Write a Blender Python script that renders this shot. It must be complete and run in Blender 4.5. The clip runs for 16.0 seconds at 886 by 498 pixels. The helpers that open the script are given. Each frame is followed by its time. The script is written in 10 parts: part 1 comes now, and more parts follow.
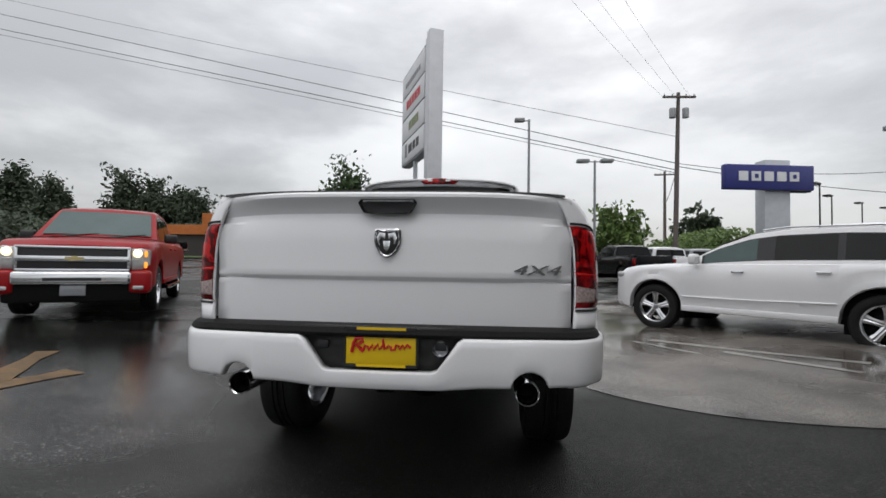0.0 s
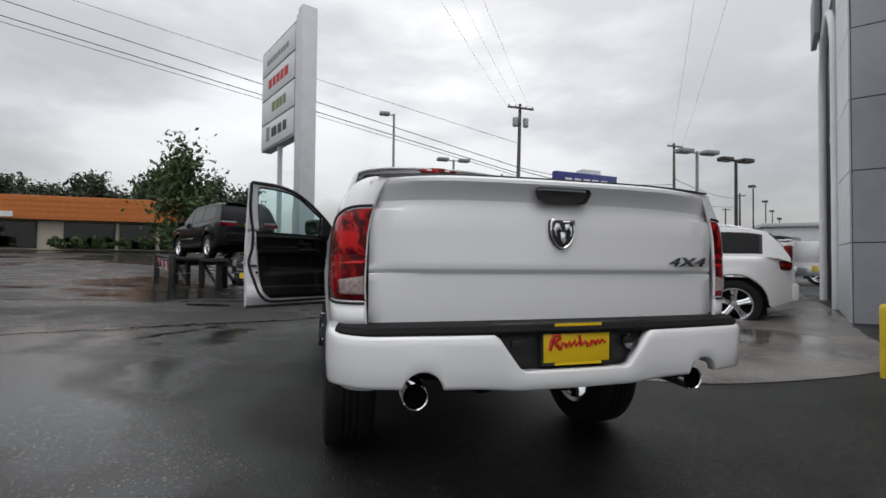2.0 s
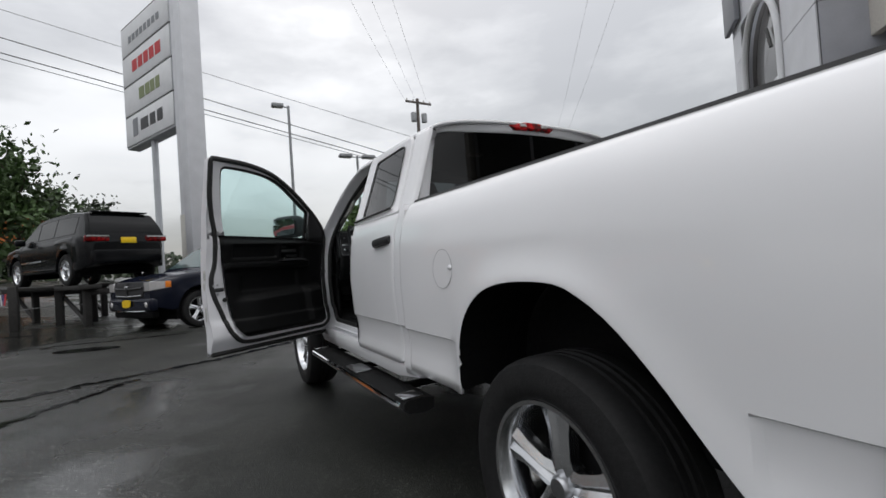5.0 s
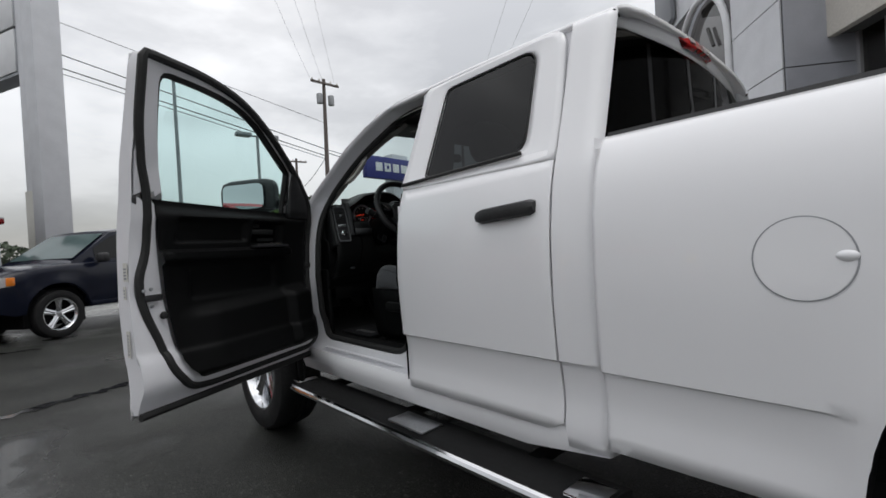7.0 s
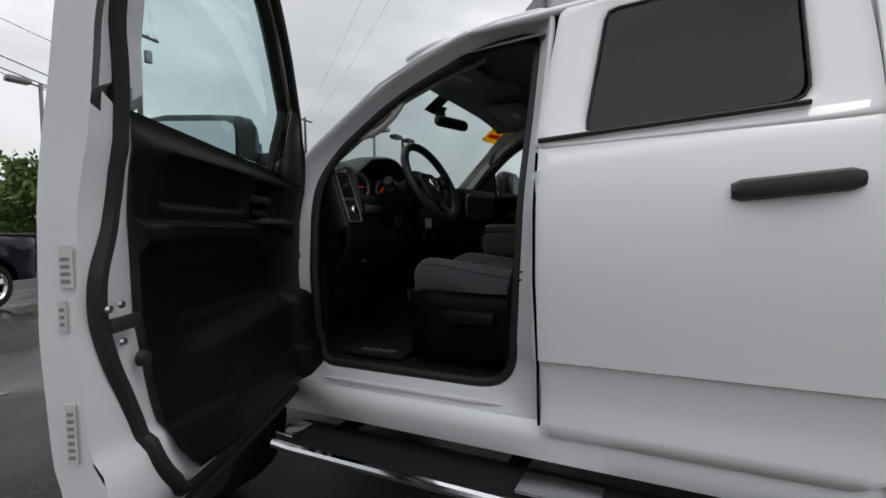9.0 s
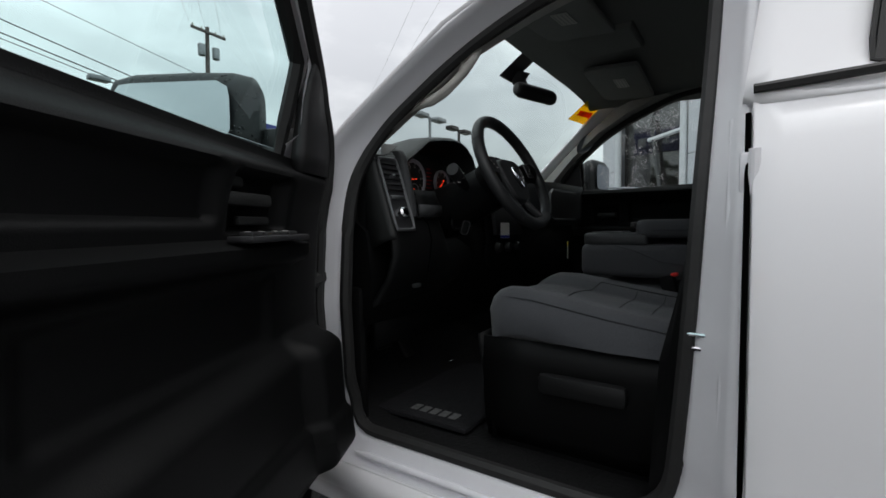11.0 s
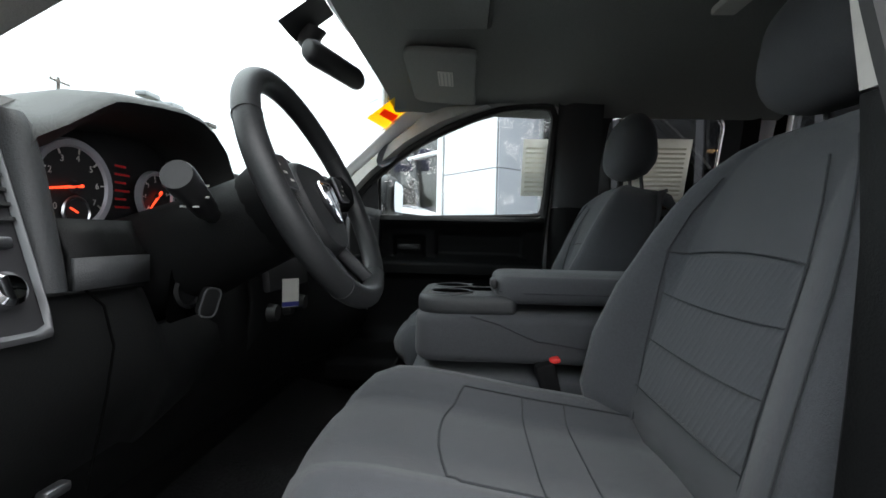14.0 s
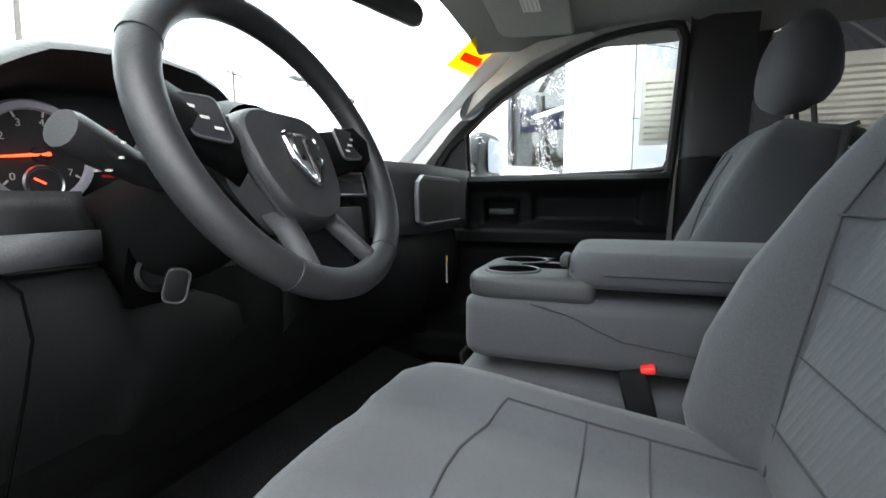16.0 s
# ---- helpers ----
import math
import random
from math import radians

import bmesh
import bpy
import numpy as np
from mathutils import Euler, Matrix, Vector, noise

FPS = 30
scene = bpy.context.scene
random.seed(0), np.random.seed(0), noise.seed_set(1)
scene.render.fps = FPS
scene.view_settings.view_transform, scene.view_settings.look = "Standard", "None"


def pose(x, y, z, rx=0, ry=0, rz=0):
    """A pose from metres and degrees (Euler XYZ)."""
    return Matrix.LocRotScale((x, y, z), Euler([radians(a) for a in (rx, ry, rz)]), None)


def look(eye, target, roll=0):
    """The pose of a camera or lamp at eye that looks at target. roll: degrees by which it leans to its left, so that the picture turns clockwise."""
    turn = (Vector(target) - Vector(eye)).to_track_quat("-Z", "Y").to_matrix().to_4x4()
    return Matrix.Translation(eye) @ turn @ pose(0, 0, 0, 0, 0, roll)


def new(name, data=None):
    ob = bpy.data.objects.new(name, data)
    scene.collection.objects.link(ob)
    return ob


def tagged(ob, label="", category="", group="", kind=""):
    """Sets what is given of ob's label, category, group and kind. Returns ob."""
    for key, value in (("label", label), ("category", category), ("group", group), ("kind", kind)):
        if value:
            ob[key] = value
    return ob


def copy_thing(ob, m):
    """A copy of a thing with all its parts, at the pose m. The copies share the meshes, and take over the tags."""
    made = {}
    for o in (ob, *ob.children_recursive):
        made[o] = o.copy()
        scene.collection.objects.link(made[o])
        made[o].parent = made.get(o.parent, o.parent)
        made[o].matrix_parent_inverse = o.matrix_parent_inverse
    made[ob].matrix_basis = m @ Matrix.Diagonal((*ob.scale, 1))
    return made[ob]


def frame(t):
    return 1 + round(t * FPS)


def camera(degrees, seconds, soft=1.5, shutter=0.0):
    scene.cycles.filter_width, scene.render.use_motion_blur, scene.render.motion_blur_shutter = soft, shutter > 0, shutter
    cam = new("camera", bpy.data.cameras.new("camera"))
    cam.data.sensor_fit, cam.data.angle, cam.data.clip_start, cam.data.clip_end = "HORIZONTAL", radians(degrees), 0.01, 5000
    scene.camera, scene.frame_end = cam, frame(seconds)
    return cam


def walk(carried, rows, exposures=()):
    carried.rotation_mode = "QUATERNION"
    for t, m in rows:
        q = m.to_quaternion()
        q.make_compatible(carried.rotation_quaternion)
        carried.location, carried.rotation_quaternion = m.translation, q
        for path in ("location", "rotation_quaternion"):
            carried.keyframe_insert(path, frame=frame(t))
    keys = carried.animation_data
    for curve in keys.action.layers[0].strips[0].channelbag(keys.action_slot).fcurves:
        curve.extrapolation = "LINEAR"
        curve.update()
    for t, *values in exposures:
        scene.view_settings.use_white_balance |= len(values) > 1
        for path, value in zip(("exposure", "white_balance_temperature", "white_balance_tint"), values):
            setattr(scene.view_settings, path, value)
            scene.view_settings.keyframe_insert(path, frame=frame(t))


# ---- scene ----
cam = camera(88.8, 16.0, 1.6)
METRES, EYE, TILT, LEAN, TURN = 8.3, 1.16, 1.9, -0.85, 5.4
ROWS = [
    (0.0, 0.0, 0.0, 0.0, -0.0, 0.0, -0.0),
    (0.5, -0.0474, 0.0015, -0.001, -6.29, 0.22, -0.12),
    (1.0, -0.0907, 0.0094, -0.0019, -9.62, -0.49, -0.32),
    (1.5, -0.1309, 0.032, -0.0015, -14.38, -0.82, -0.65),
    (2.0, -0.1727, 0.048, -0.0019, -20.41, -0.7, -0.47),
    (2.5, -0.2052, 0.0686, -0.0025, -26.43, -2.2, 1.99),
    (3.0, -0.2293, 0.1044, -0.0021, -30.28, -2.42, 2.17),
    (3.5, -0.2498, 0.1411, -0.003, -33.95, -2.07, 2.56),
    (4.0, -0.2608, 0.1823, -0.002, -33.59, -1.33, 4.2),
    (6.5, -0.2564, 0.4187, -0.0082, -41.93, -1.57, 1.34),
    (7.0, -0.2649, 0.4605, -0.0079, -47.95, -2.42, 2.53),
    (7.5, -0.2659, 0.5043, -0.0079, -52.91, -2.34, 2.6),
    (8.0, -0.2725, 0.5433, -0.0096, -59.63, -2.0, 1.48),
    (10.5, -0.2315, 0.6488, -0.0112, -72.66, -5.79, -0.78),
    (11.0, -0.2024, 0.6442, -0.0067, -61.86, -4.64, -0.61),
    (11.5, -0.183, 0.6471, -0.0021, -57.83, -5.22, -0.68),
    (12.0, -0.1667, 0.6539, -0, -58.86, -5.48, -1.52),
    (12.5, -0.1534, 0.6593, -0.0002, -65.03, -5.09, -2.7),
    (13.0, -0.1403, 0.6658, 0.0017, -70.5, -2.9, -2.31),
    (13.5, -0.1312, 0.6744, 0.002, -82.24, -3.16, -2.38),
    (14.0, -0.1254, 0.6814, 0.0027, -92.15, -2.5, -3.15),
    (14.5, -0.1215, 0.6848, 0.0025, -97.96, -2.65, -3.08),
    (15.0, -0.118, 0.6848, 0.0019, -95.61, -3.23, -3.17),
    (15.5, -0.1088, 0.6755, 0.0023, -85.46, -5.44, -1.44),
    (16.0, -0.0985, 0.6642, 0.0029, -75.58, -7.7, -1.33),
]
START = pose(0.45, -1.96, EYE, TILT, LEAN, TURN)
walk(cam, [(t, START @ pose(METRES * x, METRES * y, METRES * z, 90 + pitch, roll, yaw)) for t, x, y, z, yaw, pitch, roll in ROWS],
     [(0.0, -0.2), (3.5, -0.2), (6.5, -0.2), (8.0, -0.3), (10.5, -0.05), (11.0, 0.1), (11.5, 0.5), (12.0, 0.9), (12.5, 1.28), (13.0, 1.45), (13.5, 1.65), (14.5, 2.4), (16.0, 3.15)])

# ---- light ----
world = bpy.data.worlds.new("sky")
scene.world = world
world.use_nodes = True
wn, wl = world.node_tree.nodes, world.node_tree.links
wn.clear()
w_out, w_bg = wn.new("ShaderNodeOutputWorld"), wn.new("ShaderNodeBackground")
w_sky = wn.new("ShaderNodeTexSky")
w_sky.sky_type, w_sky.sun_disc = "NISHITA", False
w_sky.sun_elevation, w_sky.sun_rotation = radians(48), radians(20)
w_tc, w_map = wn.new("ShaderNodeTexCoord"), wn.new("ShaderNodeMapping")
w_map.inputs["Scale"].default_value = (1.0, 1.0, 2.6)
w_n1, w_n2 = wn.new("ShaderNodeTexNoise"), wn.new("ShaderNodeTexNoise")
w_n1.inputs["Scale"].default_value, w_n1.inputs["Detail"].default_value, w_n1.inputs["Roughness"].default_value = 2.1, 7.0, 0.55
w_n2.inputs["Scale"].default_value, w_n2.inputs["Detail"].default_value = 0.9, 3.0
w_add = wn.new("ShaderNodeMath")
w_add.operation = "ADD"
w_ramp = wn.new("ShaderNodeValToRGB")
for pos, col in ((0.0, (0.27, 0.27, 0.272, 1)), (0.43, (0.35, 0.35, 0.352, 1)), (0.50, (0.45, 0.45, 0.45, 1)), (0.57, (0.62, 0.62, 0.62, 1)), (1.0, (0.76, 0.76, 0.75, 1))):
    e = w_ramp.color_ramp.elements.new(pos)
    e.color = col
w_ramp.color_ramp.elements.remove(w_ramp.color_ramp.elements[0])
w_ramp.color_ramp.elements.remove(w_ramp.color_ramp.elements[-1])
w_half = wn.new("ShaderNodeMath")
w_half.operation, w_half.inputs[1].default_value = "MULTIPLY", 0.5
w_mix = wn.new("ShaderNodeMix")
w_mix.data_type, w_mix.inputs["Factor"].default_value = "RGBA", 0.012
wl.new(w_tc.outputs["Generated"], w_map.inputs["Vector"])
wl.new(w_map.outputs["Vector"], w_n1.inputs["Vector"])
wl.new(w_map.outputs["Vector"], w_n2.inputs["Vector"])
wl.new(w_n1.outputs["Fac"], w_add.inputs[0])
wl.new(w_n2.outputs["Fac"], w_add.inputs[1])
wl.new(w_add.outputs[0], w_half.inputs[0])
wl.new(w_half.outputs[0], w_ramp.inputs["Fac"])
wl.new(w_ramp.outputs["Color"], w_mix.inputs["A"])
wl.new(w_sky.outputs["Color"], w_mix.inputs["B"])
w_sep, w_up, w_mul = wn.new("ShaderNodeSeparateXYZ"), wn.new("ShaderNodeMapRange"), wn.new("ShaderNodeVectorMath")
w_mul.operation = "MULTIPLY"
w_up.inputs["From Min"].default_value, w_up.inputs["From Max"].default_value = 0.0, 1.0
w_up.inputs["To Min"].default_value, w_up.inputs["To Max"].default_value = 0.95, 3.2
wl.new(w_tc.outputs["Generated"], w_sep.inputs[0])
wl.new(w_sep.outputs["Z"], w_up.inputs["Value"])
wl.new(w_mix.outputs["Result"], w_mul.inputs[0])
wl.new(w_up.outputs["Result"], w_mul.inputs[1])
wl.new(w_mul.outputs[0], w_bg.inputs["Color"])
wl.new(w_bg.outputs[0], w_out.inputs["Surface"])
w_bg.inputs["Strength"].default_value = 1.0

sun_data = bpy.data.lights.new("sun", "SUN")
sun_data.energy, sun_data.angle, sun_data.color = 0.65, radians(30), (1.0, 0.97, 0.93)
sun = new("sun", sun_data)
sun.matrix_world = look((0, 0, 30), (-2, 11, 0))


# ---- materials ----
def material(name, color, rough=0.5, metal=0.0, coat=0.0, grain=0.0, grain_scale=40.0, bump=0.0, bump_scale=120.0, rough_var=0.0, spread=0.0, spread_scale=3.0,
             emit=0.0, spec=0.5, coords="Object", sheen=0.0, coat_rough=0.06):
    """Principled surface with two scales of colour variation, roughness variation and fine relief."""
    m = bpy.data.materials.new(name)
    m.use_nodes = True
    n, l = m.node_tree.nodes, m.node_tree.links
    p = n["Principled BSDF"]
    p.inputs["Base Color"].default_value = (*color, 1)
    p.inputs["Roughness"].default_value = rough
    p.inputs["Metallic"].default_value = metal
    p.inputs["Coat Weight"].default_value = coat
    p.inputs["Coat Roughness"].default_value = coat_rough
    p.inputs["Specular IOR Level"].default_value = spec
    p.inputs["Sheen Weight"].default_value = sheen
    if emit:
        p.inputs["Emission Color"].default_value = (*color, 1)
        p.inputs["Emission Strength"].default_value = emit
    tc = n.new("ShaderNodeTexCoord")
    out = None
    if grain or spread:
        base = n.new("ShaderNodeRGB")
        base.outputs[0].default_value = (*color, 1)
        out = base.outputs[0]
        for amount, scale, detail in ((grain, grain_scale, 6.0), (spread, spread_scale, 4.0)):
            if not amount:
                continue
            t = n.new("ShaderNodeTexNoise")
            t.inputs["Scale"].default_value, t.inputs["Detail"].default_value = scale, detail
            r = n.new("ShaderNodeMapRange")
            r.inputs["From Min"].default_value, r.inputs["From Max"].default_value = 0.3, 0.7
            r.inputs["To Min"].default_value, r.inputs["To Max"].default_value = 1 - amount, 1 + amount
            mul = n.new("ShaderNodeVectorMath")
            mul.operation = "MULTIPLY"
            l.new(tc.outputs[coords], t.inputs["Vector"])
            l.new(t.outputs["Fac"], r.inputs["Value"])
            l.new(out, mul.inputs[0])
            l.new(r.outputs["Result"], mul.inputs[1])
            out = mul.outputs[0]
        l.new(out, p.inputs["Base Color"])
    if rough_var:
        t = n.new("ShaderNodeTexNoise")
        t.inputs["Scale"].default_value, t.inputs["Detail"].default_value = spread_scale * 1.7, 5.0
        r = n.new("ShaderNodeMapRange")
        r.inputs["From Min"].default_value, r.inputs["From Max"].default_value = 0.35, 0.65
        r.inputs["To Min"].default_value, r.inputs["To Max"].default_value = max(0.02, rough - rough_var), rough + rough_var
        l.new(tc.outputs[coords], t.inputs["Vector"])
        l.new(t.outputs["Fac"], r.inputs["Value"])
        l.new(r.outputs["Result"], p.inputs["Roughness"])
    if bump:
        t = n.new("ShaderNodeTexNoise")
        t.inputs["Scale"].default_value, t.inputs["Detail"].default_value = bump_scale, 4.0
        b = n.new("ShaderNodeBump")
        b.inputs["Strength"].default_value, b.inputs["Distance"].default_value = bump, 0.01
        l.new(tc.outputs[coords], t.inputs["Vector"])
        l.new(t.outputs["Fac"], b.inputs["Height"])
        l.new(b.outputs["Normal"], p.inputs["Normal"])
    return m


def glass(name, tint, gloss=1.0, drops=0.0, base=0.06):
    """Thin pane: tinted see-through with a Fresnel reflection; drops: share of rain beads on it."""
    m = bpy.data.materials.new(name)
    m.use_nodes = True
    n, l = m.node_tree.nodes, m.node_tree.links
    n.clear()
    out, mix = n.new("ShaderNodeOutputMaterial"), n.new("ShaderNodeMixShader")
    tr, gl, fr = n.new("ShaderNodeBsdfTransparent"), n.new("ShaderNodeBsdfGlossy"), n.new("ShaderNodeLayerWeight")
    pw, ma = n.new("ShaderNodeMath"), n.new("ShaderNodeMath")
    pw.operation, ma.operation = "POWER", "MULTIPLY_ADD"
    pw.inputs[1].default_value, ma.inputs[1].default_value, ma.inputs[2].default_value = 5.0, 0.9, base
    tr.inputs["Color"].default_value = (*tint, 1)
    gl.inputs["Roughness"].default_value = 0.01
    gl.inputs["Color"].default_value = (gloss, gloss, gloss, 1)
    fr.inputs["Blend"].default_value = 0.5
    l.new(fr.outputs["Facing"], pw.inputs[0])
    l.new(pw.outputs[0], ma.inputs[0])
    l.new(ma.outputs[0], mix.inputs["Fac"])
    l.new(tr.outputs[0], mix.inputs[1])
    l.new(gl.outputs[0], mix.inputs[2])
    last = mix.outputs[0]
    if drops:
        tc, vo, nz = n.new("ShaderNodeTexCoord"), n.new("ShaderNodeTexVoronoi"), n.new("ShaderNodeTexNoise")
        vo.inputs["Scale"].default_value, nz.inputs["Scale"].default_value = 190.0, 14.0
        lt, gt, mu = n.new("ShaderNodeMath"), n.new("ShaderNodeMath"), n.new("ShaderNodeMath")
        lt.operation, gt.operation, mu.operation = "LESS_THAN", "GREATER_THAN", "MULTIPLY"
        lt.inputs[1].default_value, gt.inputs[1].default_value = 0.27, 1 - drops
        rb, m2 = n.new("ShaderNodeBsdfTranslucent"), n.new("ShaderNodeMixShader")
        rb.inputs["Color"].default_value = (0.85, 0.87, 0.88, 1)
        for a, b in ((tc.outputs["Object"], vo.inputs["Vector"]), (tc.outputs["Object"], nz.inputs["Vector"]), (vo.outputs["Distance"], lt.inputs[0]),
                     (nz.outputs["Fac"], gt.inputs[0]), (lt.outputs[0], mu.inputs[0]), (gt.outputs[0], mu.inputs[1]), (mu.outputs[0], m2.inputs["Fac"]),
                     (last, m2.inputs[1]), (rb.outputs[0], m2.inputs[2])):
            l.new(a, b)
        last = m2.outputs[0]
    l.new(last, out.inputs["Surface"])
    return m


WHITE = material("white_paint", (0.86, 0.86, 0.88), 0.32, coat=0.8, spread=0.01, spread_scale=2.0, rough_var=0.02)
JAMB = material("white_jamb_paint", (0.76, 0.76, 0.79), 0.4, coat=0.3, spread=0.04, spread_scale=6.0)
RED_PAINT = material("red_paint", (0.30, 0.006, 0.009), 0.3, spec=0.2, coat=0.15, spread=0.06)
BLACK_PAINT = material("black_paint", (0.005, 0.0055, 0.0065), 0.2, coat=0.08, spec=0.15, spread=0.1)
NAVY_PAINT = material("dark_blue_paint", (0.007, 0.009, 0.019), 0.2, coat=0.15, spec=0.2, spread=0.1)
GREY_PAINT = material("grey_paint", (0.25, 0.26, 0.28), 0.3, coat=0.9, spread=0.05)
PLASTIC = material("black_plastic", (0.018, 0.018, 0.019), 0.5, grain=0.2, bump=0.15, bump_scale=600.0)


def beaded(name, color):
    """Dark plastic with rain beads on it."""
    m = material(name, color, 0.4, grain=0.2)
    n, l = m.node_tree.nodes, m.node_tree.links
    p = n["Principled BSDF"]
    tc, vo, sp, nz, b = (n.new(q) for q in ("ShaderNodeTexCoord", "ShaderNodeTexVoronoi", "ShaderNodeMapRange", "ShaderNodeTexNoise", "ShaderNodeBump"))
    vo.inputs["Scale"].default_value, nz.inputs["Scale"].default_value = 85.0, 30.0
    sp.inputs["From Min"].default_value, sp.inputs["From Max"].default_value = 0.36, 0.10
    mu, gt = n.new("ShaderNodeMath"), n.new("ShaderNodeMath")
    mu.operation, gt.operation, gt.inputs[1].default_value = "MULTIPLY", "GREATER_THAN", 0.50
    b.inputs["Strength"].default_value, b.inputs["Distance"].default_value = 0.9, 0.004
    r = n.new("ShaderNodeMapRange")
    r.inputs["To Min"].default_value, r.inputs["To Max"].default_value = 0.42, 0.04
    for q, w in ((tc.outputs["Object"], vo.inputs["Vector"]), (tc.outputs["Object"], nz.inputs["Vector"]), (vo.outputs["Distance"], sp.inputs["Value"]), (nz.outputs["Fac"], gt.inputs[0]), (sp.outputs["Result"], mu.inputs[0]),
                 (gt.outputs[0], mu.inputs[1]), (mu.outputs[0], b.inputs["Height"]), (b.outputs["Normal"], p.inputs["Normal"]), (mu.outputs[0], r.inputs["Value"]), (r.outputs["Result"], p.inputs["Roughness"])):
        l.new(q, w)
    return m


PLASTIC_WET = beaded("rain_spotted_plastic", (0.018, 0.018, 0.019))
PAD = material("black_step_pad", (0.011, 0.011, 0.0115), 0.75, spec=0.22, grain=0.25, grain_scale=90.0, bump=0.5, bump_scale=300.0)
RUBBER = material("black_rubber", (0.014, 0.014, 0.014), 0.65, grain=0.2)
TYRE = material("tyre_rubber", (0.011, 0.011, 0.0115), 0.66, spec=0.3, grain=0.25, grain_scale=60.0, bump=0.2, rough_var=0.1)
UNDER = material("underbody", (0.006, 0.006, 0.0065), 0.85, spec=0.15, grain=0.3)
CHROME = material("chrome", (0.78, 0.79, 0.81), 0.08, 1.0, rough_var=0.04, spread=0.03)
STEEL = material("brushed_steel", (0.5, 0.51, 0.53), 0.3, 1.0, grain=0.1, grain_scale=80.0)
ALLOY = material("polished_alloy", (0.72, 0.73, 0.75), 0.14, 1.0, spread=0.06, rough_var=0.06)


def moulded_lens(name, deep, bright, scale, share):
    """Deep red lens; its faceted reflector's glints are put in as bright colour cells."""
    m = material(name, deep, 0.10, coat=0.08, spec=0.22)
    n, l = m.node_tree.nodes, m.node_tree.links
    tc, mp, vo, nz, sep, mr, mix = (n.new(q) for q in ("ShaderNodeTexCoord", "ShaderNodeMapping", "ShaderNodeTexVoronoi", "ShaderNodeTexNoise", "ShaderNodeSeparateColor", "ShaderNodeMapRange", "ShaderNodeMix"))
    mp.inputs["Scale"].default_value = (1.0, 1.0, 0.62)
    vo.inputs["Scale"].default_value, nz.inputs["Scale"].default_value, nz.inputs["Detail"].default_value = scale, scale * 0.8, 3.0
    add = n.new("ShaderNodeMath")
    add.operation, add.inputs[1].default_value, add.use_clamp = "MULTIPLY_ADD", 0.16, False
    nz.inputs["Distortion"].default_value = 1.2
    mr.inputs["From Min"].default_value, mr.inputs["From Max"].default_value = 0.90 - share, 1.06 - share
    mix.data_type = "RGBA"
    mix.inputs["A"].default_value, mix.inputs["B"].default_value = (*deep, 1), (*bright, 1)
    for a, b in ((tc.outputs["Object"], mp.inputs["Vector"]), (mp.outputs["Vector"], vo.inputs["Vector"]), (mp.outputs["Vector"], nz.inputs["Vector"]), (vo.outputs["Color"], sep.inputs[0]), (sep.outputs[0], add.inputs[0]),
                 (nz.outputs["Fac"], add.inputs[2]), (add.outputs[0], mr.inputs["Value"]), (mr.outputs["Result"], mix.inputs["Factor"]), (mix.outputs["Result"], n["Principled BSDF"].inputs["Base Color"])):
        l.new(a, b)
    return m


LENS_RED = moulded_lens("red_lens", (0.080, 0.001, 0.002), (0.34, 0.004, 0.006), 15.0, 0.36)
LENS_HOT = moulded_lens("bright_red_lens", (0.070, 0.001, 0.002), (0.56, 0.007, 0.009), 19.0, 0.38)
LENS_CLEAR = material("clear_lens", (0.55, 0.54, 0.54), 0.10, 0.4, coat=1.0, grain=0.12, grain_scale=70.0)
AMBER = material("amber_lens", (0.8, 0.22, 0.02), 0.1, coat=1.0)
PALE_GOLD = material("pale_gold", (0.55, 0.45, 0.22), 0.35, 0.6)
LAMP_ON = material("lit_headlight", (1.0, 0.82, 0.45), 0.2, emit=2.6)
LAMP_AMBER = material("lit_amber", (1.0, 0.36, 0.05), 0.2, emit=1.2)
YELLOW = material("yellow_plate", (0.82, 0.55, 0.01), 0.4, spread=0.05)
YELLOW_POST = material("yellow_post_paint", (0.74, 0.52, 0.03), 0.45, grain=0.06, spread=0.12, spread_scale=5.0, rough_var=0.1)
RED_INK = material("red_ink", (0.55, 0.01, 0.015), 0.5)
BLACK_INK = material("black_ink", (0.02, 0.02, 0.022), 0.5)
GREEN_INK = material("olive_ink", (0.20, 0.24, 0.10), 0.5)
PALE_INK = material("pale_grey_print", (0.40, 0.40, 0.39), 0.6)
GAP_GREY = material("panel_gap_grey", (0.33, 0.34, 0.36), 0.5)
MAT_INK = material("woven_mat_grey", (0.11, 0.11, 0.11), 0.8, grain=0.3, grain_scale=90.0)
GREY_INK = material("grey_ink", (0.22, 0.23, 0.25), 0.5)
BLUE_SIGN = material("blue_sign", (0.022, 0.028, 0.19), 0.4, spread=0.06)
WHITE_SIGN = material("white_sign", (0.74, 0.75, 0.77), 0.45, spread=0.04)
SIGN_GREY = material("silver_sign_metal", (0.52, 0.54, 0.57), 0.42, 0.2, spread=0.06, grain=0.03)
PANEL_LIGHT = material("light_cladding", (0.62, 0.63, 0.66), 0.42, 0.1, spread=0.05, grain=0.02)
PANEL_GREY = material("grey_cladding", (0.40, 0.41, 0.45), 0.42, 0.15, spread=0.06, grain=0.02)
STUCCO = material("cream_stucco", (0.60, 0.57, 0.52), 0.85, grain=0.06, grain_scale=30.0, bump=0.3)
SOFFIT = material("dark_soffit", (0.10, 0.10, 0.10), 0.8, grain=0.1)
FRAME_METAL = material("aluminium_frame", (0.44, 0.44, 0.45), 0.4, 0.6, spread=0.05)
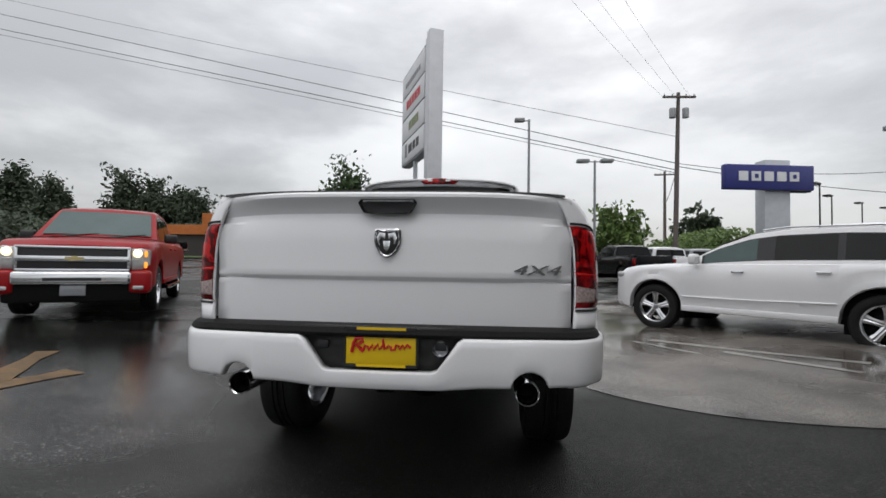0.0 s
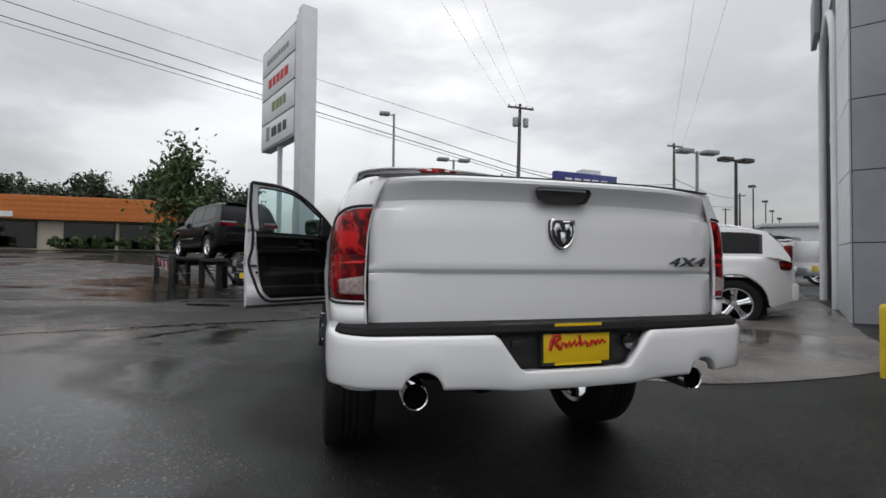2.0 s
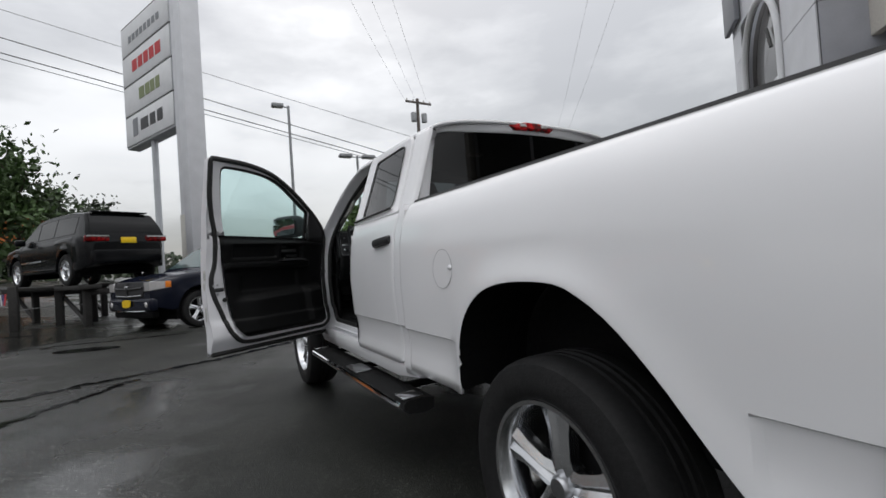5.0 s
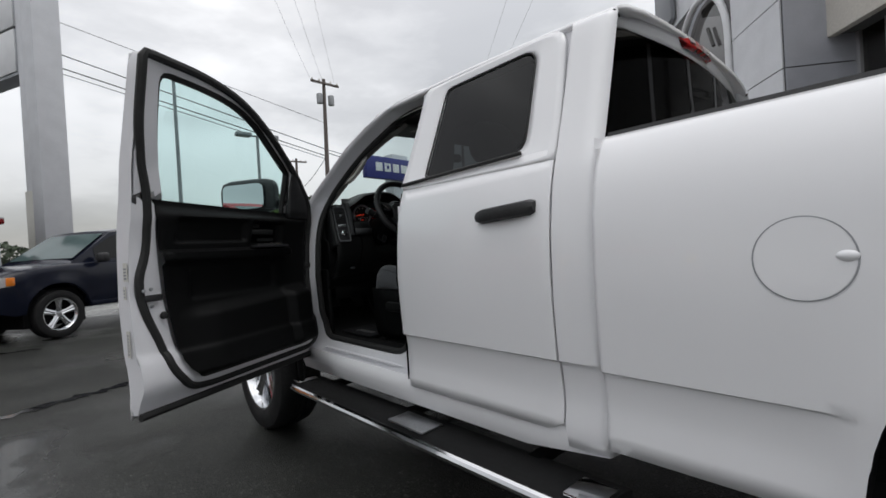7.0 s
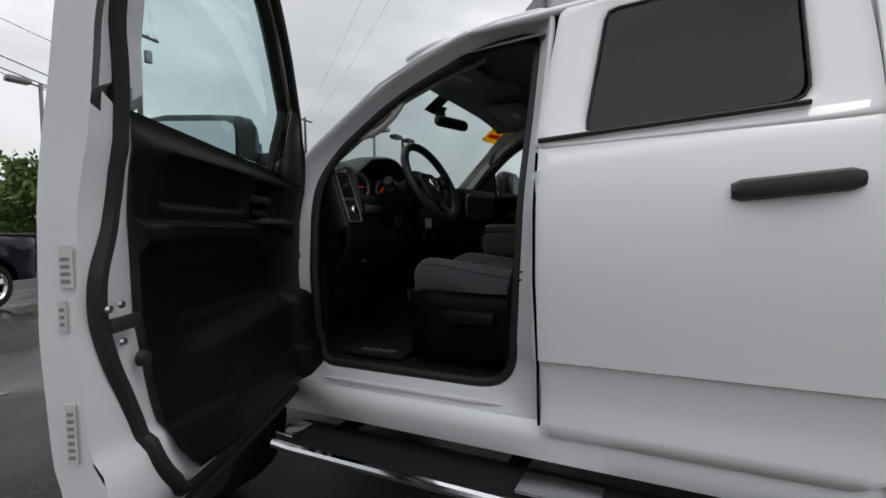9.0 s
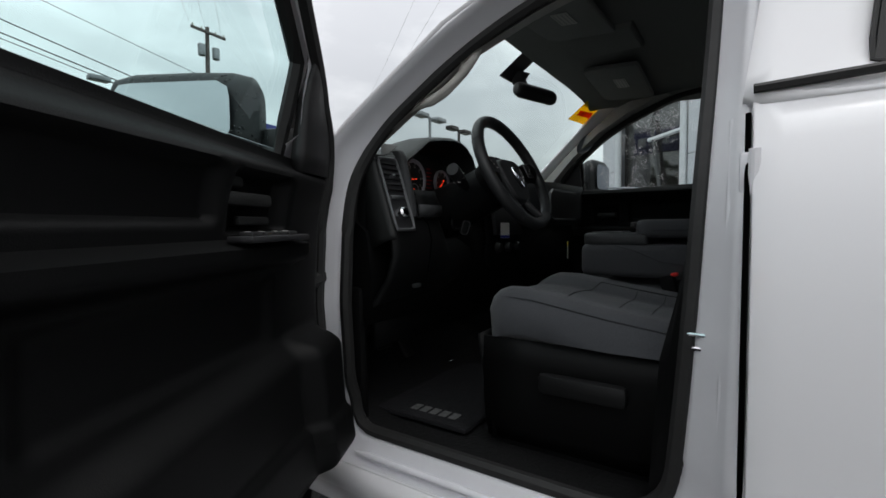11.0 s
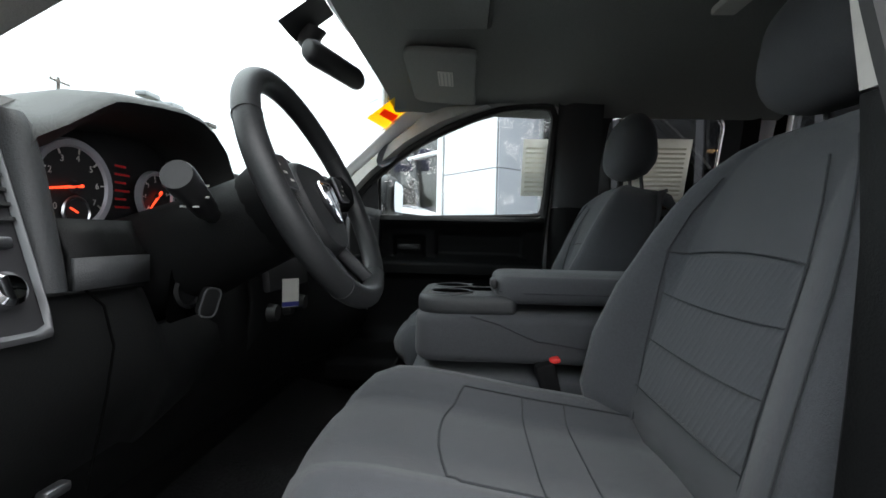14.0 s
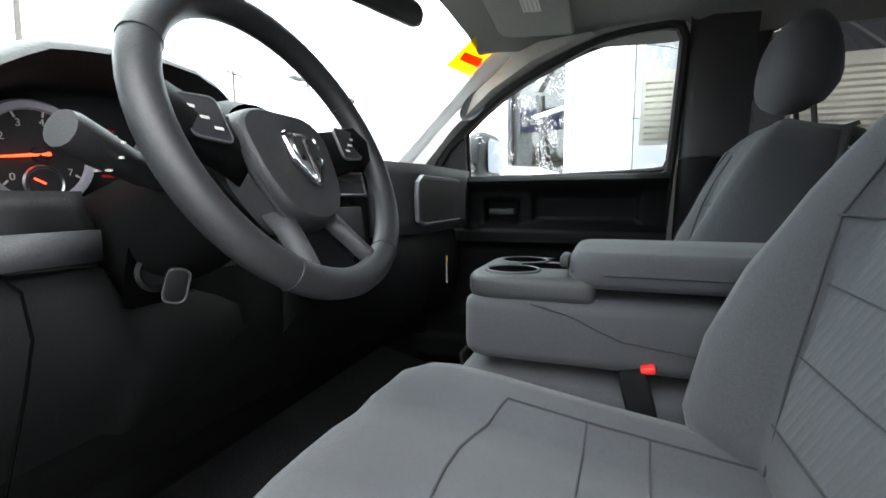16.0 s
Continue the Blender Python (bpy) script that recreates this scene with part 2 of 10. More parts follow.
ORANGE = material("orange_fascia", (0.52, 0.16, 0.035), 0.7, grain=0.08, grain_scale=8.0, spread=0.08)
BEIGE = material("beige_wall", (0.50, 0.44, 0.36), 0.8, grain=0.08)
DARK_WALL = material("dark_interior_wall", (0.06, 0.055, 0.05), 0.8, grain=0.2)
# brown pole wood lightened and greyed: distance haze is put into the colour
WOOD_POLE = material("weathered_hazy_wood", (0.13, 0.11, 0.10), 0.85, grain=0.3, grain_scale=14.0, bump=0.4, bump_scale=40.0)
POLE_METAL = material("galvanised_pole", (0.30, 0.31, 0.32), 0.5, 0.5, spread=0.12)
BRONZE = material("dark_bronze_pole", (0.055, 0.048, 0.045), 0.5, 0.3, spread=0.1)
WIRE = material("cable", (0.06, 0.06, 0.065), 0.6)
# much paler than WIRE, so these thin cables stay faint
WIRE_FAINT = material("pale_cable", (0.34, 0.34, 0.35), 0.6)
BARK = material("bark", (0.09, 0.07, 0.055), 0.9, grain=0.3, grain_scale=20.0, bump=0.5)
LEAF = material("leaf_green", (0.045, 0.085, 0.022), 0.55, grain=0.35, grain_scale=5.0, spread=0.4, spread_scale=0.9)
LEAF_DARK = material("dark_leaf_green", (0.042, 0.062, 0.032), 0.6, grain=0.4, grain_scale=3.0, spread=0.4, spread_scale=0.4)
LEAF_LIGHT = material("light_leaf_green", (0.10, 0.16, 0.035), 0.6, grain=0.35, grain_scale=4.0, spread=0.3, spread_scale=0.5)
GRASS = material("grass", (0.05, 0.085, 0.02), 0.9, grain=0.4, grain_scale=6.0)
GLASS_CLEAR = glass("clear_glass", (0.80, 0.90, 0.89))
GLASS_WET = glass("rain_beaded_glass", (0.80, 0.90, 0.90), drops=0.47)
GLASS_DOOR = glass("green_tinted_glass", (0.66, 0.84, 0.83))
GLASS_DARK = glass("privacy_glass", (0.05, 0.053, 0.056), base=0.03)
GLASS_SHOP = glass("shop_glass", (0.42, 0.40, 0.37))
GLASS_CAR = glass("car_window", (0.20, 0.24, 0.24))
MIRROR = material("mirror_glass", (0.82, 0.86, 0.88), 0.02, 1.0)
SEAT_CLOTH = material("grey_seat_cloth", (0.046, 0.049, 0.055), 0.9, grain=0.10, grain_scale=260.0, bump=0.25, bump_scale=700.0, spread=0.05, spread_scale=7.0, sheen=0.15)
SEAT_SIDE = material("smooth_grey_seat_fabric", (0.042, 0.0445, 0.0495), 0.85, grain=0.08, grain_scale=300.0, bump=0.15, bump_scale=500.0, sheen=0.1)
STITCH = material("dark_seam", (0.030, 0.032, 0.036), 0.95)
# One dark vinyl: DASH carries cabin shade in its colour, DASH_TOP the top's sheen.
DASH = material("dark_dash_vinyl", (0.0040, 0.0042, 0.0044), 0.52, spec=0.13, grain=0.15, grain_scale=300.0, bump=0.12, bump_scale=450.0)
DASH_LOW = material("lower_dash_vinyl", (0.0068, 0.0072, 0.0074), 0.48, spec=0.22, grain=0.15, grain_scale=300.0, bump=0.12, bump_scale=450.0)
DASH_TOP = material("lighter_dash_vinyl", (0.015, 0.016, 0.016), 0.50, spec=0.35, grain=0.12, grain_scale=300.0, bump=0.2, bump_scale=420.0)
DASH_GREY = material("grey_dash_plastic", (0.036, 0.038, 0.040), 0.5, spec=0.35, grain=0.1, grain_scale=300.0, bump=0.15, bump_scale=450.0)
SILVER_TRIM = material("satin_silver_trim", (0.11, 0.112, 0.117), 0.45, 0.3)
HEADLINER = material("grey_headliner", (0.26, 0.27, 0.255), 0.95, grain=0.08, grain_scale=250.0, bump=0.2, bump_scale=500.0)
PILLAR = material("grey_pillar_trim", (0.46, 0.45, 0.42), 0.7, grain=0.05, bump=0.15, bump_scale=500.0)
MAT_FELT = material("black_mat_pile", (0.016, 0.016, 0.018), 0.9, spec=0.2, grain=0.4, grain_scale=140.0, bump=0.6, bump_scale=300.0)
CARPET = material("black_floor_liner", (0.007, 0.007, 0.0075), 0.8, spec=0.2, grain=0.4, grain_scale=120.0, bump=0.4)
LEATHER = material("black_wheel_leather", (0.020, 0.021, 0.022), 0.45, spec=0.4, grain=0.15, grain_scale=220.0, bump=0.08, bump_scale=420.0)
RED_PLASTIC = material("red_buckle", (0.70, 0.03, 0.025), 0.4)
PAPER = material("paper", (0.62, 0.61, 0.57), 0.8, spread=0.05)
LAMP_RED = material("lit_red_needle", (1.0, 0.06, 0.02), 0.3, emit=0.6)
DARK_CHROME = material("dark_chrome", (0.16, 0.165, 0.17), 0.3, 0.8)
DIAL_RING = material("pale_dial_ring", (0.42, 0.42, 0.46), 0.35, 0.3)
HUB_GREY = material("dark_grey_hub_vinyl", (0.022, 0.023, 0.024), 0.5, spec=0.4, grain=0.12, grain_scale=260.0, bump=0.15, bump_scale=420.0)
# near-black without gloss: the dark of holes, gaps and seams put into colour
VOID = material("hollow_shade_black", (0.002, 0.002, 0.002), 0.9, spec=0.0, grain=0.2)
WARM_LAMP = material("warm_lamp", (1.0, 0.62, 0.28), 0.4, emit=5.0)


def knit(name, color):
    """Seat cloth with a woven diamond relief."""
    m = material(name, color, 0.92, grain=0.10, grain_scale=260.0, spread=0.05, spread_scale=7.0, sheen=0.15)
    n, l = m.node_tree.nodes, m.node_tree.links
    tc, mul = n.new("ShaderNodeTexCoord"), n.new("ShaderNodeMath")
    mul.operation = "MULTIPLY"
    for i, a in enumerate((38, -38)):
        mp, wv = n.new("ShaderNodeMapping"), n.new("ShaderNodeTexWave")
        mp.inputs["Rotation"].default_value = (radians(a), 0.0, radians(a))
        wv.wave_type, wv.bands_direction = "BANDS", "X"
        wv.inputs["Scale"].default_value, wv.inputs["Distortion"].default_value = 26.0, 0.4
        l.new(tc.outputs["Object"], mp.inputs["Vector"])
        l.new(mp.outputs["Vector"], wv.inputs["Vector"])
        l.new(wv.outputs["Fac"], mul.inputs[i])
    b = n.new("ShaderNodeBump")
    b.inputs["Strength"].default_value, b.inputs["Distance"].default_value = 0.26, 0.0015
    l.new(mul.outputs[0], b.inputs["Height"])
    l.new(b.outputs["Normal"], n["Principled BSDF"].inputs["Normal"])
    return m


def thin_paper(name, color):
    """Paper that daylight shines through."""
    m = material(name, color, 0.85, spread=0.06, spread_scale=12.0)
    n, l = m.node_tree.nodes, m.node_tree.links
    tl, mx, out = n.new("ShaderNodeBsdfTranslucent"), n.new("ShaderNodeMixShader"), n["Material Output"]
    tl.inputs["Color"].default_value = (*color, 1)
    mx.inputs["Fac"].default_value = 0.6
    l.new(n["Principled BSDF"].outputs[0], mx.inputs[1])
    l.new(tl.outputs[0], mx.inputs[2])
    l.new(mx.outputs[0], out.inputs["Surface"])
    return m


SEAT_KNIT = knit("woven_seat_insert", (0.047, 0.051, 0.058))
PAPER_THIN = thin_paper("thin_paper", (0.70, 0.70, 0.66))
STICKER_YELLOW = thin_paper("yellow_sticker", (0.95, 0.66, 0.03))
STICKER_RED = thin_paper("red_sticker_ink", (0.70, 0.04, 0.02))
INK_THIN = thin_paper("pale_print", (0.69, 0.68, 0.615))
RED_BAND = material("red_reflector_band", (0.75, 0.015, 0.015), 0.15, coat=0.4, grain=0.2, grain_scale=60.0)
CLEAR_PINK = material("reversing_lens", (0.42, 0.33, 0.32), 0.12, 0.2, coat=0.6, grain=0.35, grain_scale=90.0)
FAR_GLASS = material("dark_car_glass", (0.005, 0.0055, 0.006), 0.05, spec=0.25, spread=0.2)
# opaque pane: the reflected sky is put into its pale teal
SCREEN_TEAL = material("sky_toned_screen_glass", (0.07, 0.105, 0.105), 0.08, spec=0.3, spread=0.08)
FAR_TEAL = material("teal_car_glass", (0.035, 0.055, 0.055), 0.05, spread=0.3)


# ---- building blocks ----
def link(name, mesh, mat, parent=None, label="", smooth=35):
    if mat:
        mesh.materials.append(mat)
    if smooth:
        mesh.polygons.foreach_set("use_smooth", [True] * len(mesh.polygons))
        mesh.set_sharp_from_angle(angle=radians(smooth))
    ob = new(name, mesh)
    if parent:
        ob.parent = parent
    if label:
        ob["label"] = label
    return ob


def part(name, bm, mat, parent, label="", smooth=35, solid=0.0):
    """One mesh object under a thing or under a part; solid: wall thickness added inwards."""
    mesh = bpy.data.meshes.new(name)
    bm.to_mesh(mesh)
    bm.free()
    ob = link(name, mesh, mat, parent, label, smooth)
    if solid:
        mod = ob.modifiers.new("thickness", "SOLIDIFY")
        mod.thickness, mod.offset = solid, -1.0
    return ob


def thing(name, label, category, group="", m=None, kind=""):
    ob = new(name)
    ob.empty_display_size = 0.1
    if m is not None:
        ob.matrix_world = m
    return tagged(ob, label, category, group, kind)


def grid(rows, away=None, close_u=False, cap=False):
    """Quads between rows of points; the faces look away from the point given."""
    bm = bmesh.new()
    vs = [[bm.verts.new(p) for p in row] for row in rows]
    for a, b in zip(vs, vs[1:]):
        n = len(a)
        for i in range(n if close_u else n - 1):
            j = (i + 1) % n
            try:
                bm.faces.new((a[i], a[j], b[j], b[i]))
            except ValueError:
                pass
    if cap:
        bm.faces.new(vs[0])
        bm.faces.new(list(reversed(vs[-1])))
    bmesh.ops.remove_doubles(bm, verts=bm.verts, dist=1e-5)
    bm.normal_update()
    if close_u and cap:
        bmesh.ops.recalc_face_normals(bm, faces=bm.faces)
    elif away is not None:
        away = Vector(away)
        if sum(f.normal.dot(f.calc_center_median() - away) * f.calc_area() for f in bm.faces) < 0:
            bmesh.ops.reverse_faces(bm, faces=bm.faces)
    return bm


def box(size, at=(0, 0, 0), bevel=0.0, seg=2, turn=None):
    bm = bmesh.new()
    bmesh.ops.create_cube(bm, size=1.0, matrix=Matrix.Diagonal((*size, 1)))
    if bevel:
        bmesh.ops.bevel(bm, geom=bm.edges[:], offset=bevel, segments=seg, profile=0.5, affect="EDGES")
    m = Matrix.Translation(at)
    bmesh.ops.transform(bm, matrix=m @ turn if turn else m, verts=bm.verts)
    return bm


def lathe(profile, n=32, m=None, closed=False):
    """Turns (radius, height) points round z."""
    rows = [[(r * math.cos(2 * math.pi * k / n), r * math.sin(2 * math.pi * k / n), h) for k in range(n)] for r, h in profile]
    if closed:
        rows.append(rows[0])
    bm = grid(rows, close_u=True)
    bmesh.ops.recalc_face_normals(bm, faces=bm.faces)
    if m:
        bmesh.ops.transform(bm, matrix=m, verts=bm.verts)
    return bm


def tube(points, radius, n=8, closed=False, flat=1.0):
    """A round bar along points; radius: one number or one a point."""
    pts = [Vector(p) for p in points]
    rad = radius if isinstance(radius, (list, tuple)) else [radius] * len(pts)
    rows, side = [], None
    for i, p in enumerate(pts):
        a = pts[i - 1] if i or closed else p
        b = pts[(i + 1) % len(pts)] if i < len(pts) - 1 or closed else p
        d = (b - a).normalized()
        if side is None:
            side = d.orthogonal().normalized()
        side = (side - d * side.dot(d)).normalized()
        up = d.cross(side)
        rows.append([p + rad[i] * (math.cos(2 * math.pi * k / n) * side + flat * math.sin(2 * math.pi * k / n) * up) for k in range(n)])
    if closed:
        bm = bmesh.new()
        vs = [[bm.verts.new(p) for p in row] for row in rows]
        for i in range(len(vs)):
            a, b = vs[i], vs[(i + 1) % len(vs)]
            for k in range(n):
                bm.faces.new((a[k], a[(k + 1) % n], b[(k + 1) % n], b[k]))
        bmesh.ops.recalc_face_normals(bm, faces=bm.faces)
        return bm
    return grid(rows, close_u=True, cap=True)


def plate(outline, depth, m=None, bevel=0.0):
    """A flat outline of (x, y) points made depth thick along z, from 0 up."""
    bm = bmesh.new()
    face = bm.faces.new([bm.verts.new((x, y, 0)) for x, y in outline])
    got = bmesh.ops.extrude_face_region(bm, geom=[face])
    bmesh.ops.translate(bm, vec=(0, 0, depth), verts=[v for v in got["geom"] if isinstance(v, bmesh.types.BMVert)])
    bmesh.ops.recalc_face_normals(bm, faces=bm.faces)
    if bevel:
        bmesh.ops.bevel(bm, geom=[e for e in bm.edges if all(v.co.z > depth * 0.5 for v in e.verts)], offset=bevel, segments=2, profile=0.5, affect="EDGES")
    if m:
        bmesh.ops.transform(bm, matrix=m, verts=bm.verts)
    return bm


def merge(*bms):
    """Joins pieces of one part."""
    out = bms[0]
    for b in bms[1:]:
        me = bpy.data.meshes.new("tmp")
        b.to_mesh(me)
        b.free()
        out.from_mesh(me)
        bpy.data.meshes.remove(me)
    return out


def mirrored(bm, s):
    if s < 0:
        bmesh.ops.scale(bm, vec=(-1, 1, 1), verts=bm.verts)
        bmesh.ops.reverse_faces(bm, faces=bm.faces)
    return bm


def curve_at(pts, v):
    """Piecewise linear value of (key, value) pairs."""
    if v <= pts[0][0]:
        return pts[0][1]
    for (a, fa), (b, fb) in zip(pts, pts[1:]):
        if v <= b:
            return fa + (fb - fa) * (v - a) / (b - a)
    return pts[-1][1]


def rounded(pts, r, n=6):
    """A closed outline with its corners rounded; r: one radius or one a corner."""
    out, m = [], len(pts)
    for i in range(m):
        p, a, b = Vector(pts[i]), Vector(pts[i - 1]), Vector(pts[(i + 1) % m])
        rr = r[i] if isinstance(r, (list, tuple)) else r
        if rr <= 0:
            out.append(tuple(p))
            continue
        da, db = (a - p), (b - p)
        rr = min(rr, da.length * 0.48, db.length * 0.48)
        p0, p1 = p + da.normalized() * rr, p + db.normalized() * rr
        for k in range(n + 1):
            t = k / n
            out.append(tuple((1 - t) ** 2 * p0 + 2 * t * (1 - t) * p + t * t * p1))
    return out


def radial(outline, centre, n):
    """n points of a closed outline at even angles round a centre inside it."""
    out, cx, cy = [], centre[0], centre[1]
    for k in range(n):
        a = 2 * math.pi * k / n
        dx, dy, best = math.cos(a), math.sin(a), None
        for (x0, y0), (x1, y1) in zip(outline, outline[1:] + outline[:1]):
            ex, ey = x1 - x0, y1 - y0
            det = dx * -ey + ex * dy
            if abs(det) < 1e-12:
                continue
            fx, fy = x0 - cx, y0 - cy
            d, u = (fx * -ey + ex * fy) / det, (dx * fy - dy * fx) / det
            if d > 0 and -1e-6 <= u <= 1 + 1e-6 and (best is None or d < best):
                best = d
        out.append((cx + dx * best, cy + dy * best))
    return out


def ring(outer, inner, centre, surf, steps=4, n=96, away=(0, 0, 0)):
    """The band between two outlines, laid onto a surface surf(a, b, k), k from 0 at the outer to 1 at the inner outline."""
    ro, ri = radial(outer, centre, n), radial(inner, centre, n)
    rows = []
    for s in range(steps + 1):
        k = s / steps
        rows.append([surf(o[0] + (i[0] - o[0]) * k, o[1] + (i[1] - o[1]) * k, k) for o, i in zip(ro, ri)])
    return grid(rows, away, close_u=True)


def patch(outline, centre, surf, steps=6, n=64, away=(0, 0, 0)):
    """The filled outline, laid onto surf(a, b, k)."""
    ro = radial(outline, centre, n)
    rows = [[surf(o[0] + (centre[0] - o[0]) * k, o[1] + (centre[1] - o[1]) * k, k) for o in ro] for k in [s / steps for s in range(steps)] + [1.0]]
    return grid(rows, away, close_u=True)


def bars(name, spans, mat, parent, surf, label=""):
    """Plain bars standing for writing: spans of (x0, x1, y0, y1) on surf(x, y)."""
    bm = bmesh.new()
    for x0, x1, y0, y1 in spans:
        bm.faces.new([bm.verts.new(surf(*p)) for p in ((x0, y0), (x1, y0), (x1, y1), (x0, y1))])
    return part(name, bm, mat, parent, label, smooth=0)


def ground_z(x, y):
    """The lot: level where the pickup stands, rising gently to both sides."""
    right = 0.055 * min(max(0.0, x - 1.3), 6.5)
    left = 0.045 * min(max(0.0, -1.6 - x), 8.0) + 0.012 * min(max(0.0, -9.6 - x), 30.0)
    rise = 0.040 * min(max(0.0, y - 15.0), 26.0) * min(1.0, max(0.0, (-x - 4.0) / 8.0))
    return right + left + rise


# ---- ground ----
def wet(name, dry, dark, puddle_scale, base_rough, pud_rough, bump, stones=5.0, pools=(), gloss=0.4):
    """Wet paving: dark and dull where damp, glossy where water stands."""
    m = bpy.data.materials.new(name)
    m.use_nodes = True
    n, l = m.node_tree.nodes, m.node_tree.links
    p = n["Principled BSDF"]
    tc = n.new("ShaderNodeTexCoord")
    big, mid, fine = n.new("ShaderNodeTexNoise"), n.new("ShaderNodeTexNoise"), n.new("ShaderNodeTexNoise")
    for t, s, d in ((big, puddle_scale, 4.0), (mid, 1.6, 6.0), (fine, 120.0, 3.0)):
        t.inputs["Scale"].default_value, t.inputs["Detail"].default_value = s, d
        l.new(tc.outputs["Object"], t.inputs["Vector"])
    pud = n.new("ShaderNodeMapRange")
    pud.inputs["From Min"].default_value, pud.inputs["From Max"].default_value = 0.46, 0.58
    l.new(big.outputs["Fac"], pud.inputs["Value"])
    standing = pud.outputs["Result"]
    # hollows in which rain water stands, with a ragged shore
    for cx, cy, rx, ry in pools:
        mv, ln, ad, shore, top = (n.new(q) for q in ("ShaderNodeMapping", "ShaderNodeVectorMath", "ShaderNodeMath", "ShaderNodeMapRange", "ShaderNodeMath"))
        mv.inputs["Location"].default_value, mv.inputs["Scale"].default_value = (-cx / rx, -cy / ry, 0.0), (1 / rx, 1 / ry, 0.0)
        ln.operation, ad.operation, top.operation = "LENGTH", "MULTIPLY_ADD", "MAXIMUM"
        ad.inputs[1].default_value = 2.6
        shore.inputs["From Min"].default_value, shore.inputs["From Max"].default_value = 2.75, 1.75
        for p0, p1 in ((tc.outputs["Object"], mv.inputs["Vector"]), (mv.outputs["Vector"], ln.inputs[0]), (mid.outputs["Fac"], ad.inputs[0]), (ln.outputs["Value"], ad.inputs[2]), (ad.outputs[0], shore.inputs["Value"]),
                       (shore.outputs["Result"], top.inputs[0]), (standing, top.inputs[1])):
            l.new(p0, p1)
        standing = top.outputs[0]
    mix = n.new("ShaderNodeMix")
    mix.data_type = "RGBA"
    mix.inputs["A"].default_value, mix.inputs["B"].default_value = (*dry, 1), (*dark, 1)
    l.new(standing, mix.inputs["Factor"])
    sp = n.new("ShaderNodeMapRange")
    sp.inputs["From Min"].default_value, sp.inputs["From Max"].default_value = 0.40, 0.62
    sp.inputs["To Min"].default_value, sp.inputs["To Max"].default_value = 0.15, 2.3
    l.new(fine.outputs["Fac"], sp.inputs["Value"])
    sm = n.new("ShaderNodeMapRange")
    sm.inputs["From Min"].default_value, sm.inputs["From Max"].default_value = 0.3, 0.7
    sm.inputs["To Min"].default_value, sm.inputs["To Max"].default_value = 0.55, 1.45
    l.new(mid.outputs["Fac"], sm.inputs["Value"])
    a, b = n.new("ShaderNodeVectorMath"), n.new("ShaderNodeVectorMath")
    a.operation = b.operation = "MULTIPLY"
    l.new(mix.outputs["Result"], a.inputs[0])
    l.new(sp.outputs["Result"], a.inputs[1])
    vo, sr, lt, gt, mm, mx2 = (n.new(q) for q in ("ShaderNodeTexVoronoi", "ShaderNodeSeparateColor", "ShaderNodeMath", "ShaderNodeMath", "ShaderNodeMath", "ShaderNodeMix"))
    vo.inputs["Scale"].default_value = 62.0
    lt.operation, gt.operation, mm.operation, mx2.data_type = "LESS_THAN", "GREATER_THAN", "MULTIPLY", "RGBA"
    lt.inputs[1].default_value, gt.inputs[1].default_value = 0.34, 0.80
    mx2.inputs["B"].default_value = (dry[0] * stones, dry[1] * stones, dry[2] * stones, 1)
    for p0, p1 in ((tc.outputs["Object"], vo.inputs["Vector"]), (vo.outputs["Distance"], lt.inputs[0]), (vo.outputs["Color"], sr.inputs[0]), (sr.outputs[0], gt.inputs[0]), (lt.outputs[0], mm.inputs[0]), (gt.outputs[0], mm.inputs[1]),
                   (mm.outputs[0], mx2.inputs["Factor"]), (a.outputs[0], mx2.inputs["A"]), (mx2.outputs["Result"], b.inputs[0])):
        l.new(p0, p1)
    l.new(sm.outputs["Result"], b.inputs[1])
    gl = n.new("ShaderNodeMapRange")
    gl.inputs["To Min"].default_value, gl.inputs["To Max"].default_value = gloss, 0.65
    l.new(standing, gl.inputs["Value"])
    l.new(gl.outputs["Result"], p.inputs["Specular IOR Level"])
    l.new(b.outputs[0], p.inputs["Base Color"])
    r = n.new("ShaderNodeMapRange")
    r.inputs["To Min"].default_value, r.inputs["To Max"].default_value = base_rough, pud_rough
    l.new(standing, r.inputs["Value"])
    l.new(r.outputs["Result"], p.inputs["Roughness"])
    bs = n.new("ShaderNodeMapRange")
    bs.inputs["To Min"].default_value, bs.inputs["To Max"].default_value = bump, bump * 0.12
    l.new(standing, bs.inputs["Value"])
    bp = n.new("ShaderNodeBump")
    bp.inputs["Distance"].default_value = 0.01
    l.new(bs.outputs["Result"], bp.inputs["Strength"])
    l.new(fine.outputs["Fac"], bp.inputs["Height"])
    l.new(bp.outputs["Normal"], p.inputs["Normal"])
    return m


ASPHALT = wet("wet_asphalt", (0.0190, 0.0198, 0.0178), (0.0105, 0.0110, 0.0100), 0.22, 0.42, 0.13, 0.9, 5.5,
              pools=((-2.55, 3.2, 0.45, 1.1), (-2.4, 5.15, 0.40, 1.0), (-4.6, 4.6, 1.9, 2.0)), gloss=0.17)
CONCRETE = wet("wet_concrete", (0.15, 0.137, 0.123), (0.105, 0.093, 0.083), 0.5, 0.30, 0.10, 0.2, 1.25)

gx = [-1500, -600, -250, -120, -70, -40, -39.6, -30, -25, -20, -16, -12, -9.6, -8, -6, -4, -3, -2, -1.6, -1, 0, 1, 1.3, 2, 3, 4, 5, 6, 7.8, 10, 15, 25, 50, 120, 300, 800, 1500]
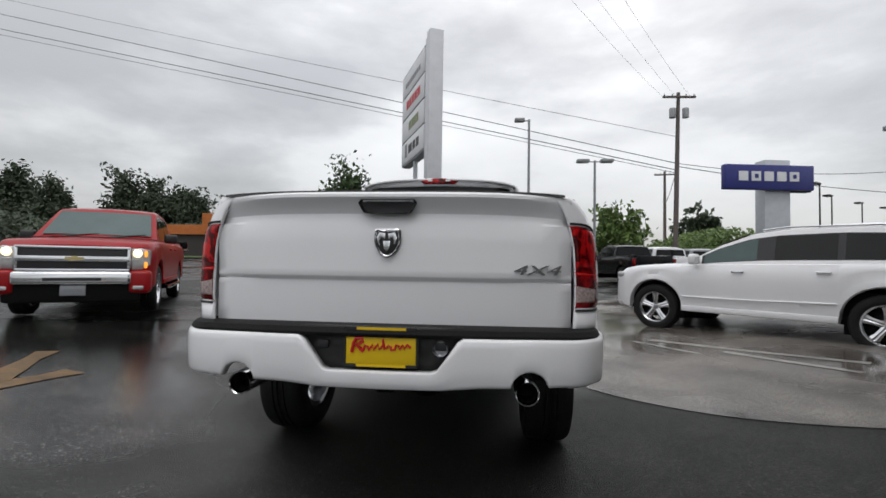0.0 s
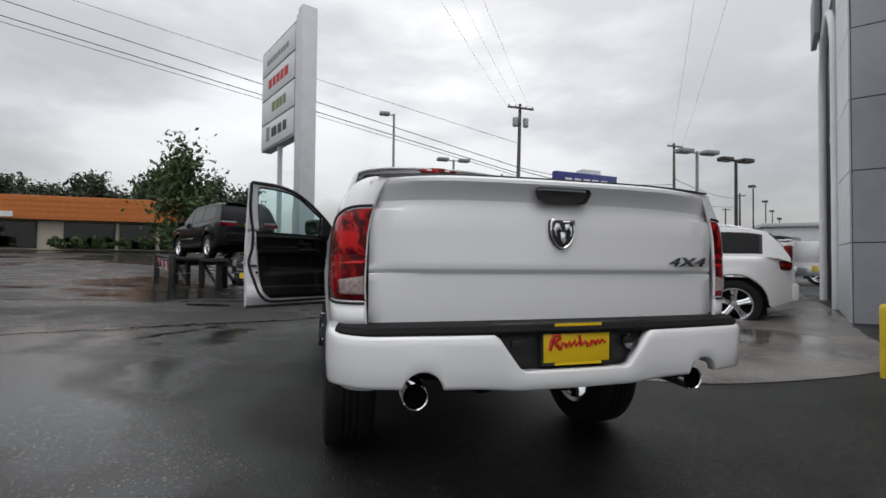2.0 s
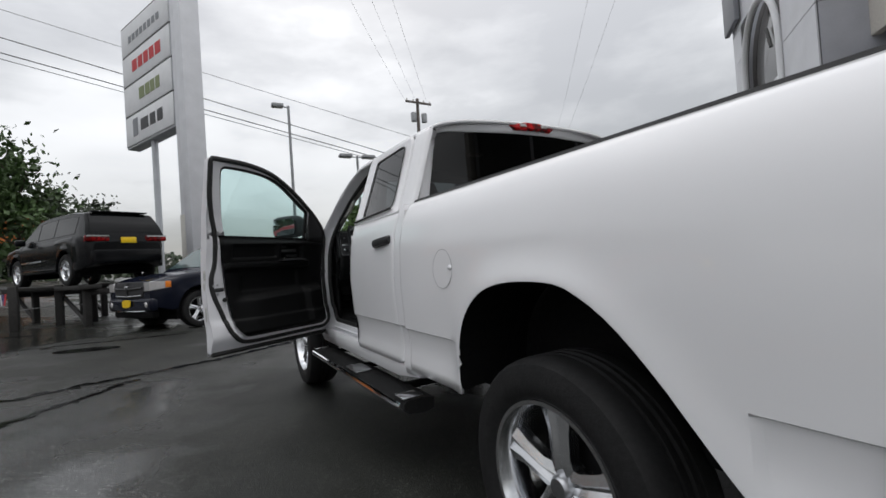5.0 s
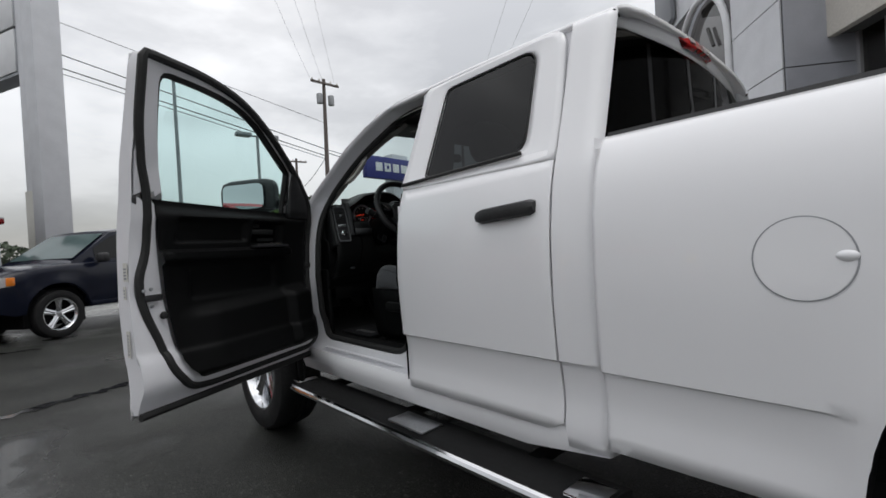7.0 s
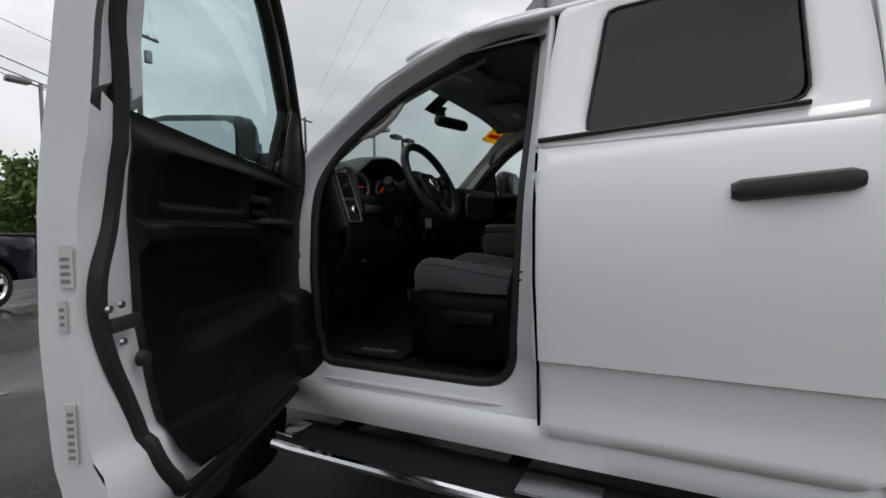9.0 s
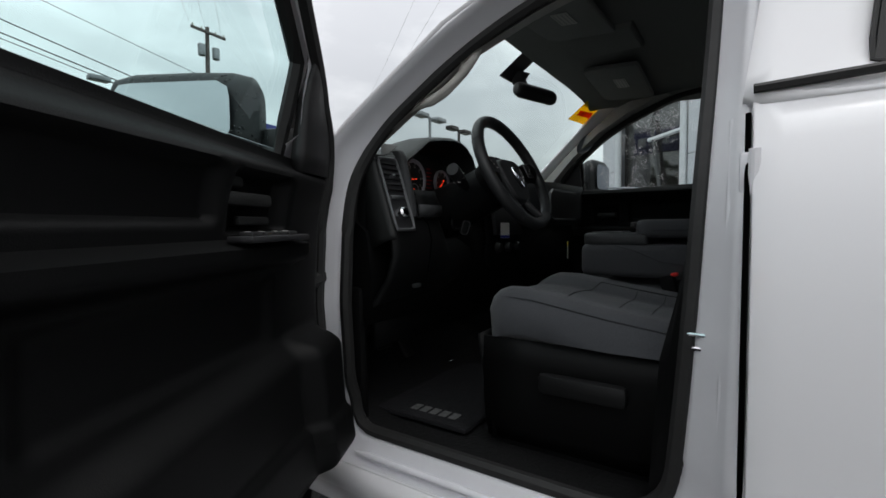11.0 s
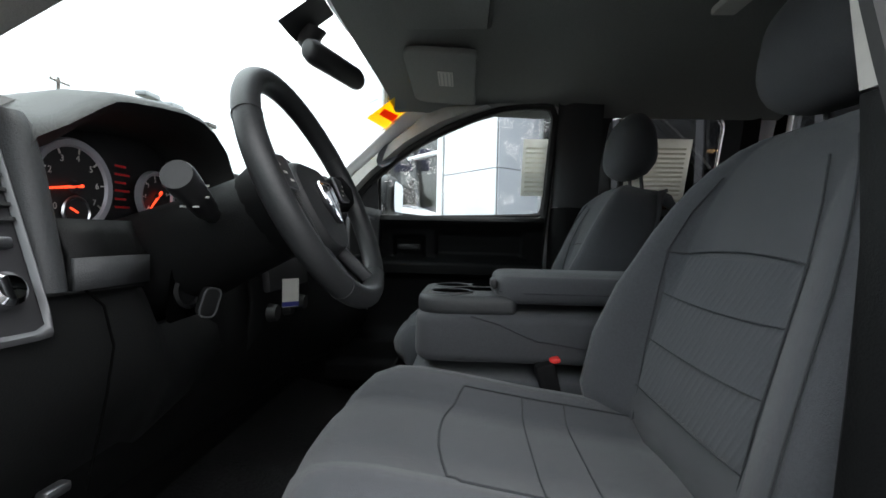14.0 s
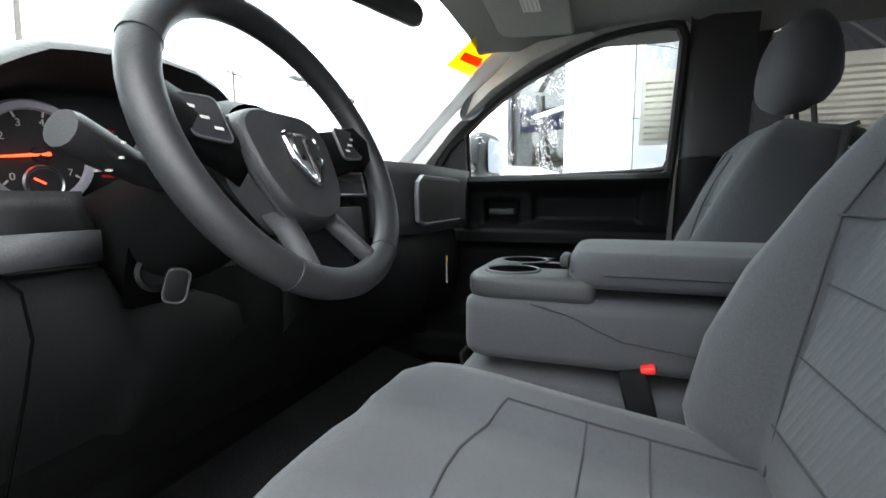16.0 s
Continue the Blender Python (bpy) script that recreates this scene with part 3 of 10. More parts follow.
gy = [-1500, -500, -150, -50, -20, -10, -5, 0, 5, 10, 15, 20, 25, 30, 35, 41, 50, 70, 120, 250, 600, 1500]
ground = part("ground", grid([[(x, y, ground_z(x, y)) for x in gx] for y in gy], (0, 0, -50)), ASPHALT, None, smooth=80)
tagged(ground, "dark wet asphalt of a car lot with thin puddles", "ground", kind="structure")


def overlay(name, centre, outline, mat, lift, label, category, n=72, steps=10):
    """A thin sheet lying on the lot."""
    bm = patch(outline, centre, lambda x, y, k: (x, y, ground_z(x, y) + lift), steps, n, (centre[0], centre[1], -30))
    ob = part(name, bm, mat, None, smooth=80)
    return tagged(ob, label, category, kind="structure")


# round concrete apron before the entrance
apron = rounded([(1.16, 4.2), (1.16, 3.1), (1.42, 2.40), (1.82, 1.94), (2.30, 1.58), (2.90, 1.40), (3.6, 1.30), (4.15, 1.28), (4.60, 1.46), (5.05, 1.84), (5.6, 2.45), (6.45, 3.14), (9.9, 6.3), (12.5, 8.8), (12.0, 12.0), (8.5, 13.5), (4.0, 12.4), (1.9, 9.5), (1.25, 6.5)],
                [0.8, 0.5, 0.4, 0.4, 0.4, 0.5, 0.4, 0.4, 0.4, 0.5, 0.6, 0.1, 0.5, 0.5, 1.5, 2.0, 2.0, 2.0, 1.0], 6)
overlay("concrete_apron", (5.4, 6.2), apron, CONCRETE, 0.006, "wet brownish concrete apron with a round edge", "pavement", 140, 14)
WORN_WHITE = material("worn_white_line", (0.34, 0.33, 0.31), 0.3, grain=0.25, grain_scale=9.0, spread=0.3, spread_scale=2.0)
WORN_YELLOW = material("worn_yellow_line", (0.125, 0.066, 0.014), 0.4, grain=0.3, grain_scale=14.0, spread=0.3, spread_scale=4.0)
PATCH = material("tar_seam", (0.006, 0.006, 0.006), 0.12, grain=0.3)


def stripe(name, pts, width, mat, lift, label, category, wobble=0.0):
    rows = []
    for i, (x, y) in enumerate(pts):
        a, b = Vector(pts[max(0, i - 1)]), Vector(pts[min(len(pts) - 1, i + 1)])
        d = (b - a).normalized()
        w = width * (1 + wobble * math.sin(i * 2.7) + wobble * 0.6 * math.sin(i * 1.1 + 2))
        rows.append([(x + q * d.y * w / 2, y - q * d.x * w / 2, ground_z(x + q * d.y * w / 2, y - q * d.x * w / 2) + lift) for q in (-1, 1)])
    ob = part(name, grid(rows, (pts[0][0], pts[0][1], -20)), mat, None, smooth=0)
    return tagged(ob, label, category, kind="structure")


def wander(a, b, n, amp, seed):
    r = random.Random(seed)
    return [(a[0] + (b[0] - a[0]) * k / n + amp * (r.random() - 0.5), a[1] + (b[1] - a[1]) * k / n + amp * (r.random() - 0.5)) for k in range(n + 1)]


stripe("painted_line_1", [(2.85, 4.95), (3.25, 4.5), (3.85, 3.85), (4.48, 3.22)], 0.12, WORN_WHITE, 0.011, "worn white painted line on concrete", "marking", 0.15)
stripe("painted_line_2", [(2.59, 4.88), (2.85, 4.35), (3.08, 3.88)], 0.07, WORN_WHITE, 0.011, "worn white painted line on concrete", "marking", 0.15)
stripe("painted_line_3", [(3.40, 4.0), (3.75, 3.4), (4.12, 2.84)], 0.10, WORN_WHITE, 0.011, "worn white painted line on concrete", "marking", 0.15)
stripe("painted_arrow", [(-3.75, 1.0), (-3.62, 1.45), (-3.50, 1.80), (-3.44, 2.05)], 0.26, WORN_YELLOW, 0.006, "worn yellow paint mark on asphalt", "marking", 0.18)
stripe("painted_arrow", [(-3.72, 1.55), (-3.98, 1.95), (-4.18, 2.3), (-4.36, 2.65)], 0.20, WORN_YELLOW, 0.009, "worn yellow paint mark on asphalt", "marking", 0.18)
stripe("crack_1", wander((-5.5, 4.9), (-0.6, 7.6), 90, 0.10, 3), 0.10, PATCH, 0.006, "dark wet crack in the asphalt", "crack", 0.5)
stripe("crack_2", wander((-3.3, 5.0), (-2.5, 6.3), 28, 0.09, 4), 0.07, PATCH, 0.006, "dark wet crack in the asphalt", "crack", 0.5)
stripe("crack_3", wander((-9.0, 9.0), (-2.0, 10.5), 80, 0.12, 5), 0.08, PATCH, 0.006, "dark wet crack in the asphalt", "crack", 0.6)
for n_, (cx_, cy_, r_) in enumerate(((-6.0, 11.0, 0.25), (-8.5, 12.5, 0.3), (-5.2, 12.6, 0.22), (-3.4, 9.3, 0.25), (-7.0, 14.5, 0.35))):
    rr = random.Random(n_)
    ol = [(cx_ + r_ * (1.6 + 0.4 * rr.random()) * math.cos(a), cy_ + r_ * (0.8 + 0.3 * rr.random()) * math.sin(a)) for a in [2 * math.pi * k / 14 for k in range(14)]]
    overlay("pothole_%d" % (n_ + 1), (cx_, cy_), ol, PATCH, 0.007, "small water-filled hollow in the asphalt", "puddle", 24, 2)
# ---- the white pickup ----
CAB_SIDE = [(0.50, 0.895), (0.59, 0.918), (0.633, 0.920), (0.675, 0.911), (0.72, 0.912), (0.800, 0.922), (0.812, 0.926), (0.819, 0.938), (1.05, 0.952), (1.25, 0.940), (1.32, 0.928), (1.38, 0.912), (1.44, 0.8915), (1.50, 0.870), (1.58, 0.844), (1.90, 0.745)]
BED_SIDE = [(0.55, 0.940), (0.60, 0.952), (0.645, 0.953), (0.69, 0.946), (0.74, 0.947), (0.800, 0.955), (0.812, 0.958), (0.819, 0.970), (1.05, 0.982), (1.25, 0.972), (1.36, 0.948), (1.43, 0.915), (1.455, 0.895), (1.47, 0.87)]

BED_PLAIN = [(0.55, 0.948), (0.60, 0.955), (0.80, 0.968), (0.90, 0.975)] + BED_SIDE[8:]


def cab_x(z):
    return curve_at(CAB_SIDE, z)


# plan of the box side, from the tailgate round the corner to the cab: (how far in from the full width, y)
BED_PLAN = [(0.135, 0.100), (0.120, 0.102), (0.085, 0.112), (0.055, 0.132), (0.032, 0.165), (0.015, 0.215), (0.006, 0.28), (0.0, 0.36)]
ARCH_R, ARCH_Y, ARCH_Z, ARCH_K = 0.524, 1.228, 0.50, 1.095
FRONT_Y = 4.82


def soft_step(v, a, b):
    f = min(1.0, max(0.0, (v - a) / (b - a)))
    return f * f * (3 - 2 * f)


ARCH_TAIL = [(0.0, 1.0), (0.08, 0.996), (0.15, 0.968), (0.22, 0.905), (0.292, 0.820), (0.355, 0.716), (0.42, 0.595), (0.485, 0.453), (0.567, 0.280), (0.629, 0.165), (0.70, 0.05)]


def arch_rise(y):
    """Height of the arch over its springing: squarer before the wheel, a long slope behind it."""
    if y < ARCH_Y:
        return ARCH_K * ARCH_R * curve_at(ARCH_TAIL, ARCH_Y - y)
    return ARCH_K * ARCH_R * (1 - min(1.0, (y - ARCH_Y) / ARCH_R) ** 2.8) ** (1 / 2.8)


def bed_arch(y):
    """Lower edge of the box side."""
    low = 0.598 + 0.022 * min(1.0, max(0.0, (0.55 - y) / 0.20))
    return max(low, ARCH_Z + arch_rise(y)) if -0.69 < y - ARCH_Y < ARCH_R else low


def bed_point(inset, y, z, out=0.0):
    if y > ARCH_Y:
        dy, dz = (y - ARCH_Y) / ARCH_R, max(0.0, z - ARCH_Z) / (ARCH_R * ARCH_K)
        gap = ((dy ** 2.8 + dz ** 2.8) ** (1 / 2.8) - 1.0) * ARCH_R
    else:
        slope = (arch_rise(min(ARCH_Y, y + 0.03)) - arch_rise(y - 0.03)) / 0.06
        gap = (z - ARCH_Z - arch_rise(y)) / math.sqrt(1 + slope * slope)
    flare = 0.013 * math.exp(-(gap / 0.06) ** 2) * soft_step(y, 0.42, 0.66)
    w = 1.0 if y < 0.62 else min(1.0, max(0.0, (y - 1.72) / 0.12))
    w = w * w * (3 - 2 * w)
    x = curve_at(BED_SIDE, z) * w + curve_at(BED_PLAIN, z) * (1 - w)
    return (x - inset + flare + out, y, z)


def wheel(parent, at, s, r=0.415, width=0.27, rim=0.272, spokes=5, name="wheel", rim_mat=None, tyre_mat=None):
    """Tyre, rim, paired spokes, hub cap and nuts; s: the side that it faces."""
    rim_mat = rim_mat or ALLOY
    turn = Matrix.Translation(at) @ pose(0, 0, 0, 0, 90 * s, 0)
    hub = new(name)
    hub.parent = parent
    hub.matrix_local = turn
    h = width / 2
    prof = [(rim, -h * 0.85), (rim + 0.02, -h * 0.98), (r * 0.83, -h * 1.02), (r * 0.95, -h * 0.93), (r * 0.985, -h * 0.8), (r, -h * 0.55), (r, -h * 0.30), (r - 0.010, -h * 0.28),
            (r - 0.010, -h * 0.22), (r, -h * 0.2), (r, -0.012), (r - 0.01, -0.009), (r - 0.01, 0.009), (r, 0.012), (r, h * 0.2), (r - 0.010, h * 0.22), (r - 0.010, h * 0.28), (r, h * 0.30),
            (r, h * 0.55), (r * 0.985, h * 0.8), (r * 0.95, h * 0.93), (r * 0.83, h * 1.02), (rim + 0.03, h * 0.99), (rim + 0.012, h * 0.9), (rim, h * 0.84)]
    part("tyre", lathe(prof, 48), tyre_mat or TYRE, hub)
    part("rim", lathe([(rim, -h * 0.85), (rim * 0.90, -h * 0.8), (rim * 0.86, 0.0), (rim * 0.88, h * 0.55), (rim * 0.93, h * 0.8), (rim * 0.98, h * 0.92), (rim * 1.03, h * 0.93),
                       (rim * 1.045, h * 0.86)], 48), rim_mat, hub, "bright polished rim")
    part("brake_disc", lathe([(0.0, -0.02), (rim * 0.62, -0.02), (rim * 0.62, 0.0), (rim * 0.3, 0.01), (0, 0.01)], 32), UNDER, hub)
    z0, z1 = h * 0.62, h * 0.50
    for k in range(spokes):
        a = 2 * math.pi * k / spokes
        prof2 = []
        for q, (rad, w, lift) in enumerate(((rim * 0.12, 0.060, 0.0), (rim * 0.36, 0.046, 0.012), (rim * 0.66, 0.050, 0.014), (rim * 0.92, 0.072, 0.02))):
            w = w * rim / 0.272
            top = z1 + lift
            prof2.append([Matrix.Rotation(a, 3, "Z") @ Vector(p) for p in ((rad, -w, top - 0.045), (rad, -w * 0.92, top - 0.006), (rad, -w * 0.35, top + 0.006), (rad, 0, top - 0.006),
                                                                          (rad, w * 0.35, top + 0.006), (rad, w * 0.92, top - 0.006), (rad, w, top - 0.045))])
        part("spoke", grid(prof2, (0, 0, -1), close_u=True, cap=True), rim_mat, hub)
    part("hub_cap", lathe([(0.0, z0 + 0.012), (0.032, z0 + 0.010), (0.040, z0), (0.045, z0 - 0.03), (0.062, z0 - 0.04), (0.068, z0 - 0.08)], 24), STEEL, hub)
    for k in range(5):
        a = 2 * math.pi * (k + 0.5) / 5
        part("wheel_nut", lathe([(0, z0 - 0.012), (0.010, z0 - 0.014), (0.012, z0 - 0.05)], 6, Matrix.Translation((0.053 * math.cos(a), 0.053 * math.sin(a), 0))), CHROME, hub)
    return hub


truck = thing("pickup_truck", "white pickup truck with its driver's door open, on wet asphalt", "pickup truck")

# load box sides with lamps
for s in (-1, 1):
    ys = [0.42, 0.48, 0.54] + [ARCH_Y - (0.66 if k < 22 else ARCH_R) * math.cos(math.pi * k / 44) for k in range(45)] + [1.77, 1.80, 1.86, 1.95, 2.05, 2.15, 2.22, 2.258, 2.268]
    plan = BED_PLAN + [(0.0, y) for y in ys]
    rows = []
    for q in range(20):
        row = []
        for inset, y in plan:
            lo = bed_arch(y)
            base = max(0.819, lo + 0.012)
            if q < 7:
                z = max((lo, 0.645, 0.690, 0.740, 0.800, 0.812, 0.819)[q], lo + 0.002 * q)
            else:
                z = base + (1.47 - base) * (0.04, 0.1, 0.2, 0.32, 0.44, 0.56, 0.67, 0.77, 0.85, 0.91, 0.955, 0.98, 1.0)[q - 7]
            row.append(bed_point(inset, y, z))
        rows.append(row)
    bm = grid(rows, (0, 1.2, 1.0))
    side = part("box_side", mirrored(bm, s), WHITE, truck, solid=0.014)
    part("box_front_edge", mirrored(grid([[(curve_at(BED_SIDE, z) - 0.002, 2.266, z), (0.93, 2.272, z), (0.78, 2.272, z)] for z in (0.60, 0.645, 0.69, 0.80, 0.82, 1.05, 1.25, 1.36, 1.43, 1.46)], (0.8, 1.0, 1.0)), s), WHITE, truck)
    # inner lip of the wheel arch
    lip = []
    for k in range(45):
        a = math.pi * (0.03 + 0.94 * k / 44)
        y = ARCH_Y - (0.65 if k < 22 else ARCH_R) * math.cos(a)
        z = max(ARCH_Z + arch_rise(y), 0.60)
        p = bed_point(0, y, z)
        lip.append([(p[0] - 0.002, y, z), (p[0] - 0.03, y + 0.004 * math.cos(a), z), (0.62, y, z + 0.01)])
    part("wheel_well", mirrored(grid(lip, (0.8, ARCH_Y, 5)), s), UNDER, truck, "dark wheel well lining")
    # lamp
    lamp_plan = [(0.132, 0.100)] + BED_PLAN[1:] [:-1] + [(0.003, 0.315)]
    lamp = None
    for nm, zb, zt, i0, i1, out, mat, lab in (("tail_lamp", 0.965, 1.345, 0, 8, 0.007, LENS_RED, "red tail lamp with a clear reversing section"),
                                             ("reversing_lens", 0.995, 1.075, 0, 4, 0.011, CLEAR_PINK, "clear ribbed lens"),
                                             ("reflector_band", 1.118, 1.134, 0, 6, 0.0085, RED_BAND, "bright red reflector band"),
                                             ("brake_lens", 1.142, 1.338, 0, 6, 0.009, LENS_HOT, "brighter faceted red lens")):
        rows = []
        for f in (0, 0.04, 0.12, 0.3, 0.5, 0.7, 0.86, 0.95, 1.0):
            row = []
            pl = lamp_plan[i0:i1 + 1]
            for q, (inset, y) in enumerate(pl):
                u = q / (len(pl) - 1)
                top = zt - (0.055 * u ** 3 if nm == "tail_lamp" else 0.02 * u)
                z = zb + (top - zb) * f
                edge = min(f, 1 - f, 0.5 * u + 0.02, 1.02 - u)
                o = out * min(1.0, edge / 0.06) - 0.005 * (edge < 0.01)
                row.append(bed_point(inset, y, z, o))
            rows.append(row)
        ob = part(nm, mirrored(grid(rows, (0, 1.2, 1.1)), s), mat, lamp or truck, lab, smooth=50, solid=0.006)
        lamp = lamp or ob
    surround = []
    for f in range(13):
        surround.append(bed_point(*lamp_plan[-1], 0.962 + (1.292 - 0.962) * f / 12, 0.003))
    surround = [bed_point(i, y, 0.962, 0.003) for i, y in lamp_plan] + surround + [bed_point(i, y, 1.348 - 0.055 * (q / (len(lamp_plan) - 1)) ** 3, 0.003) for q, (i, y) in reversed(list(enumerate(lamp_plan)))]
    part("lamp_surround", mirrored(tube(surround, 0.0055, 6), s), RUBBER, lamp, "black lamp gasket")
    # rail cap along the box top
    cap = [[(0.875, y, 1.465), (0.871, y, 1.479), (0.80, y, 1.483), (0.78, y, 1.458)] for y in (0.26, 0.5, 1.2, 1.9, 2.26)]
    part("rail_cap", mirrored(grid(cap, (0.83, 1, 1.0), close_u=True, cap=True), s), PLASTIC, truck, "black rail cap")
    # corner cover below the lamp
    cc = [[bed_point(i, y, z, 0.004) for i, y in BED_PLAN] for z in (0.872, 0.90, 0.955)]
    part("corner_cover", mirrored(grid(cc, (0, 1.2, 0.9)), s), WHITE, truck, solid=0.01)
    part("inner_box_side", mirrored(box((0.05, 2.1, 0.36), (0.80, 1.19, 1.28)), s), WHITE, truck)

# tailgate: profile of (y, z), crowned across
TG = [(0.112, 0.868), (0.100, 0.875), (0.097, 0.95), (0.096, 1.040), (0.097, 1.072), (0.0975, 1.0785), (0.0965, 1.081), (0.0835, 1.096), (0.0815, 1.101), (0.083, 1.13), (0.087, 1.25), (0.092, 1.335), (0.102, 1.362), (0.108, 1.390),
      (0.097, 1.424), (0.072, 1.450), (0.062, 1.464), (0.064, 1.478), (0.078, 1.488), (0.16, 1.492)]


rows = [[(x, y + 0.0135 * (1.08 < z < 1.2) * min(1.0, max(0.0, (abs(x) - 0.64) / 0.16)) + max(0.0, 0.092 - y) * abs(x / 0.83) ** 5 * (z > 1.36) + 0.022 * (x / 0.83) ** 2, z - 0.026 * (x / 0.83) ** 4 * (z > 1.36)) for y, z in TG] for x in [-0.832 + 1.664 * k / 24 for k in range(25)]]
tailgate = part("tailgate", grid(rows, (0, 1.0, 1.1)), WHITE, truck, "plain white tailgate with a spoiler lip", smooth=28, solid=0.03)
part("spoiler_strip", grid([[(x, y + 0.022 * (x / 0.83) ** 2, z - 0.022 * (x / 0.83) ** 4) for y, z in ((0.078, 1.484), (0.082, 1.496), (0.150, 1.502), (0.165, 1.484))]
                            for x in [-0.80 + 1.60 * k / 20 for k in range(21)]], (0, 0.12, 1.0)), PLASTIC, truck, "black top strip")
hand_out = rounded([(-0.145, 1.452), (-0.112, 1.385), (0.112, 1.385), (0.145, 1.452)], 0.022, 4)
bm = ring(hand_out, [(x * 0.90, 1.4185 + (z - 1.4185) * 0.8) for x, z in hand_out], (0, 1.4185), lambda x, z, k: (x, 0.062 + 0.03 * k + 0.2 * max(0, 1.44 - z) * 0.6, z), 3, 48, (0, 1, 1.4))
handle = part("tailgate_handle", bm, PLASTIC, tailgate, "black recessed handle")
part("handle_recess", patch([(x * 0.92, 1.4185 + (z - 1.4185) * 0.82) for x, z in hand_out], (0, 1.4185), lambda x, z, k: (x, 0.078 + 0.12 * max(0, 1.44 - z) + 0.004 * k, z), 3, 40, (0, 1, 1.4)),
     BLACK_INK, handle)
shield = rounded([(-0.060, 1.318), (0.060, 1.318), (0.062, 1.25), (0.038, 1.205), (0.0, 1.183), (-0.038, 1.205), (-0.062, 1.25)], [0.012, 0.012, 0.03, 0.02, 0.012, 0.02, 0.03], 4)
emblem = part("emblem", plate([(x, z) for x, z in shield], 0.016, Matrix(((1, 0, 0, 0), (0, 0, -1, 0.088), (0, 1, 0, 0), (0, 0, 0, 1))), 0.005), BLACK_INK, tailgate, "chrome shield emblem")
part("emblem_rim", ring(shield, [(x * 0.84, 1.252 + (z - 1.252) * 0.84) for x, z in shield], (0, 1.252), lambda x, z, k: (x, 0.070 - 0.004 * math.sin(math.pi * k), z), 4, 48, (0, 1, 1.2)), CHROME, emblem)
for s in (-1, 1):
    horn = [(0.006, 1.296), (0.036, 1.302), (0.048, 1.276), (0.040, 1.248), (0.030, 1.240), (0.034, 1.262), (0.024, 1.276), (0.008, 1.266)]
    part("emblem_relief", mirrored(plate(horn, 0.010, Matrix(((1, 0, 0, 0), (0, 0, -1, 0.072), (0, 1, 0, 0), (0, 0, 0, 1))), 0.003), s), CHROME, emblem)
part("emblem_centre", plate([(-0.018, 1.262), (0.018, 1.262), (0.013, 1.226), (0.0, 1.210), (-0.013, 1.226)], 0.012, Matrix(((1, 0, 0, 0), (0, 0, -1, 0.072), (0, 1, 0, 0), (0, 0, 0, 1))), 0.003), CHROME, emblem)


def lettering(name, text, size, mat, parent, m, depth=0.004, label="", squash=1.0, italic=0.0):
    cu = bpy.data.curves.new(name, "FONT")
    cu.body, cu.size, cu.extrude, cu.align_x, cu.align_y, cu.shear = text, size, depth, "CENTER", "CENTER", italic
    tmp = new("tmp", cu)
    mesh = bpy.data.meshes.new_from_object(tmp)
    bpy.data.objects.remove(tmp)
    mesh.transform(m @ Matrix.Diagonal((squash, 1, 1, 1)))
    mesh.materials.clear()
    return link(name, mesh, mat, parent, label, smooth=0)


lettering("badge", "4X4", 0.062, DARK_CHROME, tailgate, Matrix.Translation((0.672, 0.094, 1.135)) @ pose(0, 0, 0, 90, 0, 2), 0.006, "chrome 4X4 badge", 2.0, 0.25)

# rear bumper with its notch, pad, number plate and exhaust cut-outs
def bump_top(x):
    a = abs(x)
    return curve_at([(0.0, 0.700), (0.225, 0.700), (0.25, 0.709), (0.335, 0.828), (0.36, 0.845), (0.98, 0.849)], a)


def bump_low(x, y):
    a = abs(x)
    base = curve_at([(0.0, 0.622), (0.28, 0.624), (0.42, 0.636), (0.75, 0.650), (0.90, 0.654)], a) - 0.036 * soft_step(y, 0.02, 0.36)
    d = 0.080 ** 2 - (a - 0.640) ** 2
    return max(base, 0.632 + math.sqrt(d)) if d > 0 else base


def bump_y(x):
    a = abs(x)
    return -0.060 + 0.045 * (a / 0.86) ** 2 if a < 0.86 else -0.015 + 0.22 * ((a - 0.86) / 0.11) ** 1.6


xs = [0, 0.1, 0.2, 0.225, 0.25, 0.28, 0.31, 0.335, 0.36, 0.42, 0.48] + [0.640 - 0.080 * math.cos(math.pi * k / 12) for k in range(13)] + [0.75, 0.80, 0.84, 0.87, 0.895, 0.915, 0.935, 0.95, 0.962, 0.968]
xs = [x for x in xs if x < 0.81]
PLAN = [(x, bump_y(x)) for x in xs] + [(0.80 + 0.187 * math.sin(a), 0.235 - (0.235 - bump_y(0.80)) * math.cos(a)) for a in [math.pi / 2 * k / 10 for k in range(1, 11)]] + [(0.988, 0.30), (0.986, 0.38), (0.980, 0.415)]
PLAN = [(-x, y) for x, y in reversed(PLAN[1:])] + PLAN
rows = []
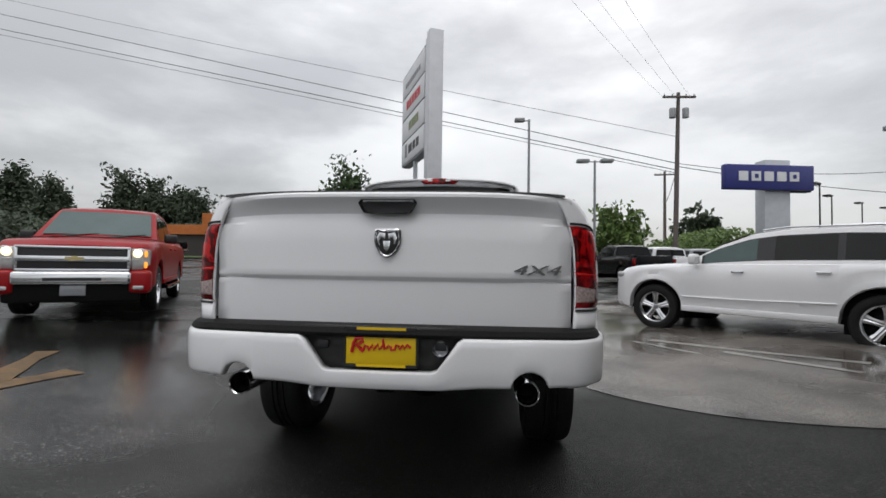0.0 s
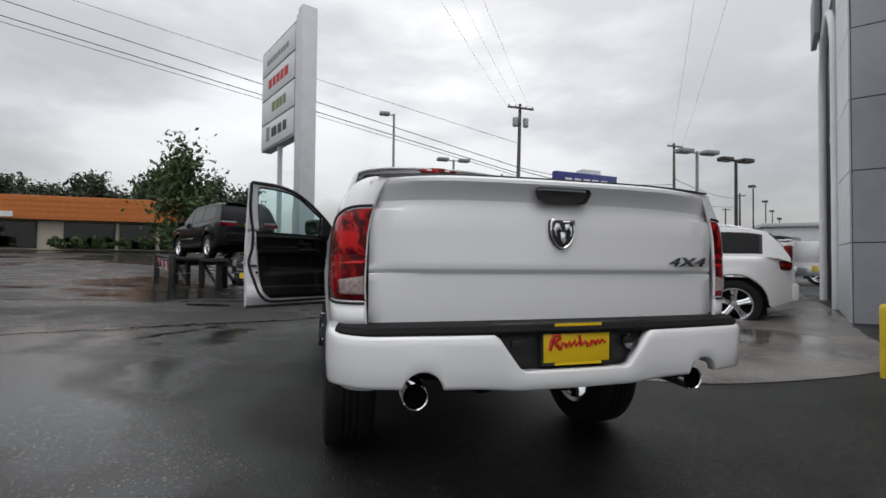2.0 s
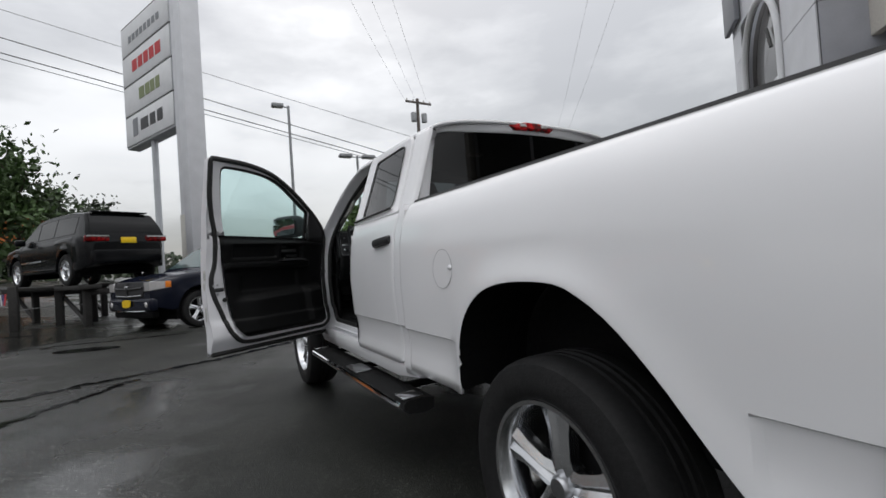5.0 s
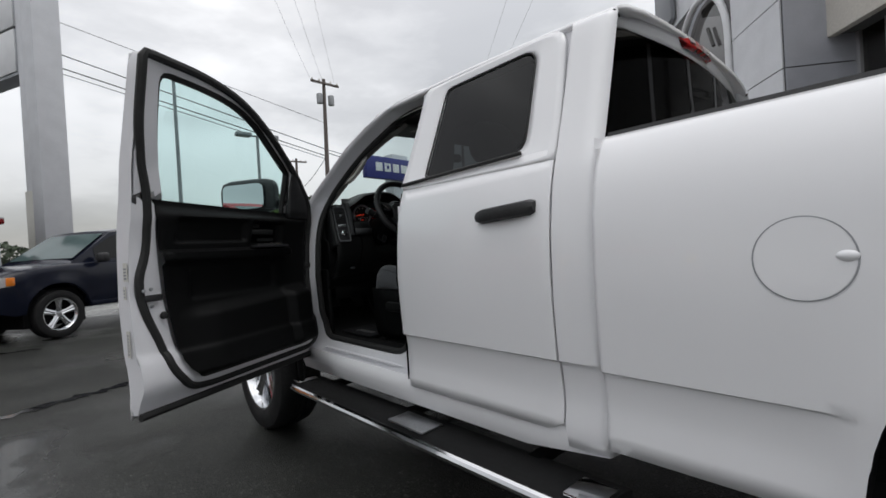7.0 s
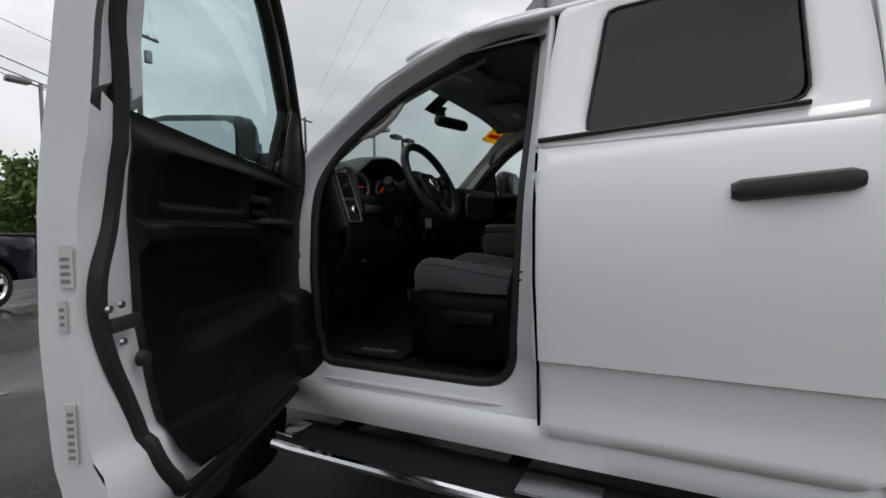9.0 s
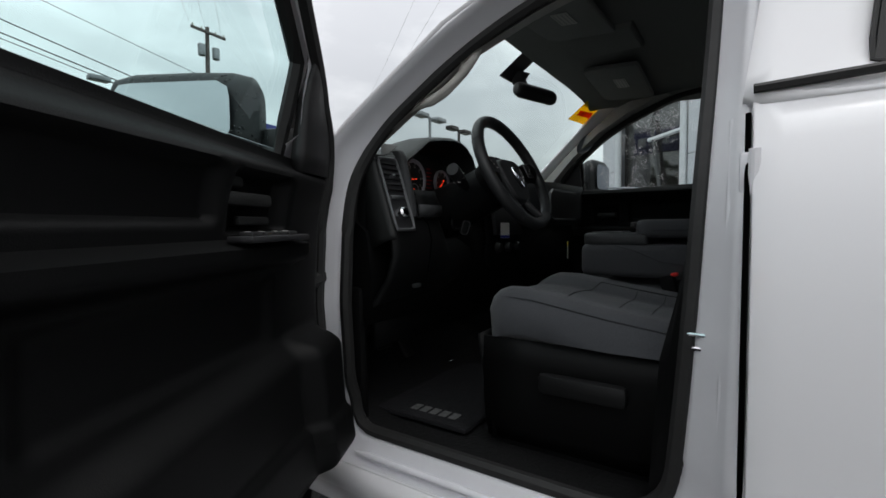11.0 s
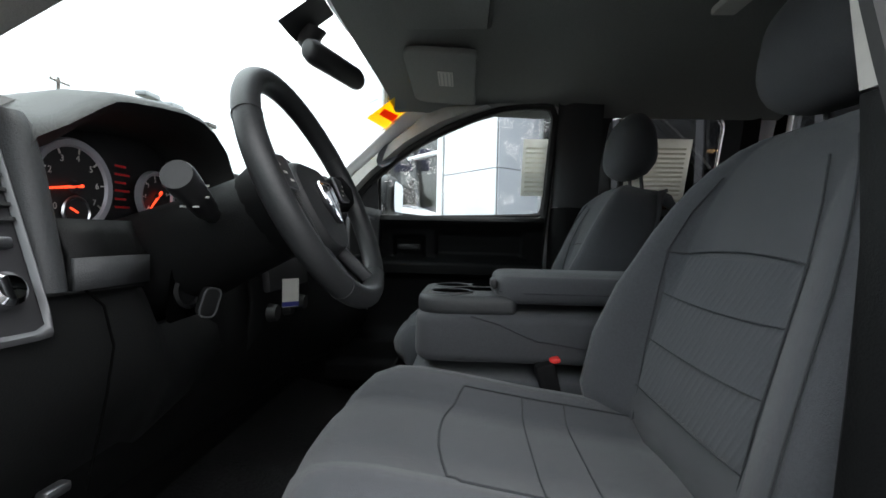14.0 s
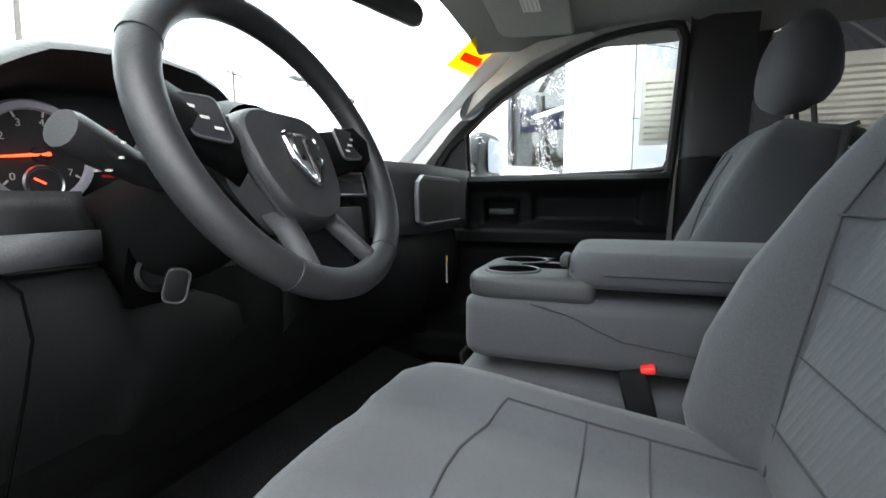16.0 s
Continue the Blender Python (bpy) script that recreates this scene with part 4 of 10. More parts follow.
for f, bulge in ((-0.06, 0.05), (0.0, 0.016), (0.03, 0.006), (0.09, 0.001), (0.4, -0.004), (0.8, -0.005), (0.93, -0.003), (0.975, 0.002), (1.0, 0.010), (1.0, 0.05)):
    row = []
    for i, (x, y) in enumerate(PLAN):
        lo, hi = bump_low(x, y), bump_top(x) + 0.011 * soft_step(y, 0.10, 0.15)
        swell = 0.014 * math.exp(-((abs(x) - 0.640) / 0.12) ** 2) * (1 - f)
        (ax, ay), (bx, by) = PLAN[max(0, i - 1)], PLAN[min(len(PLAN) - 1, i + 1)]
        d = math.hypot(bx - ax, by - ay)
        inx, iny = -(by - ay) / d, (bx - ax) / d
        row.append((x + inx * (bulge - swell), y + iny * (bulge - swell), lo + (hi - lo) * max(0, f)))
    rows.append(row)
bumper = part("rear_bumper", grid(rows, (0, 0.8, 0.75)), WHITE, truck, "white moulded rear bumper", smooth=40, solid=0.008)
pad_plan = [(x, y) for x, y in PLAN if y < 0.13]
rows = []
for i, (x, y) in enumerate(pad_plan):
    a = abs(x)
    rows.append([(x * (1 - 0.012 / max(a, 0.3) * (a > 0.6)), y + 0.012, 0.842), (x * (1 - 0.006 * (a > 0.6)), y + 0.007, 0.858), (x * (1 - 0.016 * (a > 0.6)), y + 0.022, 0.878), (x * (0.97 if a > 0.6 else 1.0), max(0.19, y + 0.03), 0.886)])
part("bumper_pad", grid(rows, (0, 0.1, 0.5)), PAD, bumper, "black ribbed step pad", solid=0.01)
rows = [[(x, -0.012, z) for x in (-0.36, -0.2, 0, 0.2, 0.36)] for z in (0.665, 0.80, 0.885)]
part("plate_recess", grid(rows, (0, 1, 0.8)), PLASTIC, bumper, "black plate recess", solid=0.01)
rows = [[(-0.37 + 0.74 * u, bump_y(0) + 0.012 + 0.045 * v, 0.698 - 0.01 * v) for v in (0, 0.5, 1)] for u in (0, 0.3, 0.7, 1)]
part("recess_floor", grid(rows, (0, 0, 0)), PLASTIC, bumper, solid=0.006)
for x in (-0.255, 0.262):
    part("plate_lamp", box((0.05, 0.02, 0.035), (x, -0.018, 0.805), 0.006), BLACK_INK, bumper)
part("tow_socket", lathe([(0.0, 0.0), (0.028, 0.0), (0.034, 0.012), (0.034, 0.02)], 20, Matrix.Translation((0.262, -0.02, 0.80)) @ pose(0, 0, 0, 90, 0, 0)), STEEL, bumper, "round trailer socket")
npl = part("number_plate", box((0.305, 0.008, 0.152), (0.005, -0.035, 0.800), 0.002), YELLOW, bumper, "yellow dealer plate with a red script mark")
part("plate_frame", merge(box((0.315, 0.012, 0.012), (0.005, -0.037, 0.879)), box((0.315, 0.012, 0.012), (0.005, -0.037, 0.720)), box((0.008, 0.012, 0.16), (-0.154, -0.037, 0.80)),
                          box((0.008, 0.012, 0.16), (0.164, -0.037, 0.80))), BLACK_INK, npl, "black plate frame")
for z in (0.878, 0.721):
    bars("plate_strip", [(-0.10, 0.115, z - 0.006, z + 0.006)], YELLOW, npl, lambda x, z: (x, -0.0445, z))
for pts, r in (([(-0.120, 0.775), (-0.112, 0.815), (-0.100, 0.836), (-0.078, 0.838), (-0.074, 0.822), (-0.100, 0.806), (-0.082, 0.790), (-0.070, 0.778)], 0.0085),
               ([(-0.072, 0.782), (-0.062, 0.805), (-0.050, 0.800), (-0.048, 0.785), (-0.030, 0.808), (-0.026, 0.788), (-0.006, 0.812), (-0.002, 0.790), (0.016, 0.808), (0.014, 0.834), (0.022, 0.790)], 0.0058),
               ([(0.030, 0.795), (0.040, 0.808), (0.052, 0.800), (0.050, 0.788), (0.066, 0.790), (0.072, 0.810), (0.084, 0.806), (0.088, 0.792), (0.102, 0.812), (0.108, 0.796), (0.120, 0.812), (0.136, 0.800)], 0.0058)):
    part("script_stroke", tube([(x, -0.041, z) for x, z in pts], r, 5), RED_INK, npl, smooth=60)
for s in (-1, 1):
    part("exhaust_tip", lathe([(0.040, 0.10), (0.044, -0.030), (0.046, -0.042), (0.050, -0.046), (0.053, -0.040), (0.053, 0.14), (0.040, 0.16)], 28,
                              Matrix.Translation((0.646 * s - 0.012, 0.062, 0.607)) @ pose(0, 0, 0, -90, 0, 0)), CHROME, truck, "round chrome exhaust tip")
    part("exhaust_bore", lathe([(0.0, 0.06), (0.0395, 0.06), (0.0395, -0.03)], 20, Matrix.Translation((0.646 * s - 0.012, 0.062, 0.607)) @ pose(0, 0, 0, -90, 0, 0)), UNDER, truck)
    part("exhaust_pipe", tube([(0.640 * s, 0.10, 0.612), (0.61 * s, 0.5, 0.62), (0.5 * s, 1.0, 0.62)], 0.035, 10), UNDER, truck)

# chassis, axles and wheels
for s in (-1, 1):
    part("frame_rail", mirrored(box((0.09, 4.8, 0.16), (0.46, 2.95, 0.60), 0.01), s), UNDER, truck)
for s in (-1, 1):
    part("wheel_house", mirrored(box((0.03, 1.25, 0.70), (0.60, ARCH_Y, 0.85)), s), UNDER, truck)
part("rear_axle", tube([(-0.75, ARCH_Y, 0.415), (0.75, ARCH_Y, 0.415)], 0.05, 12), UNDER, truck)
part("differential", lathe([(0.0, -0.16), (0.09, -0.14), (0.15, -0.05), (0.16, 0.03), (0.12, 0.12), (0.0, 0.2)], 20, Matrix.Translation((0.05, ARCH_Y, 0.40)) @ pose(0, 0, 0, 90, 0, 0)), UNDER, truck)
part("front_axle", tube([(-0.75, FRONT_Y, 0.415), (0.75, FRONT_Y, 0.415)], 0.05, 12), UNDER, truck)
part("tow_hitch", box((0.08, 0.16, 0.07), (0.0, 0.16, 0.605), 0.01), UNDER, truck)
part("spare_wheel", lathe([(0.18, -0.09), (0.30, -0.10), (0.38, -0.06), (0.39, 0.0), (0.38, 0.06), (0.30, 0.10), (0.18, 0.09)], 32, Matrix.Translation((0.08, 0.58, 0.66)), closed=True), TYRE, truck)
part("underbody", box((1.5, 5.0, 0.04), (0, 2.9, 0.595)), UNDER, truck)
for y in (ARCH_Y, FRONT_Y):
    for s in (-1, 1):
        wheel(truck, (0.848 * s, y, 0.415), s, width=0.285)
part("bed_floor", box((1.17, 2.1, 0.04), (0, 1.19, 0.96)), UNDER, truck, "dark load floor")
part("bed_front", box((1.62, 0.04, 0.52), (0, 2.235, 1.20)), WHITE, truck)

# fuel filler door
FUEL = (1.82, 1.12)
circ = [(FUEL[0] + 0.085 * math.cos(2 * math.pi * k / 40), FUEL[1] + 0.085 * math.sin(2 * math.pi * k / 40)) for k in range(40)]
on_bed = lambda out: (lambda y, z, k: (-bed_point(0, y, z, out)[0], y, z))
part("fuel_door_gap", ring(circ, [(FUEL[0] + (y - FUEL[0]) * 0.965, FUEL[1] + (z - FUEL[1]) * 0.972) for y, z in circ], FUEL, on_bed(0.0008), 1, 40, (0, 1.8, 1.1)), GAP_GREY, truck)
fd = part("fuel_door", patch([(FUEL[0] + (y - FUEL[0]) * 0.95, FUEL[1] + (z - FUEL[1]) * 0.968) for y, z in circ], FUEL, on_bed(0.0012), 5, 40, (0, 1.8, 1.1)), WHITE, truck, "round white fuel door")
part("finger_tab", lathe([(0.0, 0.006), (0.008, 0.005), (0.012, 0.002), (0.0135, 0.0)], 16, Matrix.Translation((-bed_point(0, 1.755, 1.125)[0] - 0.002, 1.752, 1.125)) @ pose(0, 0, 0, 0, -90, 0) @ Matrix.Diagonal((0.8, 1.3, 1, 1))), WHITE, fd)


# cab shell
def roof_z(x, y):
    top = curve_at([(2.28, 1.972), (2.45, 1.982), (3.0, 1.988), (3.5, 1.978), (3.80, 1.950), (3.95, 1.925)], y)
    return top - 0.035 * abs(x / 0.7) ** 2 - 0.045 * abs(x / 0.74) ** 8


def rail_x(y):
    return curve_at([(2.28, 0.712), (2.32, 0.735), (2.40, 0.745), (2.6, 0.747), (3.3, 0.747), (3.48, 0.736), (3.65, 0.700), (3.80, 0.655), (3.95, 0.625)], y)


rows = []
for y in [2.29, 2.33, 2.40, 2.5, 2.7, 2.95, 3.2, 3.45, 3.65, 3.80, 3.88]:
    w = rail_x(y)
    rows.append([(w * u, y + (0.05 * (1 - u * u) - 0.09 * u * u * (y - 3.70) / 0.18) * (y > 3.7), roof_z(w * u, y) - (0.012 if abs(u) > 0.985 else 0)) for u in [-1, -0.985, -0.95, -0.88, -0.7, -0.45, -0.2, 0, 0.2, 0.45, 0.7, 0.88, 0.95, 0.985, 1]])
part("roof", grid(rows, (0, 3, 1.0)), WHITE, truck, "white cab roof", solid=0.02)
# back wall of the cab with window
back_out = rounded([(-0.84, 1.30), (0.84, 1.30), (0.785, 1.60), (0.70, 1.900), (0.40, 1.948), (0.0, 1.960), (-0.40, 1.948), (-0.70, 1.900), (-0.785, 1.60)], [0.02, 0.02, 0.3, 0.05, 0.05, 0.05, 0.05, 0.05, 0.3], 5)
back_win = rounded([(-0.752, 1.43), (0.752, 1.43), (0.672, 1.884), (0.0, 1.905), (-0.672, 1.884)], [0.05, 0.05, 0.04, 0.3, 0.04], 5)


def back_y(x, z):
    return 2.285 + 0.05 * (x / 0.75) ** 2 + 0.02 * (z - 1.4)


part("cab_back", ring(back_out, back_win, (0, 1.66), lambda x, z, k: (x, back_y(x, z) + 0.010 * k, z), 3, 120, (0, 3, 1.6)), WHITE, truck, solid=0.02)
pane = part("rear_window", patch(back_win, (0, 1.66), lambda x, z, k: (x, back_y(x, z) + 0.012, z), 6, 80, (0, 3, 1.6)), GLASS_DARK, truck, "dark tinted rear window", smooth=80)
pane.visible_shadow = False
chm = rounded([(-0.185, 1.925), (0.185, 1.925), (0.175, 1.972), (-0.175, 1.972)], 0.008, 3)
part("high_brake_lamp", patch(chm, (0, 1.948), lambda x, z, k: (x, 2.272 + 0.35 * (z - 1.925) + 0.02 * (x / 0.2) ** 2, z), 3, 40, (0, 3, 1.9)), LENS_HOT, truck, "red high brake lamp", solid=0.02)
for s in (-1, 1):
    part("brake_lamp_clear", box((0.045, 0.006, 0.022), (0.085 * s, 2.279, 1.950), turn=pose(0, 0, 0, -19, 0, 0)), LENS_CLEAR, truck, "small clear cargo lamp")

# sides of the cab
BELT = [(2.40, 1.470), (3.25, 1.442), (4.3, 1.40)]
belt = lambda y: curve_at(BELT, y)


def side_grid(y0, y1, z0, z1, s, out=0.0, ny=10, lean0=0.0, lean1=0.0, zs=None):
    """Panel of the cab side; lean: how far its edges shift along y from bottom to top."""
    rows = []
    for f in (zs or [0, 0.045, 0.095, 0.15, 0.2, 0.215, 0.26, 0.4, 0.55, 0.7, 0.82, 0.92, 1.0]):
        row = []
        for u in [0, 0.003, 0.007, 0.05] + [k / ny for k in range(1, ny)] + [0.95, 0.993, 0.997, 1]:
            y = y0 + lean0 * f + (y1 + lean1 * f - y0 - lean0 * f) * u
            zb, zt = z0(y) if callable(z0) else z0, z1(y) if callable(z1) else z1
            z = zb + (zt - zb) * f
            if zs is None and 0 < f < 0.30:
                z = {0.045: 0.633, 0.095: 0.675, 0.15: 0.72, 0.2: 0.800, 0.215: 0.812, 0.26: 0.819}[f]
            row.append((cab_x(z) + out - (0.006 if u in (0, 1) else 0.0015 if u in (0.003, 0.997) else 0), y, z))
        rows.append(row)
    return mirrored(grid(rows, (0, (y0 + y1) / 2, 1.0)), s)


D2_TOP = rounded([(2.4285, 1.432), (2.4285, 1.62), (2.450, 1.888), (3.155, 1.882), (3.210, 1.432)], [0, 0.2, 0.05, 0.03, 0], 6)
W2 = rounded([(2.555, 1.486), (2.560, 1.855), (3.018, 1.845), (3.066, 1.464)], [0.05, 0.06, 0.03, 0.03], 6)
W2_GLASS = rounded([(2.565, 1.492), (2.568, 1.848), (3.012, 1.838), (3.060, 1.468)], [0.05, 0.06, 0.02, 0.02], 6)
D1_OUT = rounded([(3.21, 0.575), (3.205, 1.44), (3.185, 1.905), (3.48, 1.895), (3.82, 1.750), (4.08, 1.540), (4.20, 1.42), (4.27, 1.36), (4.27, 0.575)], [0.05, 0, 0.03, 0.25, 0.2, 0.15, 0.05, 0.05, 0.1], 6)
D1_IN = rounded([(3.31, 0.685), (3.276, 1.05), (3.256, 1.45), (3.244, 1.862), (3.46, 1.857), (3.80, 1.718), (4.03, 1.535), (4.105, 1.41), (4.115, 0.685)], [0.13, 0.2, 0.2, 0.05, 0.2, 0.2, 0.12, 0.08, 0.07], 6)
W1 = rounded([(3.255, 1.448), (3.225, 1.868), (3.48, 1.862), (3.82, 1.722), (4.05, 1.525), (4.115, 1.415)], [0.03, 0.04, 0.2, 0.2, 0.08, 0.02], 6)
for s in (-1, 1):
    # rear quarter of the cab, round the corner to the back wall
    rows = []
    for z in [0.55, 0.59, 0.633, 0.675, 0.72, 0.800, 0.812, 0.819, 1.0, 1.2, 1.35, 1.42, 1.47, 1.6, 1.72, 1.82, 1.865]:
        x = cab_x(z)
        bx = curve_at([(1.3, 0.84), (1.60, 0.785), (1.893, 0.705)], z)
        rows.append([(x - 0.006, 2.4245, z), (x, 2.4215, z), (x, 2.35, z), (x - 0.004, 2.31, z), (x - 0.016, 2.29, z), (x - 0.035, 2.284, z), (min(bx, x - 0.05), back_y(bx, z) - 0.004, z)])
    last = rows[-1]
    tops = [(rail_x(y) - 0.004 * (i == 0), y, roof_z(rail_x(y), y) - 0.004) for i, (_, y, _) in enumerate(last[:-1])] + [(0.68, back_y(0.68, 1.893), 1.903)]
    for k, out in ((0.5, 0.002), (1.0, 0.0)):
        rows.append([(a[0] + (b[0] - a[0]) * k + out * (i < 5), a[1], a[2] + (b[2] - a[2]) * k) for i, (a, b) in enumerate(zip(last, tops))])
    part("cab_corner", mirrored(grid(rows, (0, 3, 1.2)), s), WHITE, truck, smooth=50, solid=0.012)
    # added filler plate, no real panel: softens the dark gap behind the cab
    part("gap_panel", mirrored(grid([[(cab_x(z) - 0.045, y, z) for y in (2.255, 2.285, 2.32)] for z in (0.60, 0.8, 1.05, 1.25, 1.36)], (0, 2.3, 1.0)), s), WHITE, truck)
    part("roof_joint", tube([(s * 0.730, 2.292, 1.884), (s * 0.716, 2.289, 1.884), (s * 0.698, 2.290, 1.872)], 0.004, 5), RUBBER, truck)
    fill = [[(cab_x(z) - 0.020, y, z) for y in (2.39, 2.43, 2.47 + 0.08 * (z > 1.8))] for z in (0.60, 0.8, 0.82, 1.05, 1.25, 1.38, 1.44, 1.6, 1.75, 1.86, 1.90)]
    part("door_jamb", mirrored(grid(fill, (0, 2.4, 1.2)), s), JAMB, truck)
    door2 = part("rear_door", side_grid(2.428, 3.196, lambda y: 0.592 + 0.03 * max(0, (2.48 - y) / 0.05), belt, s, 0.0, 12), WHITE, truck, "white rear door with a black handle", solid=0.02)
    side = lambda out: (lambda y, z, k: (s * (cab_x(z) + out), y, z))
    part("window_frame", ring(D2_TOP, W2, (2.83, 1.66), lambda y, z, k: (s * (cab_x(z) + 0.0012 - 0.006 * k), y, z), 4, 110, (0, 2.8, 1.6)), WHITE, door2, solid=0.02)
    g = part("side_window", patch(W2_GLASS, (2.80, 1.66), side(-0.008), 5, 72, (0, 2.8, 1.6)), GLASS_DARK, door2, "dark tinted side window", smooth=80)
    g.visible_shadow = False
    part("window_seal", tube([(s * (cab_x(z) - 0.004), y, z) for y, z in radial(W2, (2.80, 1.66), 72)], 0.0035, 6, closed=True), RUBBER, door2)
    if s > 0:
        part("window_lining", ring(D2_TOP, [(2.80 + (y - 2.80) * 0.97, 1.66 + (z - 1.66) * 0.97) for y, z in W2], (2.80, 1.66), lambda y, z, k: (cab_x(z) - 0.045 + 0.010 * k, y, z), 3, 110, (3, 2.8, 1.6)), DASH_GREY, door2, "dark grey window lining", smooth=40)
    part("belt_moulding", tube([(s * (cab_x(belt(y)) + 0.003), y, belt(y) + 0.012) for y in (2.56, 2.8, 3.0, 3.195)], 0.007, 6), RUBBER, door2)
    hy0, hy1, hz = 2.478, 2.722, 1.283
    hb = []
    for k in range(13):
        u = k / 12
        y, z = hy0 + (hy1 - hy0) * u, hz + 0.009 - 0.015 * u
        lift = 0.034 * math.sin(math.pi * min(max(u, 0.02), 0.98)) ** 0.35
        w = 0.026 if 0 < k < 12 else 0.018
        hb.append([(s * (cab_x(z) + q), y, z + zz) for q, zz in ((-0.002, w), (lift, w * 0.7), (lift + 0.006, 0), (lift, -w * 0.8), (-0.002, -w))])
    part("door_handle", grid(hb, (0, 2.6, hz), close_u=True, cap=True), PLASTIC, door2, "black grab handle")
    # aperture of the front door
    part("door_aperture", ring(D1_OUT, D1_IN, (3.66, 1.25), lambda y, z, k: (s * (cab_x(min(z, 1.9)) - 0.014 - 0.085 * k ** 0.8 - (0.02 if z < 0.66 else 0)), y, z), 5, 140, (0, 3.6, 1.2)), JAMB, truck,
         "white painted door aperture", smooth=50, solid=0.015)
    part("aperture_seal", tube([(s * (cab_x(min(z, 1.9)) - 0.103), y, z) for y, z in radial(D1_IN, (3.66, 1.25), 140)], 0.017, 8, closed=True), RUBBER, truck, "black door seal")
    for k, r in ((0.22, 0.010), (0.50, 0.009), (0.78, 0.008)):
        z = 0.575 + 0.11 * k
        part("sill_ridge", tube([(s * (cab_x(z) - 0.026 - 0.085 * k ** 0.8), y, z + 0.004) for y in (3.34, 3.42, 3.8, 4.04, 4.09)], [0.002, r, r, r, 0.002], 8), JAMB, truck, "white pressed sill ridge", smooth=60)
    for pts, r, mat, nm in (([(0.005, 3.2015, 0.62), (0.005, 3.2010, 0.80), (0.005, 3.2010, 1.05), (0.005, 3.2005, 1.25), (0.005, 3.2005, 1.42)], 0.004, VOID, "door_gap"),
                            ([(0.060, 3.236, 0.74), (0.056, 3.230, 0.86), (0.052, 3.226, 1.0), (0.056, 3.222, 1.12), (0.050, 3.220, 1.28), (0.052, 3.218, 1.42)], 0.008, JAMB, "jamb_crease")):
        part(nm, tube([(s * (cab_x(z) - d), y, z) for d, y, z in pts], r, 8), mat, truck, smooth=60)
    # rocker panel
    rows = [[(0.896, y, 0.625), (0.905, y, 0.56), (0.885, y, 0.50), (0.80, y, 0.475), (0.70, y, 0.50)] for y in (2.30, 2.6, 3.2, 3.8, 4.27)]
    rows = [[(0.80, 2.296, 0.60), (0.80, 2.296, 0.59), (0.80, 2.296, 0.57), (0.76, 2.296, 0.56), (0.70, 2.296, 0.56)], [(0.896, 2.30, 0.625), (0.903, 2.30, 0.568), (0.885, 2.30, 0.54), (0.80, 2.30, 0.53), (0.70, 2.30, 0.53)]] + rows[1:]
    part("rocker_panel", mirrored(grid(rows, (0.5, 3.2, 0.7)), s), WHITE, truck, solid=0.01)
    # front wing
    wing_y = [4.275, 4.32] + [FRONT_Y - 0.55 * math.cos(math.pi * k / 20) for k in range(21)] + [5.42, 5.5]
    rows = []
    for f in (0, 0.1, 0.25, 0.4, 0.55, 0.7, 0.82, 0.92, 1.0):
        row = []
        for y in wing_y:
            d = 0.55 ** 2 - (y - FRONT_Y) ** 2
            lo = max(0.56, 0.50 + math.sqrt(d)) if d > 0 else 0.56
            hi = curve_at([(4.27, 1.40), (4.7, 1.34), (5.5, 1.20)], y)
            z = lo + (hi - lo) * f
            fl = 0.03 * math.exp(-((math.hypot(y - FRONT_Y, z - 0.5) - 0.55) / 0.08) ** 2)
            row.append((cab_x(z) + 0.012 + fl - 0.06 * f ** 6 - 0.10 * max(0, (y - 5.2) / 0.3) ** 2, y, z))
        rows.append(row)
    part("front_wing", mirrored(grid(rows, (0, 4.9, 0.9)), s), WHITE, truck, solid=0.012)
    lip = []
    for k in range(19):
        a = math.pi * (0.03 + 0.94 * k / 18)
        y, z = FRONT_Y - 0.55 * math.cos(a), max(0.56, 0.50 + 0.55 * math.sin(a))
        lip.append([(0.95, y, z), (0.60, y, z + 0.01)])
    part("wheel_well", mirrored(grid(lip, (0.8, FRONT_Y, 5)), s), UNDER, truck)
    # A pillar between the door aperture and the windscreen
    rows = []
    for y, z in ((4.27, 1.362), (4.20, 1.422), (4.08, 1.540), (3.96, 1.638), (3.82, 1.750), (3.66, 1.826), (3.48, 1.892)):
        f = (z - 1.40) / 0.49
        gx, gy, gz = 0.785 - 0.15 * f, 4.36 - 0.58 * f, 1.395 + 0.485 * f
        rows.append([(cab_x(min(z, 1.9)) - 0.014, y, z), (cab_x(min(z, 1.9)) - 0.012, y + 0.012, z + 0.006), ((cab_x(min(z, 1.9)) + gx) / 2 + 0.004, (y + gy) / 2 + 0.010, (z + gz) / 2 + 0.004), (gx, gy, gz)])
    part("windscreen_pillar", mirrored(grid(rows, (0, 3.6, 1.2)), s), WHITE, truck, solid=0.015)
    # step
    yy = [2.27, 2.34, 2.6, 3.0, 3.6, 4.12, 4.19]
    rows = []
    for y in yy:
        e = 0.5 if y in (yy[0], yy[-1]) else 1.0
        rows.append([(0.83, y, 0.385), (0.83, y, 0.44), (0.90, y, 0.452), (0.985, y, 0.450), (1.010 * (0.985 + 0.015 * e), y, 0.43), (1.012 * (0.985 + 0.015 * e), y, 0.405), (0.98, y, 0.378), (0.90, y, 0.37)])
    step = part("side_step", mirrored(grid(rows, (0.9, 3.2, 0.41), close_u=True, cap=True), s), PAD, truck, "black side step with a chrome edge", smooth=50)
